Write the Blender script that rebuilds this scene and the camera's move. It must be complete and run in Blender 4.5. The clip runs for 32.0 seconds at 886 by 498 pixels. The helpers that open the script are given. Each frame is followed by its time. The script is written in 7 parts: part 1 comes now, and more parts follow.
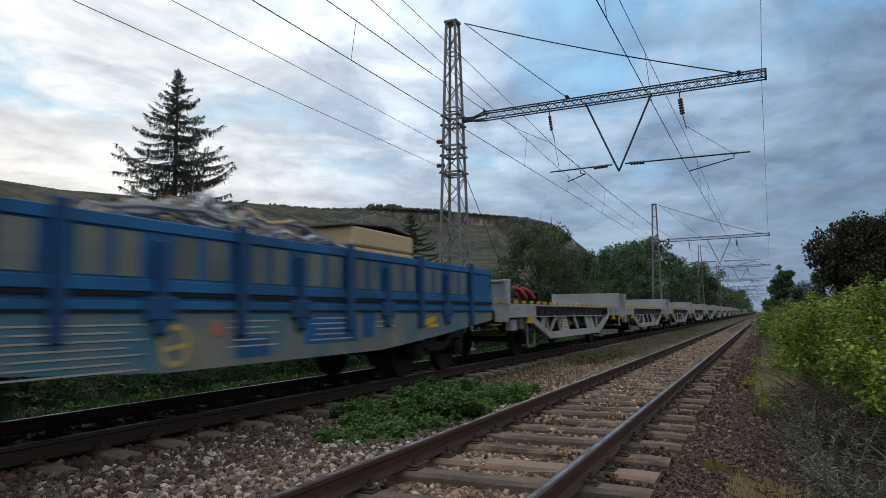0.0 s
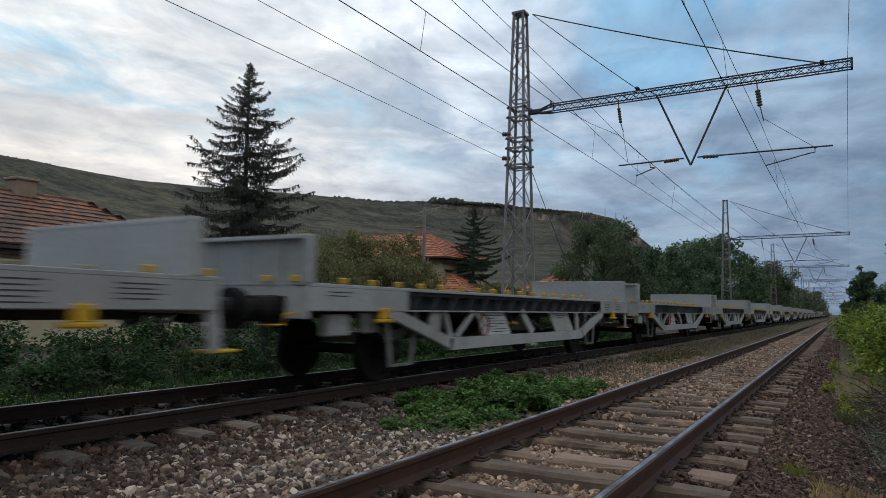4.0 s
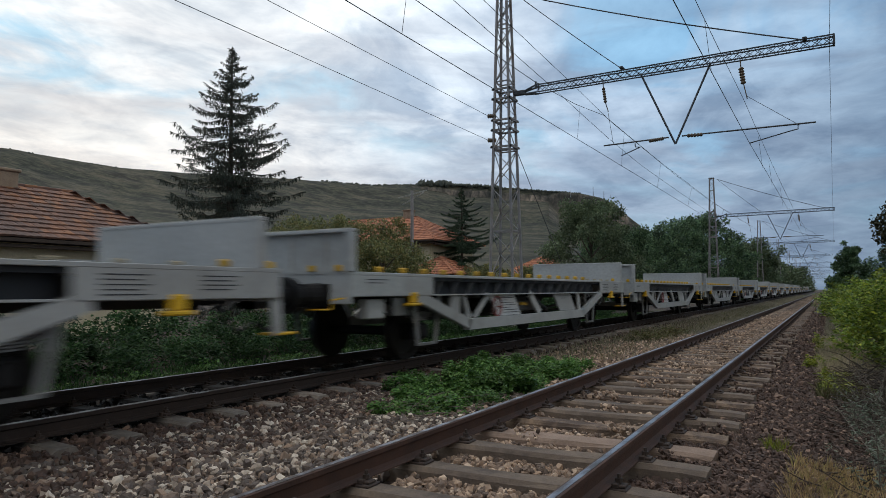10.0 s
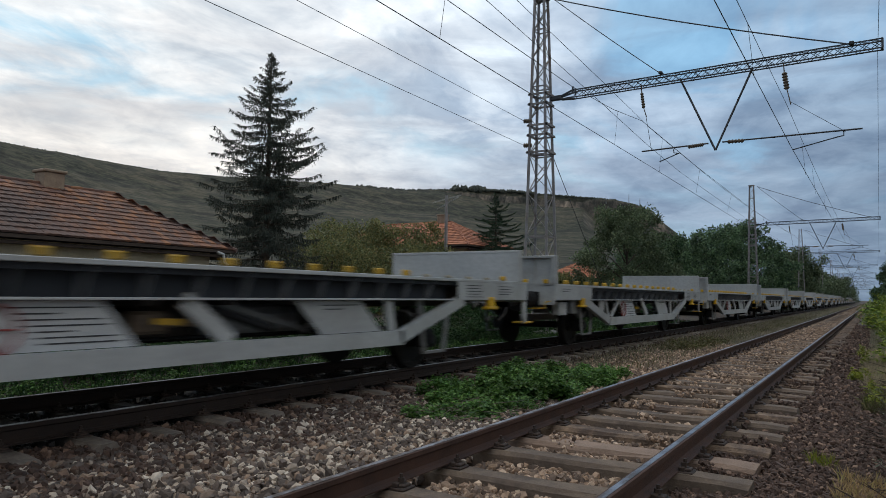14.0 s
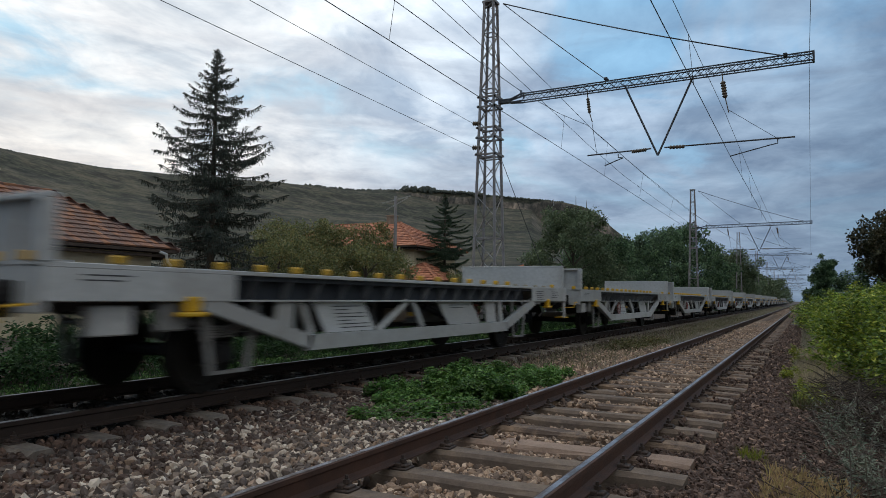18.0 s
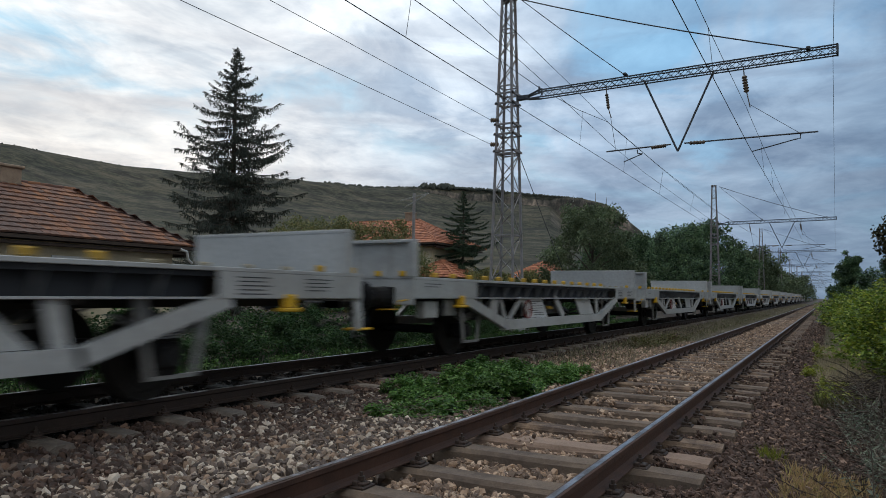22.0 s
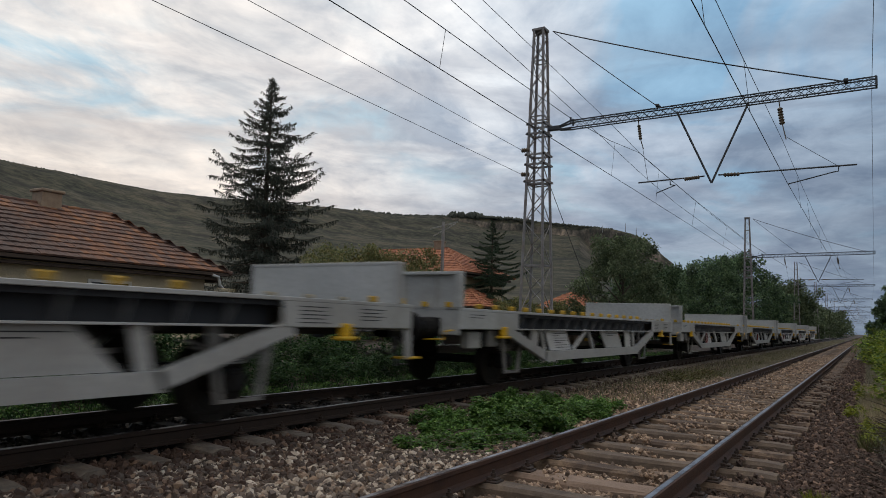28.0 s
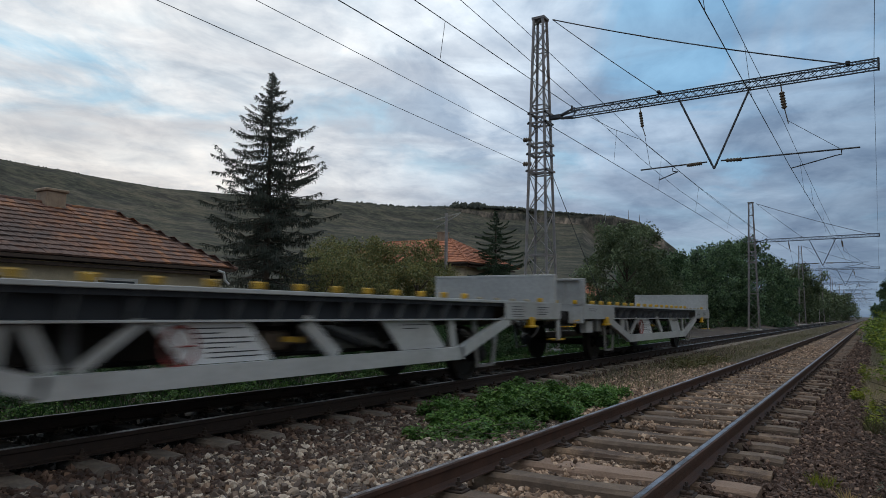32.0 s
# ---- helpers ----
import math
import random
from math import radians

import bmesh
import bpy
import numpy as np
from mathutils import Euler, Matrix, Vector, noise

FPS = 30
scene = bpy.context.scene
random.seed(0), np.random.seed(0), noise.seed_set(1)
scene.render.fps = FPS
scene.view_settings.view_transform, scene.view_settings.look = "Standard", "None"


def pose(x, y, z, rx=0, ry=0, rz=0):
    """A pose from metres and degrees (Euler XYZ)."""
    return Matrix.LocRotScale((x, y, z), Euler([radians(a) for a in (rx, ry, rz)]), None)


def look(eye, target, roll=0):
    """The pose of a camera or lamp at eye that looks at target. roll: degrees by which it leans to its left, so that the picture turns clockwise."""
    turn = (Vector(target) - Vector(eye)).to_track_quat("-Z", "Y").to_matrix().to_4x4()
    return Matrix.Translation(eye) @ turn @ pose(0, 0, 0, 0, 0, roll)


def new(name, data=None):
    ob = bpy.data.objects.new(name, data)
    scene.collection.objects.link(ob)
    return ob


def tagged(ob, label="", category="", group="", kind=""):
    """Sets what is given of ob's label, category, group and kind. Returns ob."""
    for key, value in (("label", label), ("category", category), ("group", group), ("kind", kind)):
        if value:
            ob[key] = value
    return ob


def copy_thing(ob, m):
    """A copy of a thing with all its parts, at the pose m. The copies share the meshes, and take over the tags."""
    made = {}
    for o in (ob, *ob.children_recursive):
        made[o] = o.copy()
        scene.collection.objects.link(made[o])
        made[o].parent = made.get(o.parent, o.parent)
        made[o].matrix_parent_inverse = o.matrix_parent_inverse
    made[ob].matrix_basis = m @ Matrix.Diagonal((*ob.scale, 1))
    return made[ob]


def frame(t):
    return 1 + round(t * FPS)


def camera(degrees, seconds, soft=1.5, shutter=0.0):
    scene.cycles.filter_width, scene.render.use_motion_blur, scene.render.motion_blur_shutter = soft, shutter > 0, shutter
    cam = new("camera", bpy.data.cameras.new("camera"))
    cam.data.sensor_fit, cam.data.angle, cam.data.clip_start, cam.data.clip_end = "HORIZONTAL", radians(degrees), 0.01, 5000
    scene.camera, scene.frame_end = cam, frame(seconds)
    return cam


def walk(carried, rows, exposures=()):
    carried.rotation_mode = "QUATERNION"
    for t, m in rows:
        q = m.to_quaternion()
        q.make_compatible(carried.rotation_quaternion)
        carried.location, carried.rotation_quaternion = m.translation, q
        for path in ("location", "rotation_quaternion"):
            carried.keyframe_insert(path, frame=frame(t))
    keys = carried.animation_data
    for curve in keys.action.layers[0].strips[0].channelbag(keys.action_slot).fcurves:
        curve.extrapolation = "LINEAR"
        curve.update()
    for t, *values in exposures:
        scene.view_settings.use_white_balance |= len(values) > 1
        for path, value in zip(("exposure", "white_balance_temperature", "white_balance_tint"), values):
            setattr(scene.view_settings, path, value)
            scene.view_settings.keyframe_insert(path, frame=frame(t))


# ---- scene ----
# Camera: hand-held, standing beside the near track. World: x across the tracks, y along them,
# z = 0 at the rail heads, x = 0 on the near track's centre line.
cam = camera(65.36, 32.0, soft=0.7, shutter=0.3)
PATH = [
    (0, 2.122, -0.010, 1.137, 24.89, 5.39, 0.47),
    (0.5, 2.128, -0.003, 1.124, 25.27, 5.20, 0.87),
    (1, 2.119, 0.009, 1.113, 25.35, 4.96, 0.49),
    (1.5, 2.118, 0.009, 1.117, 25.58, 4.84, 0.77),
    (2, 2.117, 0.012, 1.115, 25.59, 4.18, 0.63),
    (2.5, 2.074, 0.005, 1.115, 27.64, 4.66, 0.30),
    (4.5, 2.027, 0.003, 1.099, 29.92, 4.84, -0.99),
    (5, 2.040, 0.008, 1.101, 28.97, 3.90, -0.80),
    (5.5, 2.068, 0.011, 1.103, 28.37, 3.45, -0.28),
    (6, 2.086, 0.014, 1.106, 27.62, 3.12, 0.26),
    (6.5, 2.098, 0.013, 1.107, 27.79, 3.07, 0.39),
    (7, 2.108, 0.018, 1.108, 28.01, 3.08, 0.28),
    (7.5, 2.110, 0.018, 1.110, 28.48, 2.99, 0.28),
    (8, 2.110, 0.024, 1.120, 28.78, 2.66, 0.50),
    (8.5, 2.111, 0.017, 1.116, 28.83, 2.78, 0.60),
    (9, 2.105, 0.008, 1.131, 29.20, 2.70, 0.49),
    (9.5, 2.102, 0.012, 1.121, 29.02, 3.21, 0.18),
    (10, 2.095, 0.010, 1.121, 29.06, 3.42, 0.17),
    (10.5, 2.098, 0.011, 1.120, 29.44, 3.49, 0.11),
    (11, 2.099, 0.008, 1.121, 29.40, 3.51, 0.22),
    (11.5, 2.097, 0.008, 1.118, 29.42, 3.21, -0.01),
    (12, 2.102, 0.017, 1.124, 29.36, 3.38, -0.24),
    (12.5, 2.094, 0.015, 1.115, 29.68, 3.36, -0.23),
    (13, 2.072, 0.009, 1.116, 31.12, 4.02, -0.66),
    (13.5, 2.049, 0.008, 1.109, 31.94, 3.87, -0.73),
    (15.5, 2.103, 0.036, 1.122, 29.75, 3.84, -0.98),
    (16, 2.112, 0.018, 1.121, 28.86, 4.14, -1.10),
    (16.5, 2.121, 0.003, 1.125, 27.88, 4.48, -0.98),
    (17, 2.125, -0.017, 1.126, 27.05, 4.70, -1.18),
    (17.5, 2.115, -0.023, 1.126, 27.51, 4.10, -0.88),
    (18, 2.101, -0.023, 1.123, 27.56, 3.94, -0.75),
    (18.5, 2.095, -0.019, 1.122, 27.62, 3.63, -1.04),
    (19, 2.100, -0.021, 1.133, 27.90, 3.83, -0.92),
    (19.5, 2.107, -0.017, 1.130, 27.58, 4.35, -0.91),
    (20, 2.118, -0.016, 1.124, 28.18, 3.75, -0.43),
    (20.5, 2.130, -0.009, 1.125, 29.19, 3.73, -0.35),
    (21, 2.135, 0.001, 1.130, 28.88, 3.72, -0.21),
    (21.5, 2.134, 0.003, 1.125, 29.16, 3.35, -0.31),
    (22, 2.125, 0.000, 1.126, 29.13, 3.67, -0.77),
    (22.5, 2.113, -0.004, 1.124, 29.05, 3.79, -0.62),
    (23, 2.104, -0.001, 1.119, 29.31, 3.81, -0.76),
    (23.5, 2.099, 0.000, 1.125, 29.31, 3.65, -1.22),
    (24, 2.102, -0.000, 1.126, 29.40, 3.84, -1.21),
    (24.5, 2.096, -0.007, 1.127, 29.76, 3.79, -1.39),
    (25, 2.081, -0.024, 1.129, 29.74, 4.55, -1.62),
    (25.5, 2.070, -0.043, 1.109, 30.72, 6.82, -2.20),
    (27.5, 2.058, 0.016, 1.148, 31.52, 7.46, -2.01),
    (28, 2.059, 0.013, 1.152, 31.37, 5.98, -1.78),
    (28.5, 2.084, -0.003, 1.156, 29.41, 5.96, -0.72),
    (29, 2.101, -0.012, 1.152, 29.94, 5.12, -0.31),
    (29.5, 2.106, -0.017, 1.126, 30.40, 4.87, -0.60),
    (30, 2.104, -0.014, 1.149, 30.79, 4.57, -0.53),
    (30.5, 2.089, -0.017, 1.153, 31.19, 4.77, -0.62),
    (31, 2.082, -0.015, 1.159, 31.20, 4.87, -0.55),
    (31.5, 2.074, -0.019, 1.160, 31.62, 5.08, -0.80),
    (32, 2.070, -0.029, 1.159, 31.76, 5.22, -0.66),
]
walk(cam, [(t, pose(x, y, z, 90 + pitch, roll, yaw)) for t, x, y, z, yaw, pitch, roll in PATH],
     exposures=((0.0, 0.16, 6500, 10), (1.0, 0.06, 6500, 10), (5.0, 0.02, 6500, 10), (6.0, 0.13, 6500, 10), (9.0, 0.14, 6500, 10), (12.0, 0.12, 6500, 10), (16.0, 0.02, 6450, 10), (19.0, 0.12, 6450, 10), (24.0, 0.07, 6450, 10), (25.5, 0.0, 6450, 10), (27.5, -0.06, 7050, 14), (28.0, -0.08, 7000, 14), (29.0, -0.07, 6650, 11), (30.0, -0.07, 6450, 10), (32.0, -0.07, 6400, 10)))

# ---- light ----
world = bpy.data.worlds.new("overcast evening sky")
scene.world = world
world.use_nodes = True
scene.view_settings.exposure = 0.0
SUN_AZ, SUN_EL = 62.0, 14.0          # degrees left of the tracks, above the horizon


def build_sky():
    nt = world.node_tree
    N, Lk = nt.nodes, nt.links
    N.clear()
    out = N.new("ShaderNodeOutputWorld")
    bg = N.new("ShaderNodeBackground")
    bg.inputs["Strength"].default_value = 1.0
    Lk.new(bg.outputs[0], out.inputs[0])
    sky = N.new("ShaderNodeTexSky")
    sky.sky_type = "NISHITA"
    sky.sun_disc = False
    sky.sun_elevation = radians(SUN_EL)
    sky.sun_rotation = radians(-SUN_AZ)
    skys = N.new("ShaderNodeVectorMath")
    skys.operation = "SCALE"
    skys.inputs[3].default_value = 0.05
    Lk.new(sky.outputs[0], skys.inputs[0])
    tc = N.new("ShaderNodeTexCoord")
    sep = N.new("ShaderNodeSeparateXYZ")
    Lk.new(tc.outputs["Generated"], sep.inputs[0])

    def math_(op, a, b=None, clamp=False):
        n = N.new("ShaderNodeMath")
        n.operation = op
        n.use_clamp = clamp
        for i, v in enumerate((a, b)):
            if v is None:
                continue
            if isinstance(v, (int, float)):
                n.inputs[i].default_value = v
            else:
                Lk.new(v, n.inputs[i])
        return n.outputs[0]

    # flat cloud deck seen in perspective
    zz = math_("ADD", math_("MAXIMUM", sep.outputs[2], 0.0), 0.16)
    cx, cy = math_("DIVIDE", sep.outputs[0], zz), math_("DIVIDE", sep.outputs[1], zz)
    comb = N.new("ShaderNodeCombineXYZ")
    Lk.new(cx, comb.inputs[0])
    Lk.new(cy, comb.inputs[1])

    def noise_(scale, detail, rough, dist, off, sx=1.0):
        m = N.new("ShaderNodeMapping")
        m.inputs["Location"].default_value = off
        m.inputs["Scale"].default_value = (sx, 1.0, 1.0)
        m.inputs["Rotation"].default_value = (0, 0, radians(35))
        Lk.new(comb.outputs[0], m.inputs[0])
        n = N.new("ShaderNodeTexNoise")
        n.inputs["Scale"].default_value = scale
        n.inputs["Detail"].default_value = detail
        n.inputs["Roughness"].default_value = rough
        n.inputs["Distortion"].default_value = dist
        Lk.new(m.outputs[0], n.inputs["Vector"])
        return n.outputs["Fac"]

    def ramp_(v, stops):
        n = N.new("ShaderNodeValToRGB")
        el = n.color_ramp.elements
        while len(el) < len(stops):
            el.new(0.5)
        for s, (p, c) in zip(el, stops):
            s.position, s.color = p, (*c, 1) if len(c) == 3 else c
        Lk.new(v, n.inputs[0])
        return n.outputs[0]

    def mix_(f, a, b, mode="MIX"):
        n = N.new("ShaderNodeMix")
        n.data_type, n.blend_type = "RGBA", mode
        for k, v in ((0, f), (6, a), (7, b)):
            if isinstance(v, (int, float)):
                n.inputs[k].default_value = v
            elif isinstance(v, tuple):
                n.inputs[k].default_value = (*v, 1)
            else:
                Lk.new(v, n.inputs[k])
        return n.outputs[2]

    cover = ramp_(noise_(1.25, 7, 0.56, 0.7, (3.1, 1.7, 0), 1.15), [(0.37, (0.06, 0.06, 0.06)), (0.46, (0.80, 0.80, 0.80)), (0.54, (1, 1, 1))])
    body = ramp_(noise_(1.9, 9, 0.57, 0.5, (8.3, 4.1, 2.0), 1.25), [(0.38, (0, 0, 0)), (0.50, (0.6, 0.6, 0.6)), (0.62, (1, 1, 1))])
    # how near the hidden sun: bright, slightly warm cloud there, slate-blue cloud away from it
    d = N.new("ShaderNodeVectorMath")
    d.operation = "DOT_PRODUCT"
    Lk.new(tc.outputs["Generated"], d.inputs[0])
    d.inputs[1].default_value = (-math.sin(radians(SUN_AZ)) * math.cos(radians(SUN_EL)), math.cos(radians(SUN_AZ)) * math.cos(radians(SUN_EL)), math.sin(radians(SUN_EL)))
    near = math_("ADD", math_("MULTIPLY", d.outputs["Value"], 0.5), 0.5)
    dark = ramp_(near, [(0.25, (0.50, 0.50, 0.48)), (0.47, (0.15, 0.22, 0.325)), (0.70, (0.15, 0.23, 0.355)), (0.86, (0.25, 0.36, 0.51)), (0.92, (0.35, 0.47, 0.63)), (1.0, (0.60, 0.65, 0.70))])
    lite = ramp_(near, [(0.25, (0.85, 0.82, 0.76)), (0.47, (0.29, 0.395, 0.51)), (0.70, (0.285, 0.42, 0.58)), (0.86, (0.55, 0.69, 0.86)), (0.92, (0.82, 0.92, 1.02)), (1.0, (1.04, 1.03, 1.01))])
    blue = ramp_(near, [(0.5, (0.12, 0.26, 0.46)), (0.75, (0.14, 0.38, 0.66)), (0.9, (0.26, 0.54, 0.80)), (1.0, (0.46, 0.70, 0.88))])
    gap = N.new("ShaderNodeVectorMath")
    gap.operation = "ADD"
    half = N.new("ShaderNodeVectorMath")
    half.operation = "SCALE"
    half.inputs[3].default_value = 0.7
    Lk.new(blue, half.inputs[0])
    Lk.new(half.outputs[0], gap.inputs[0])
    Lk.new(skys.outputs[0], gap.inputs[1])
    dim = N.new("ShaderNodeVectorMath")
    dim.operation = "MINIMUM"
    dim.inputs[1].default_value = (0.44, 0.66, 0.82)
    Lk.new(gap.outputs[0], dim.inputs[0])
    cloud = mix_(body, dark, lite)
    col = mix_(cover, dim.outputs[0], cloud)
    # thin level streaks of darker cloud in the lower sky
    lev, sn = N.new("ShaderNodeMapping"), N.new("ShaderNodeTexNoise")
    lev.inputs["Scale"].default_value = (2.6, 2.6, 15.0)
    lev.inputs["Location"].default_value = (0.4, 1.3, 0.2)
    Lk.new(tc.outputs["Generated"], lev.inputs[0])
    Lk.new(lev.outputs[0], sn.inputs["Vector"])
    sn.inputs["Scale"].default_value, sn.inputs["Detail"].default_value, sn.inputs["Roughness"].default_value, sn.inputs["Distortion"].default_value = 1.0, 7.0, 0.55, 0.5
    band = ramp_(sep.outputs[2], [(0.08, (0, 0, 0)), (0.16, (1, 1, 1)), (0.30, (0.8, 0.8, 0.8)), (0.42, (0, 0, 0))])
    streak = math_("MULTIPLY", math_("MULTIPLY", ramp_(sn.outputs["Fac"], [(0.47, (0, 0, 0)), (0.62, (1, 1, 1))]), band), 0.9)
    col = mix_(streak, col, ramp_(near, [(0.5, (0.13, 0.19, 0.28)), (0.86, (0.25, 0.33, 0.46)), (0.94, (0.40, 0.46, 0.56)), (1.0, (0.60, 0.62, 0.66))]))
    # haze low over the horizon
    hz = ramp_(sep.outputs[2], [(0.0, (1, 1, 1)), (0.12, (0.7, 0.7, 0.7)), (0.30, (0, 0, 0))])
    low = ramp_(near, [(0.5, (0.125, 0.18, 0.25)), (0.72, (0.165, 0.22, 0.305)), (0.875, (0.26, 0.325, 0.435)), (0.94, (0.54, 0.565, 0.605)), (1.0, (0.88, 0.78, 0.66))])
    hz2 = math_("MULTIPLY", hz, 0.75)
    # thinner, brighter cloud high overhead
    up = ramp_(sep.outputs[2], [(0.26, (1, 1, 1)), (0.42, (1.14, 1.12, 1.09)), (0.85, (1.85, 1.70, 1.50))])
    fin = N.new("ShaderNodeVectorMath")
    fin.operation = "MULTIPLY"
    Lk.new(mix_(hz2, col, low), fin.inputs[0])
    puff = ramp_(noise_(4.6, 7, 0.60, 0.4, (1.3, 7.7, 0.4), 1.1), [(0.34, (0.84, 0.86, 0.89)), (0.50, (1.0, 1.0, 1.0)), (0.66, (1.13, 1.12, 1.10))])
    Lk.new(mix_(1.0, up, puff, "MULTIPLY"), fin.inputs[1])
    Lk.new(fin.outputs[0], bg.inputs[0])


build_sky()
sun = new("sun", bpy.data.lights.new("sun", "SUN"))
sun.data.energy, sun.data.angle, sun.data.color = 0.95, radians(40), (1.0, 0.83, 0.64)
sun.matrix_world = look((-30, 10, 60), (-2, 8, 0))

# ---- materials ----
MATS = {}


def mat(name, c1, c2, scale=6.0, rough=0.8, metal=0.0, bump=0.15, c3=None, fine=60.0, spec=0.4, island=None, cover=(0.42, 0.62), stretch=(1, 1, 1), wave=None, emit=None):
    """Two-scale mottled surface. island: colours by loose piece. c3: stains of a third colour."""
    if name in MATS:
        return MATS[name]
    m = bpy.data.materials.new(name)
    m.use_nodes = True
    nt = m.node_tree
    N, Lk = nt.nodes, nt.links
    b = N["Principled BSDF"]
    b.inputs["Roughness"].default_value = rough
    b.inputs["Metallic"].default_value = metal
    b.inputs["Specular IOR Level"].default_value = spec
    tc = N.new("ShaderNodeTexCoord")
    mp = N.new("ShaderNodeMapping")
    mp.inputs["Scale"].default_value = stretch
    Lk.new(tc.outputs["Object"], mp.inputs[0])

    def noise_(s, det=6.0, r=0.6):
        n = N.new("ShaderNodeTexNoise")
        n.inputs["Scale"].default_value, n.inputs["Detail"].default_value, n.inputs["Roughness"].default_value = s, det, r
        Lk.new(mp.outputs[0], n.inputs["Vector"])
        return n.outputs["Fac"]

    def ramp_(v, stops, const=False):
        n = N.new("ShaderNodeValToRGB")
        if const:
            n.color_ramp.interpolation = "CONSTANT"
        el = n.color_ramp.elements
        while len(el) < len(stops):
            el.new(0.5)
        for s, (p, c) in zip(el, stops):
            s.position, s.color = p, (*c, 1)
        Lk.new(v, n.inputs[0])
        return n.outputs[0]

    def mix_(f, a, c, mode="MIX"):
        n = N.new("ShaderNodeMix")
        n.data_type, n.blend_type = "RGBA", mode
        for k, v in ((0, f), (6, a), (7, c)):
            if isinstance(v, (int, float)):
                n.inputs[k].default_value = v
            elif isinstance(v, tuple):
                n.inputs[k].default_value = (*v, 1)
            else:
                Lk.new(v, n.inputs[k])
        return n.outputs[2]

    big, small = noise_(scale), noise_(fine, 4.0)
    if island:
        g = N.new("ShaderNodeNewGeometry")
        k = len(island)
        oi, ad, fr = N.new("ShaderNodeObjectInfo"), N.new("ShaderNodeMath"), N.new("ShaderNodeMath")
        ad.operation, fr.operation = "ADD", "FRACT"
        Lk.new(g.outputs["Random Per Island"], ad.inputs[0])
        Lk.new(oi.outputs["Random"], ad.inputs[1])
        Lk.new(ad.outputs[0], fr.inputs[0])
        col = ramp_(fr.outputs[0], [(i / k, c) for i, c in enumerate(island)], True)
        col = mix_(0.15, col, mix_(big, c1, c2))
    else:
        oi = N.new("ShaderNodeObjectInfo")
        col = ramp_(big, [(0.3, c1), (0.7, c2)])
        v = ramp_(oi.outputs["Random"], [(0.0, (0.86, 0.86, 0.86)), (1.0, (1.1, 1.1, 1.1))])
        col = mix_(1.0, col, v, "MULTIPLY")
    col = mix_(0.5, col, ramp_(small, [(0.25, (0.62, 0.62, 0.62)), (0.75, (1.25, 1.25, 1.25))]), "MULTIPLY")
    if c3:
        st = ramp_(noise_(scale * 0.45, 8.0, 0.68), [(cover[0], (0, 0, 0)), (cover[1], (1, 1, 1))])
        col = mix_(st, col, c3)
    Lk.new(col, b.inputs["Base Color"])
    if bump:
        bn = N.new("ShaderNodeBump")
        bn.inputs["Strength"].default_value = bump
        bn.inputs["Distance"].default_value = 0.02
        Lk.new(small, bn.inputs["Height"])
        Lk.new(bn.outputs[0], b.inputs["Normal"])
    rr = N.new("ShaderNodeMapRange")
    rr.inputs["To Min"].default_value, rr.inputs["To Max"].default_value = max(rough - 0.12, 0.05), min(rough + 0.12, 1.0)
    Lk.new(big, rr.inputs["Value"])
    Lk.new(rr.outputs[0], b.inputs["Roughness"])
    if emit:
        b.inputs["Emission Color"].default_value = (*emit[:3], 1)
        b.inputs["Emission Strength"].default_value = emit[3]
    MATS[name] = m
    return m


def leafy(name, cols, trans=0.25, rough=0.55, vary=(0.6, 1.4), lumps=0.9):
    """Leaves: colour by leaf, a little light through them."""
    if name in MATS:
        return MATS[name]
    m = bpy.data.materials.new(name)
    m.use_nodes = True
    N, Lk = m.node_tree.nodes, m.node_tree.links
    b = N["Principled BSDF"]
    b.inputs["Roughness"].default_value = rough
    b.inputs["Specular IOR Level"].default_value = 0.25
    g = N.new("ShaderNodeNewGeometry")
    n = N.new("ShaderNodeValToRGB")
    el = n.color_ramp.elements
    while len(el) < len(cols):
        el.new(0.5)
    for i, c in enumerate(cols):
        el[i].position, el[i].color = i / (len(cols) - 1), (*c, 1)
    Lk.new(g.outputs["Random Per Island"], n.inputs[0])
    tc, nz = N.new("ShaderNodeTexCoord"), N.new("ShaderNodeTexNoise")
    nz.inputs["Scale"].default_value = lumps
    Lk.new(tc.outputs["Object"], nz.inputs["Vector"])
    mr = N.new("ShaderNodeMapRange")
    mr.inputs["From Min"].default_value, mr.inputs["From Max"].default_value = 0.25, 0.75
    mr.inputs["To Min"].default_value, mr.inputs["To Max"].default_value = vary
    Lk.new(nz.outputs["Fac"], mr.inputs["Value"])
    mx = N.new("ShaderNodeMix")
    mx.data_type, mx.blend_type = "RGBA", "MULTIPLY"
    mx.inputs[0].default_value = 1.0
    Lk.new(n.outputs[0], mx.inputs[6])
    Lk.new(mr.outputs[0], mx.inputs[7])
    Lk.new(mx.outputs[2], b.inputs["Base Color"])
    if trans:
        tr = N.new("ShaderNodeBsdfTranslucent")
        Lk.new(mx.outputs[2], tr.inputs["Color"])
        ms = N.new("ShaderNodeMixShader")
        ms.inputs[0].default_value = trans
        Lk.new(b.outputs[0], ms.inputs[1])
        Lk.new(tr.outputs[0], ms.inputs[2])
        Lk.new(ms.outputs[0], N["Material Output"].inputs["Surface"])
    MATS[name] = m
    return m


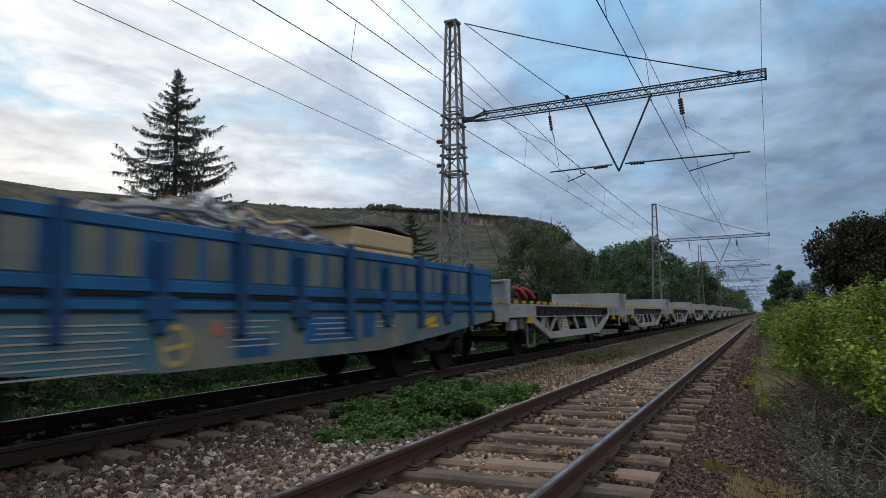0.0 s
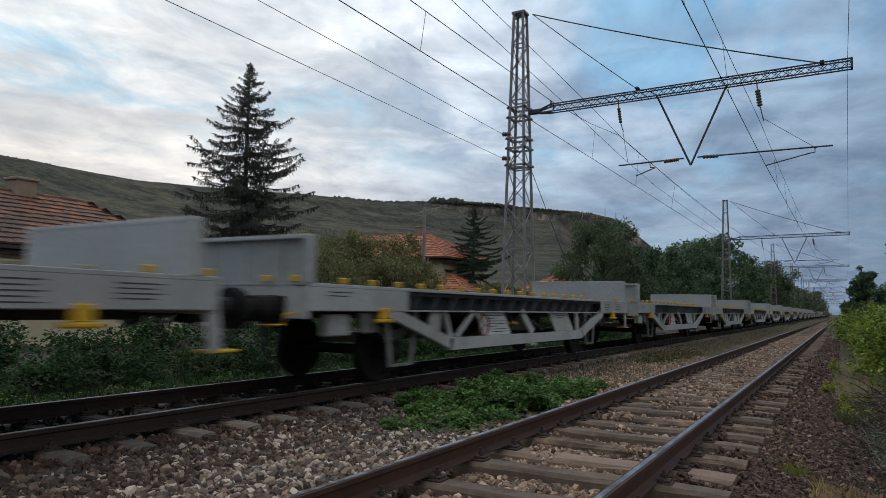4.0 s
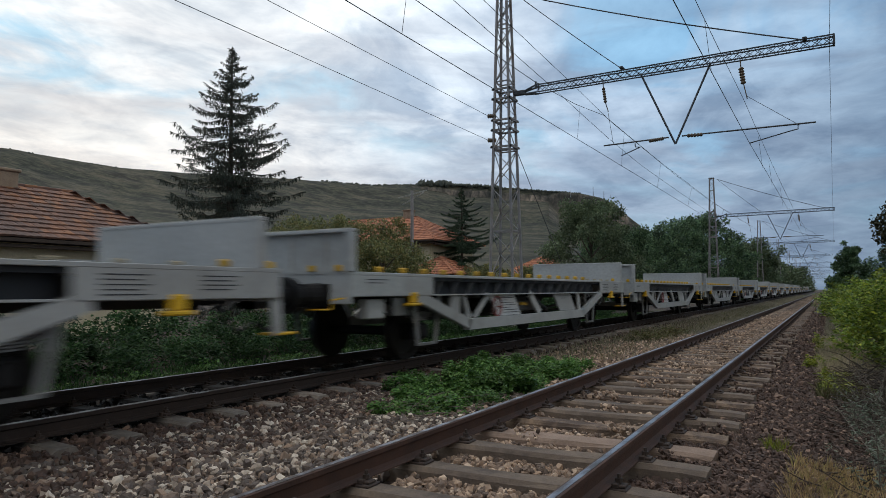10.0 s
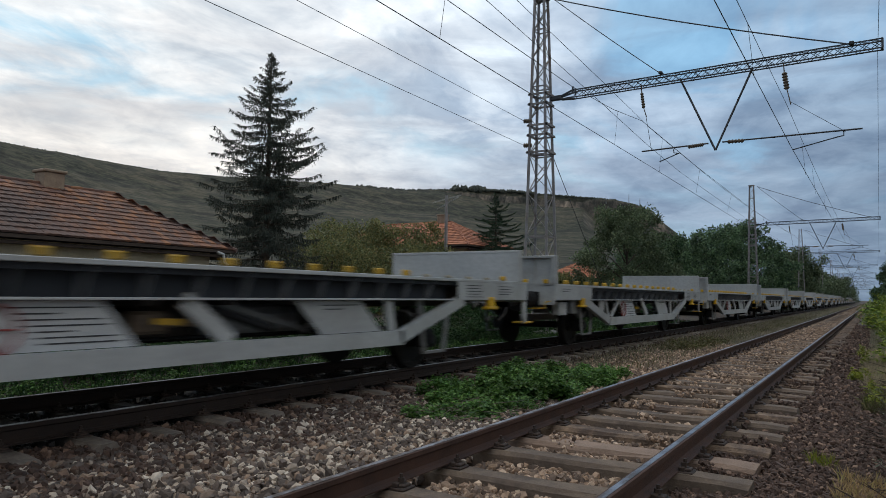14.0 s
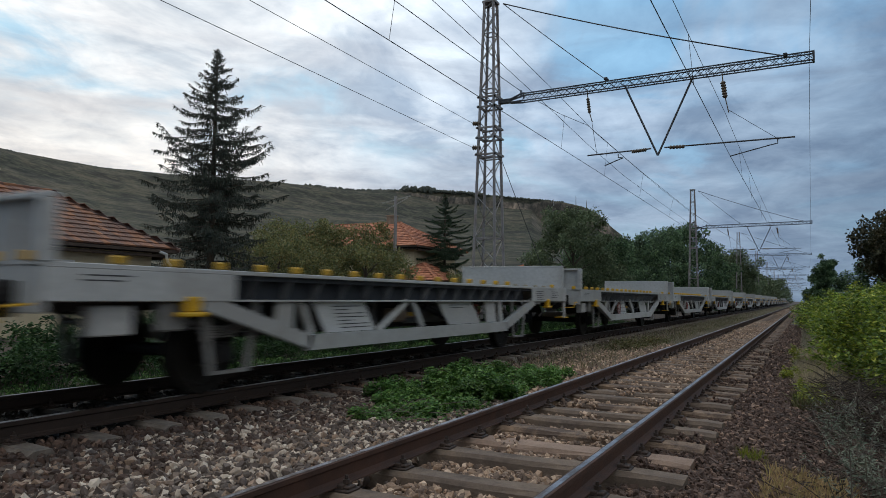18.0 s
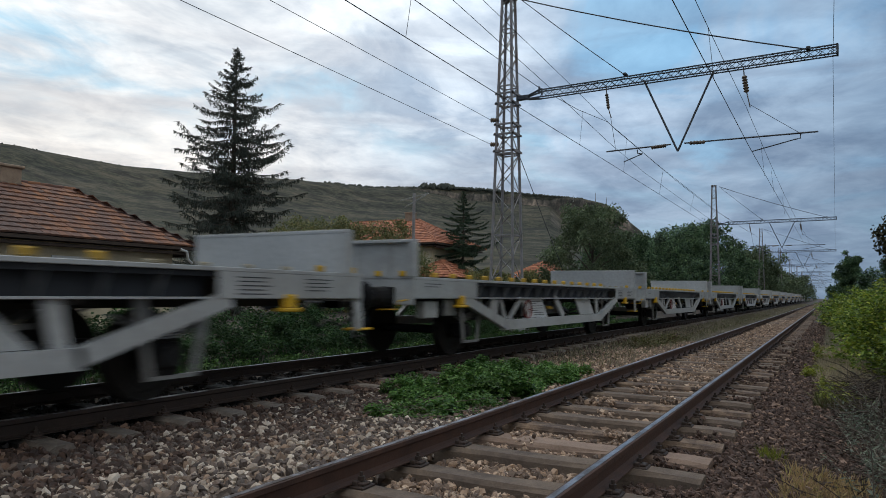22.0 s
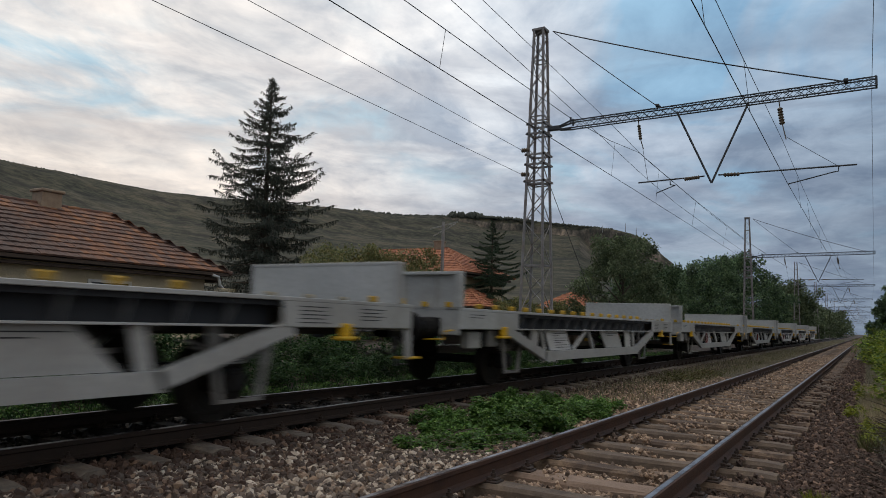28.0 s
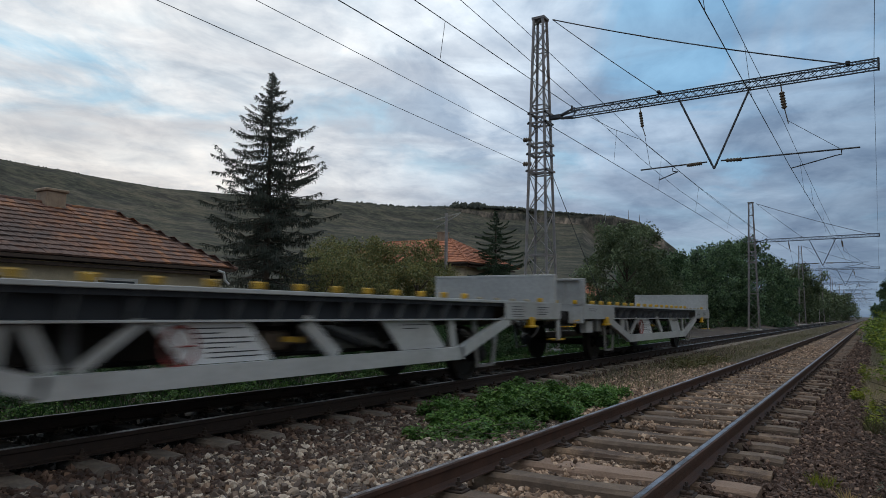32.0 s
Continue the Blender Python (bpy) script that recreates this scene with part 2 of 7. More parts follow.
M_STONE = mat("ballast stone", (0.166, 0.127, 0.106), (0.289, 0.228, 0.183), 3.0, 0.9, bump=0.4, fine=40,
              island=[(0.061, 0.047, 0.040), (0.189, 0.136, 0.105), (0.094, 0.071, 0.060), (0.490, 0.406, 0.329), (0.289, 0.198, 0.139), (0.106, 0.083, 0.075), (0.601, 0.517, 0.428), (0.077, 0.060, 0.052), (0.145, 0.107, 0.087), (0.089, 0.067, 0.057), (0.368, 0.295, 0.233)])
M_STONE_TRACK = mat("ochre ballast stone", (0.187, 0.133, 0.100), (0.350, 0.249, 0.180), 3.0, 0.9, bump=0.4, fine=40,
                    island=[(0.258, 0.174, 0.122), (0.129, 0.090, 0.070), (0.363, 0.249, 0.170), (0.467, 0.331, 0.233), (0.187, 0.130, 0.096), (0.304, 0.210, 0.148), (0.088, 0.063, 0.050), (0.561, 0.418, 0.308), (0.222, 0.154, 0.111)])
M_STONE_DARK = mat("dark ballast stone", (0.078, 0.049, 0.039), (0.144, 0.092, 0.069), 3.0, 0.9, bump=0.4, fine=40,
                   island=[(0.057, 0.036, 0.028), (0.098, 0.059, 0.044), (0.070, 0.044, 0.035), (0.123, 0.077, 0.057), (0.052, 0.032, 0.025), (0.078, 0.049, 0.039), (0.072, 0.044, 0.035), (0.247, 0.162, 0.119), (0.041, 0.026, 0.021), (0.057, 0.036, 0.028)])
# Oily stones, blackened further so the colour holds the shade beneath the train.
M_STONE_OIL_SHADE = mat("ballast stone black with oil and shade", (0.006, 0.005, 0.005), (0.015, 0.013, 0.012), 3.0, 0.7, bump=0.4, fine=40,
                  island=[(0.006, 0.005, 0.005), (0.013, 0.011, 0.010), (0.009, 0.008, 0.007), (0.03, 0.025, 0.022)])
M_SOIL = mat("dark ballast soil", (0.040, 0.029, 0.024), (0.078, 0.057, 0.045), 1.4, 0.95, bump=0.6, c3=(0.10, 0.11, 0.05), fine=26, cover=(0.55, 0.75))
# Darker brown than the near track's rails.
M_RAIL_DARK = mat("dark brown rail steel", (0.022, 0.014, 0.011), (0.042, 0.026, 0.020), 4.0, 0.75, bump=0.2, fine=90)
M_RAIL = mat("rusty rail steel", (0.040, 0.020, 0.014), (0.082, 0.040, 0.027), 4.0, 0.8, bump=0.2, fine=90)
M_RAILTOP = mat("polished rail head", (0.20, 0.20, 0.23), (0.34, 0.35, 0.39), 16.0, 0.38, 0.9, bump=0.12, c3=(0.085, 0.062, 0.055), fine=70, stretch=(1, 0.45, 1), cover=(0.44, 0.58))
M_SLEEPER = mat("weathered concrete sleeper", (0.197, 0.132, 0.088), (0.409, 0.287, 0.195), 3.0, 0.9, bump=0.6, c3=(0.078, 0.053, 0.040), fine=45, cover=(0.44, 0.58))
M_SLEEPER_DARK = mat("dark oil-stained sleeper", (0.124, 0.091, 0.067), (0.248, 0.183, 0.136), 3.0, 0.9, bump=0.45, c3=(0.073, 0.054, 0.044), fine=45, cover=(0.46, 0.64))
M_SLEEPER_RED = mat("reddish sleeper", (0.17, 0.115, 0.085), (0.27, 0.19, 0.145), 3.0, 0.9, bump=0.45, fine=45)
M_SLEEPER_OIL_SHADE = mat("grey sleeper, oil and shade black in the middle", (0.185, 0.155, 0.132), (0.319, 0.272, 0.233), 3.0, 0.85, bump=0.4, c3=(0.084, 0.066, 0.054), fine=45, cover=(0.50, 0.66))


def blacken_middle(m, half):
    """Blackens a sleeper's middle, between and under the rails: oil plus painted-in train shade."""
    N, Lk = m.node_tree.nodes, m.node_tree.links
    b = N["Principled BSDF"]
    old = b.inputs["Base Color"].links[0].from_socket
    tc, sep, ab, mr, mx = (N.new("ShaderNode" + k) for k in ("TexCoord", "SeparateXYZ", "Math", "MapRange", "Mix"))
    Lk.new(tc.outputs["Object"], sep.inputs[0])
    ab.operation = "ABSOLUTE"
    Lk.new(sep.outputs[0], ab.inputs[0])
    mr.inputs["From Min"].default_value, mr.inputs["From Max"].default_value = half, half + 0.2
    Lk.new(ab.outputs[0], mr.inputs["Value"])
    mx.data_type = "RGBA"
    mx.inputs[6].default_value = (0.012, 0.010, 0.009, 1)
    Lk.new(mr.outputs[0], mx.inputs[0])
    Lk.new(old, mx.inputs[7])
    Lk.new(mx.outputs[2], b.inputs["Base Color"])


blacken_middle(M_SLEEPER_OIL_SHADE, 0.82)
M_CLIP = mat("oily rail clip", (0.035, 0.026, 0.022), (0.075, 0.05, 0.04), 12.0, 0.75, 0.2, fine=90)
M_GREY = mat("pale grey wagon paint", (0.367, 0.376, 0.376), (0.446, 0.454, 0.454), 0.9, 0.5, bump=0.03, c3=(0.277, 0.271, 0.260), fine=14, cover=(0.47, 0.66))
# Near black because the shade under the deck's overhang is in the colour.
M_WEB = mat("underframe with painted-in shade", (0.010, 0.012, 0.017), (0.020, 0.024, 0.032), 1.2, 0.6, bump=0.05, c3=(0.04, 0.041, 0.045), fine=22, cover=(0.55, 0.75))
# Darker twin of the pale wagon grey, with shade mixed into its colour.
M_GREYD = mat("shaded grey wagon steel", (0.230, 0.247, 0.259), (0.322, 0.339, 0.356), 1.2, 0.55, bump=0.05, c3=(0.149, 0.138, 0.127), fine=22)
# Darker grey than the sills, for the gussets.
M_GUSSET = mat("dull grey stiffener", (0.112, 0.120, 0.133), (0.192, 0.202, 0.216), 1.2, 0.6, bump=0.05, fine=22)
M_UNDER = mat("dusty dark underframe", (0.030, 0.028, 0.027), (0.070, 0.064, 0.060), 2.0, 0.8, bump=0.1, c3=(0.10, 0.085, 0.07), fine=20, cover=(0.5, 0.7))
M_BLACK = mat("black running gear", (0.005, 0.005, 0.006), (0.012, 0.011, 0.012), 6.0, 0.6, 0.2, fine=50)
M_WHEEL = mat("wheel steel", (0.013, 0.011, 0.010), (0.025, 0.022, 0.019), 6.0, 0.6, 0.5, fine=50)
M_YELLOW = mat("yellow paint", (0.55, 0.31, 0.012), (0.66, 0.40, 0.02), 3.0, 0.5, fine=40)
M_YELLOWD = mat("dull yellow pocket paint", (0.40, 0.235, 0.012), (0.52, 0.31, 0.02), 3.0, 0.6, c3=(0.16, 0.11, 0.04), fine=40, cover=(0.5, 0.7))
M_YELLOWW = mat("worn pale yellow paint", (0.26, 0.20, 0.09), (0.34, 0.26, 0.11), 3.0, 0.6, c3=(0.26, 0.25, 0.22), fine=40, cover=(0.42, 0.6))
M_WHITE = mat("white stencil paint", (0.462, 0.473, 0.484), (0.572, 0.583, 0.594), 3.0, 0.6, fine=40)
M_CASTING = mat("dusty brown casting", (0.16, 0.12, 0.09), (0.26, 0.20, 0.15), 6.0, 0.8, fine=40)
M_INK = mat("dark stencil paint", (0.03, 0.03, 0.035), (0.05, 0.05, 0.055), 3.0, 0.6, fine=40)
M_REDD = mat("dull red paint", (0.20, 0.035, 0.03), (0.30, 0.06, 0.05), 4.0, 0.6, c3=(0.12, 0.05, 0.04), fine=40)
M_REDP = mat("red brake paint", (0.45, 0.03, 0.03), (0.55, 0.06, 0.05), 3.0, 0.5, fine=40)
M_GALV = mat("weathered galvanised steel", (0.20, 0.185, 0.185), (0.30, 0.28, 0.275), 2.0, 0.6, 0.3, bump=0.1, c3=(0.17, 0.12, 0.09), fine=30, cover=(0.52, 0.7))
M_IRON = mat("dark boom iron", (0.045, 0.05, 0.06), (0.08, 0.085, 0.095), 3.0, 0.6, 0.3, fine=30)
M_WIRE = mat("dark copper wire", (0.03, 0.03, 0.035), (0.05, 0.05, 0.055), 3.0, 0.55, 0.3, fine=30)
M_PORC = mat("brown porcelain insulator", (0.09, 0.07, 0.05), (0.13, 0.10, 0.075), 8.0, 0.3, fine=30)
M_BARK = mat("bark", (0.055, 0.042, 0.032), (0.10, 0.08, 0.062), 7.0, 0.95, bump=0.7, fine=30, stretch=(1, 1, 0.25))
M_CONC = mat("grey concrete", (0.30, 0.29, 0.27), (0.40, 0.385, 0.36), 2.0, 0.9, bump=0.2, fine=30)

L_NETTLE = leafy("nettle leaves", [(0.027, 0.071, 0.015), (0.065, 0.151, 0.033), (0.130, 0.260, 0.054), (0.038, 0.092, 0.021), (0.173, 0.292, 0.076)])
L_WEED = leafy("dark weed leaves", [(0.015, 0.040, 0.014), (0.031, 0.070, 0.024), (0.055, 0.109, 0.036), (0.020, 0.049, 0.020), (0.068, 0.123, 0.040)], 0.25, 0.8, (0.3, 1.6), 1.6)
L_VINE = leafy("vine leaves", [(0.048, 0.084, 0.016), (0.098, 0.162, 0.024), (0.215, 0.285, 0.036), (0.058, 0.102, 0.018), (0.345, 0.365, 0.052), (0.148, 0.214, 0.028), (0.024, 0.047, 0.011)], 0.35, 0.5, (0.22, 1.8), 2.2)
L_TREE = leafy("tree leaves", [(0.047, 0.085, 0.047), (0.085, 0.144, 0.071), (0.145, 0.221, 0.103), (0.062, 0.108, 0.057), (0.030, 0.055, 0.033)], 0.25, 0.55, (0.30, 1.7), 0.8)
L_TREE_GREY = leafy("greyish tree leaves", [(0.069, 0.099, 0.053), (0.106, 0.143, 0.076), (0.155, 0.196, 0.103), (0.086, 0.117, 0.063)], 0.25, 0.55, (0.4, 1.5), 0.8)
L_TREE_DARK = leafy("dark tree leaves", [(0.022, 0.026, 0.012), (0.04, 0.04, 0.018), (0.065, 0.052, 0.024), (0.028, 0.034, 0.015)], 0.15)
# Greyed and lightened: distance haze is put into these leaf colours.
L_SCRUB = leafy("hillside scrub", [(0.064, 0.071, 0.060), (0.075, 0.083, 0.069), (0.090, 0.095, 0.079)], 0.0, 0.9)
L_OLIVE = leafy("olive autumn leaves", [(0.111, 0.130, 0.058), (0.150, 0.169, 0.068), (0.215, 0.215, 0.078), (0.208, 0.169, 0.065), (0.124, 0.143, 0.060), (0.078, 0.094, 0.044)])
L_NEEDLE = leafy("spruce needles", [(0.030, 0.040, 0.033), (0.050, 0.062, 0.050), (0.078, 0.090, 0.072), (0.040, 0.050, 0.040), (0.060, 0.054, 0.042)], 0.08, 0.7)
L_NEEDLE2 = leafy("young spruce needles", [(0.02, 0.04, 0.022), (0.03, 0.055, 0.03), (0.045, 0.075, 0.04)], 0.08, 0.7)
L_WORMWOOD = leafy("grey-green wormwood leaves", [(0.120, 0.143, 0.101), (0.166, 0.193, 0.143), (0.092, 0.110, 0.078), (0.202, 0.221, 0.166)])
L_STRAW = leafy("dry grass", [(0.405, 0.270, 0.135), (0.540, 0.392, 0.189), (0.351, 0.230, 0.121), (0.405, 0.351, 0.121)], 0.2, 0.8)
L_GRASS = leafy("verge grass", [(0.07, 0.085, 0.03), (0.10, 0.11, 0.04), (0.15, 0.125, 0.06), (0.11, 0.09, 0.05)], 0.2, 0.8)
L_YELLOWLEAF = leafy("yellow-green weed leaves", [(0.16, 0.19, 0.02), (0.26, 0.27, 0.03), (0.10, 0.15, 0.02)])
L_STALK = leafy("faded grey-brown stalks", [(0.203, 0.180, 0.133), (0.312, 0.272, 0.203), (0.156, 0.149, 0.102), (0.250, 0.234, 0.140)], 0.15, 0.85)
L_BEIGE = leafy("pale beige grass", [(0.36, 0.29, 0.19), (0.46, 0.38, 0.26), (0.28, 0.23, 0.15), (0.40, 0.34, 0.20)], 0.15, 0.85)
M_TWIG_DARK = mat("dark dead twigs", (0.034, 0.024, 0.018), (0.090, 0.068, 0.052), 5.0, 0.95, bump=0.2, fine=30)
M_TWIG = mat("dry grey-brown twigs", (0.10, 0.08, 0.065), (0.19, 0.16, 0.13), 5.0, 0.95, bump=0.2, fine=30)


# ---- mesh tools ----
class Mesh:
    def __init__(self):
        self.v, self.f = [], []

    def add(self, vs, fs):
        o = len(self.v)
        self.v += [tuple(p) for p in vs]
        self.f += [tuple(i + o for i in q) for q in fs]
        return self

    def box(self, a, b, bev=0.0):
        (x0, y0, z0), (x1, y1, z1) = a, b
        if bev <= 0:
            vs = [(x, y, z) for x in (x0, x1) for y in (y0, y1) for z in (z0, z1)]
            return self.add(vs, [(0, 1, 3, 2), (4, 6, 7, 5), (0, 4, 5, 1), (2, 3, 7, 6), (0, 2, 6, 4), (1, 5, 7, 3)])
        bev = min(bev, (x1 - x0) * 0.45, (y1 - y0) * 0.45, (z1 - z0) * 0.45)
        bm = bmesh.new()
        bmesh.ops.create_cube(bm, size=1.0)
        for v in bm.verts:
            v.co = Vector(((x0 + x1) / 2 + v.co.x * (x1 - x0), (y0 + y1) / 2 + v.co.y * (y1 - y0), (z0 + z1) / 2 + v.co.z * (z1 - z0)))
        bmesh.ops.bevel(bm, geom=bm.edges[:], offset=bev, segments=1, affect="EDGES")
        return self.take(bm)

    def take(self, bm):
        bm.verts.index_update()
        self.add([v.co for v in bm.verts], [[v.index for v in q.verts] for q in bm.faces])
        bm.free()
        return self

    def beam(self, p, q, w, h, up=(0, 0, 1)):
        p, q = Vector(p), Vector(q)
        d = (q - p).normalized()
        s = d.cross(Vector(up))
        if s.length < 1e-4:
            s = d.cross(Vector((0, 1, 0)))
        s.normalize()
        u = s.cross(d)
        vs = [e + s * (a * w / 2) + u * (b * h / 2) for e in (p, q) for a, b in ((-1, -1), (1, -1), (1, 1), (-1, 1))]
        return self.add(vs, [(3, 2, 1, 0), (4, 5, 6, 7), (0, 1, 5, 4), (1, 2, 6, 5), (2, 3, 7, 6), (3, 0, 4, 7)])

    def tube(self, pts, r, n=6, caps=True):
        pts = [Vector(p) for p in pts]
        rs = r if isinstance(r, (list, tuple)) else [r] * len(pts)
        o = len(self.v)
        for i, p in enumerate(pts):
            d = (pts[min(i + 1, len(pts) - 1)] - pts[max(i - 1, 0)]).normalized()
            s = d.cross(Vector((0.13, 0.07, 1)))
            if s.length < 1e-3:
                s = d.cross(Vector((1, 0, 0)))
            s.normalize()
            u = s.cross(d)
            for k in range(n):
                a = 2 * math.pi * k / n
                self.v.append(tuple(p + (s * math.cos(a) + u * math.sin(a)) * rs[i]))
        for i in range(len(pts) - 1):
            for k in range(n):
                a, b = o + i * n + k, o + i * n + (k + 1) % n
                self.f.append((a, b, b + n, a + n))
        if caps:
            self.f.append(tuple(o + k for k in range(n))[::-1])
            self.f.append(tuple(o + (len(pts) - 1) * n + k for k in range(n)))
        return self

    def disc_x(self, y, z, prof, n=24):
        """A turned body about an axis along x; prof: (x, radius) from end to end."""
        o = len(self.v)
        for x, r in prof:
            for k in range(n):
                a = 2 * math.pi * k / n
                self.v.append((x, y + r * math.cos(a), z + r * math.sin(a)))
        for i in range(len(prof) - 1):
            for k in range(n):
                a, b = o + i * n + k, o + i * n + (k + 1) % n
                self.f.append((a, b, b + n, a + n))
        self.f.append(tuple(o + k for k in range(n))[::-1])
        self.f.append(tuple(o + (len(prof) - 1) * n + k for k in range(n)))
        return self

    def extrude_y(self, prof, y0, y1):
        n = len(prof)
        o = len(self.v)
        for y in (y0, y1):
            self.v += [(x, y, z) for x, z in prof]
        for k in range(n):
            self.f.append((o + k, o + (k + 1) % n, o + n + (k + 1) % n, o + n + k))
        self.f.append(tuple(range(o, o + n))[::-1])
        self.f.append(tuple(range(o + n, o + 2 * n)))
        return self

    def data(self, name, material, smooth=False):
        me = bpy.data.meshes.new(name)
        me.from_pydata(self.v, [], self.f)
        me.materials.append(material)
        bm = bmesh.new()
        bm.from_mesh(me)
        bmesh.ops.recalc_face_normals(bm, faces=bm.faces[:])
        bm.to_mesh(me)
        bm.free()
        if smooth:
            me.shade_smooth()
        me.update()
        return me


def part(name, mesh, material, parent=None, label="", smooth=False):
    """Links a Mesh (or ready mesh data) as one object under a thing or part."""
    data = mesh.data(name, material, smooth) if isinstance(mesh, Mesh) else mesh
    ob = new(name, data)
    if parent is not None:
        ob.parent = parent
    if label:
        tagged(ob, label)
    return ob


def empty(name, label, category, group="", kind="", at=(0, 0, 0)):
    ob = new(name)
    ob.empty_display_size = 0.2
    ob.location = at
    return tagged(ob, label, category, group, kind)


def soup(name, verts, tris, material):
    """Fast triangle mesh from arrays."""
    me = bpy.data.meshes.new(name)
    n = len(tris)
    me.vertices.add(len(verts))
    me.vertices.foreach_set("co", np.ascontiguousarray(verts, dtype=np.float32).ravel())
    me.loops.add(n * 3)
    me.loops.foreach_set("vertex_index", np.ascontiguousarray(tris, dtype=np.int32).ravel())
    me.polygons.add(n)
    me.polygons.foreach_set("loop_start", np.arange(0, n * 3, 3, dtype=np.int32))
    me.update(calc_edges=True)
    me.shade_flat()
    me.materials.append(material)
    return me


def rots(n, rng, flat=None):
    """n random rotation matrices; flat: only about z, tilted by up to that many radians."""
    if flat is None:
        q = rng.normal(size=(n, 4))
        q /= np.linalg.norm(q, axis=1)[:, None]
    else:
        a, t, b = rng.uniform(0, 2 * np.pi, n), rng.uniform(0, flat, n), rng.uniform(0, 2 * np.pi, n)
        qz = np.stack([np.cos(a / 2), 0 * a, 0 * a, np.sin(a / 2)], 1)
        qt = np.stack([np.cos(t / 2), np.sin(t / 2) * np.cos(b), np.sin(t / 2) * np.sin(b), 0 * t], 1)
        w1, x1, y1, z1 = qt.T
        w2, x2, y2, z2 = qz.T
        q = np.stack([w1 * w2 - x1 * x2 - y1 * y2 - z1 * z2, w1 * x2 + x1 * w2 + y1 * z2 - z1 * y2, w1 * y2 - x1 * z2 + y1 * w2 + z1 * x2, w1 * z2 + x1 * y2 - y1 * x2 + z1 * w2], 1)
    w, x, y, z = q.T
    return np.stack([np.stack([1 - 2 * (y * y + z * z), 2 * (x * y - z * w), 2 * (x * z + y * w)], 1),
                     np.stack([2 * (x * y + z * w), 1 - 2 * (x * x + z * z), 2 * (y * z - x * w)], 1),
                     np.stack([2 * (x * z - y * w), 2 * (y * z + x * w), 1 - 2 * (x * x + y * y)], 1)], 1)


def scatter(base_v, base_t, at, R, size):
    """Copies of one small mesh at many places: verts and triangles as arrays."""
    n, k = len(at), len(base_v)
    v = np.einsum("nij,nkj->nki", R, base_v[None] * np.reshape(size, (n, 1, -1))) + at[:, None]
    t = base_t[None] + (np.arange(n) * k)[:, None, None]
    return v.reshape(-1, 3), t.reshape(-1, 3)


def merge(pieces):
    vs, ts, o = [], [], 0
    for v, t in pieces:
        vs.append(v)
        ts.append(t + o)
        o += len(v)
    return np.concatenate(vs), np.concatenate(ts)


_p = (1 + 5 ** 0.5) / 2
ICO_V = np.array([(-1, _p, 0), (1, _p, 0), (-1, -_p, 0), (1, -_p, 0), (0, -1, _p), (0, 1, _p), (0, -1, -_p), (0, 1, -_p), (_p, 0, -1), (_p, 0, 1), (-_p, 0, -1), (-_p, 0, 1)]) / 1.9
ICO_T = np.array([(0, 11, 5), (0, 5, 1), (0, 1, 7), (0, 7, 10), (0, 10, 11), (1, 5, 9), (5, 11, 4), (11, 10, 2), (10, 7, 6), (7, 1, 8), (3, 9, 4), (3, 4, 2), (3, 2, 6), (3, 6, 8), (3, 8, 9), (4, 9, 5), (2, 4, 11), (6, 2, 10), (8, 6, 7), (9, 8, 1)])
ROCK_V = np.array([(x, y, z) for x in (-1, 1) for y in (-1, 1) for z in (-1, 1)]) / 1.55
ROCK_T = np.array([(0, 1, 3), (0, 3, 2), (4, 6, 7), (4, 7, 5), (0, 4, 5), (0, 5, 1), (2, 3, 7), (2, 7, 6), (0, 2, 6), (0, 6, 4), (1, 5, 7), (1, 7, 3)])
OCTA_V = np.array([(1, 0, 0), (-1, 0, 0), (0, 1, 0), (0, -1, 0), (0, 0, 1), (0, 0, -1)]) * 1.05
OCTA_T = np.array([(0, 2, 4), (2, 1, 4), (1, 3, 4), (3, 0, 4), (2, 0, 5), (1, 2, 5), (3, 1, 5), (0, 3, 5)])
LEAF_V = np.array([(0, 0, 0), (0.32, 0.45, 0.10), (0, 1.0, -0.06), (-0.32, 0.45, 0.10), (0, 0.5, 0.0)])
LEAF_T = np.array([(0, 1, 4), (1, 2, 4), (2, 3, 4), (3, 0, 4)])
LEAF2_T = np.array([(0, 1, 2), (0, 2, 3)])
BLADE_V = np.array([(-0.5, 0, 0), (0.5, 0, 0), (0.25, 0.25, 0.55), (0.0, 0.55, 0.95)])
BLADE_T = np.array([(0, 1, 2), (0, 2, 3)])


def ground_z(x, y):
    """Height of the ground across the tracks, flat along them."""
    x = np.asarray(x, float)
    return np.interp(x, [-60, -30, -14, -9, -6.9, -6.2, -4.1, -3.2, -2.4, -1.4, -0.7, 0.7, 1.3, 1.9, 2.6, 3.6, 5.0, 9.0, 60],
                     [0.6, 0.0, -0.15, 0.0, -0.22, -0.24, -0.25, -0.25, -0.27, -0.25, -0.27, -0.27, -0.27, -0.34, -0.45, -0.75, -0.9, -0.9, -0.9])


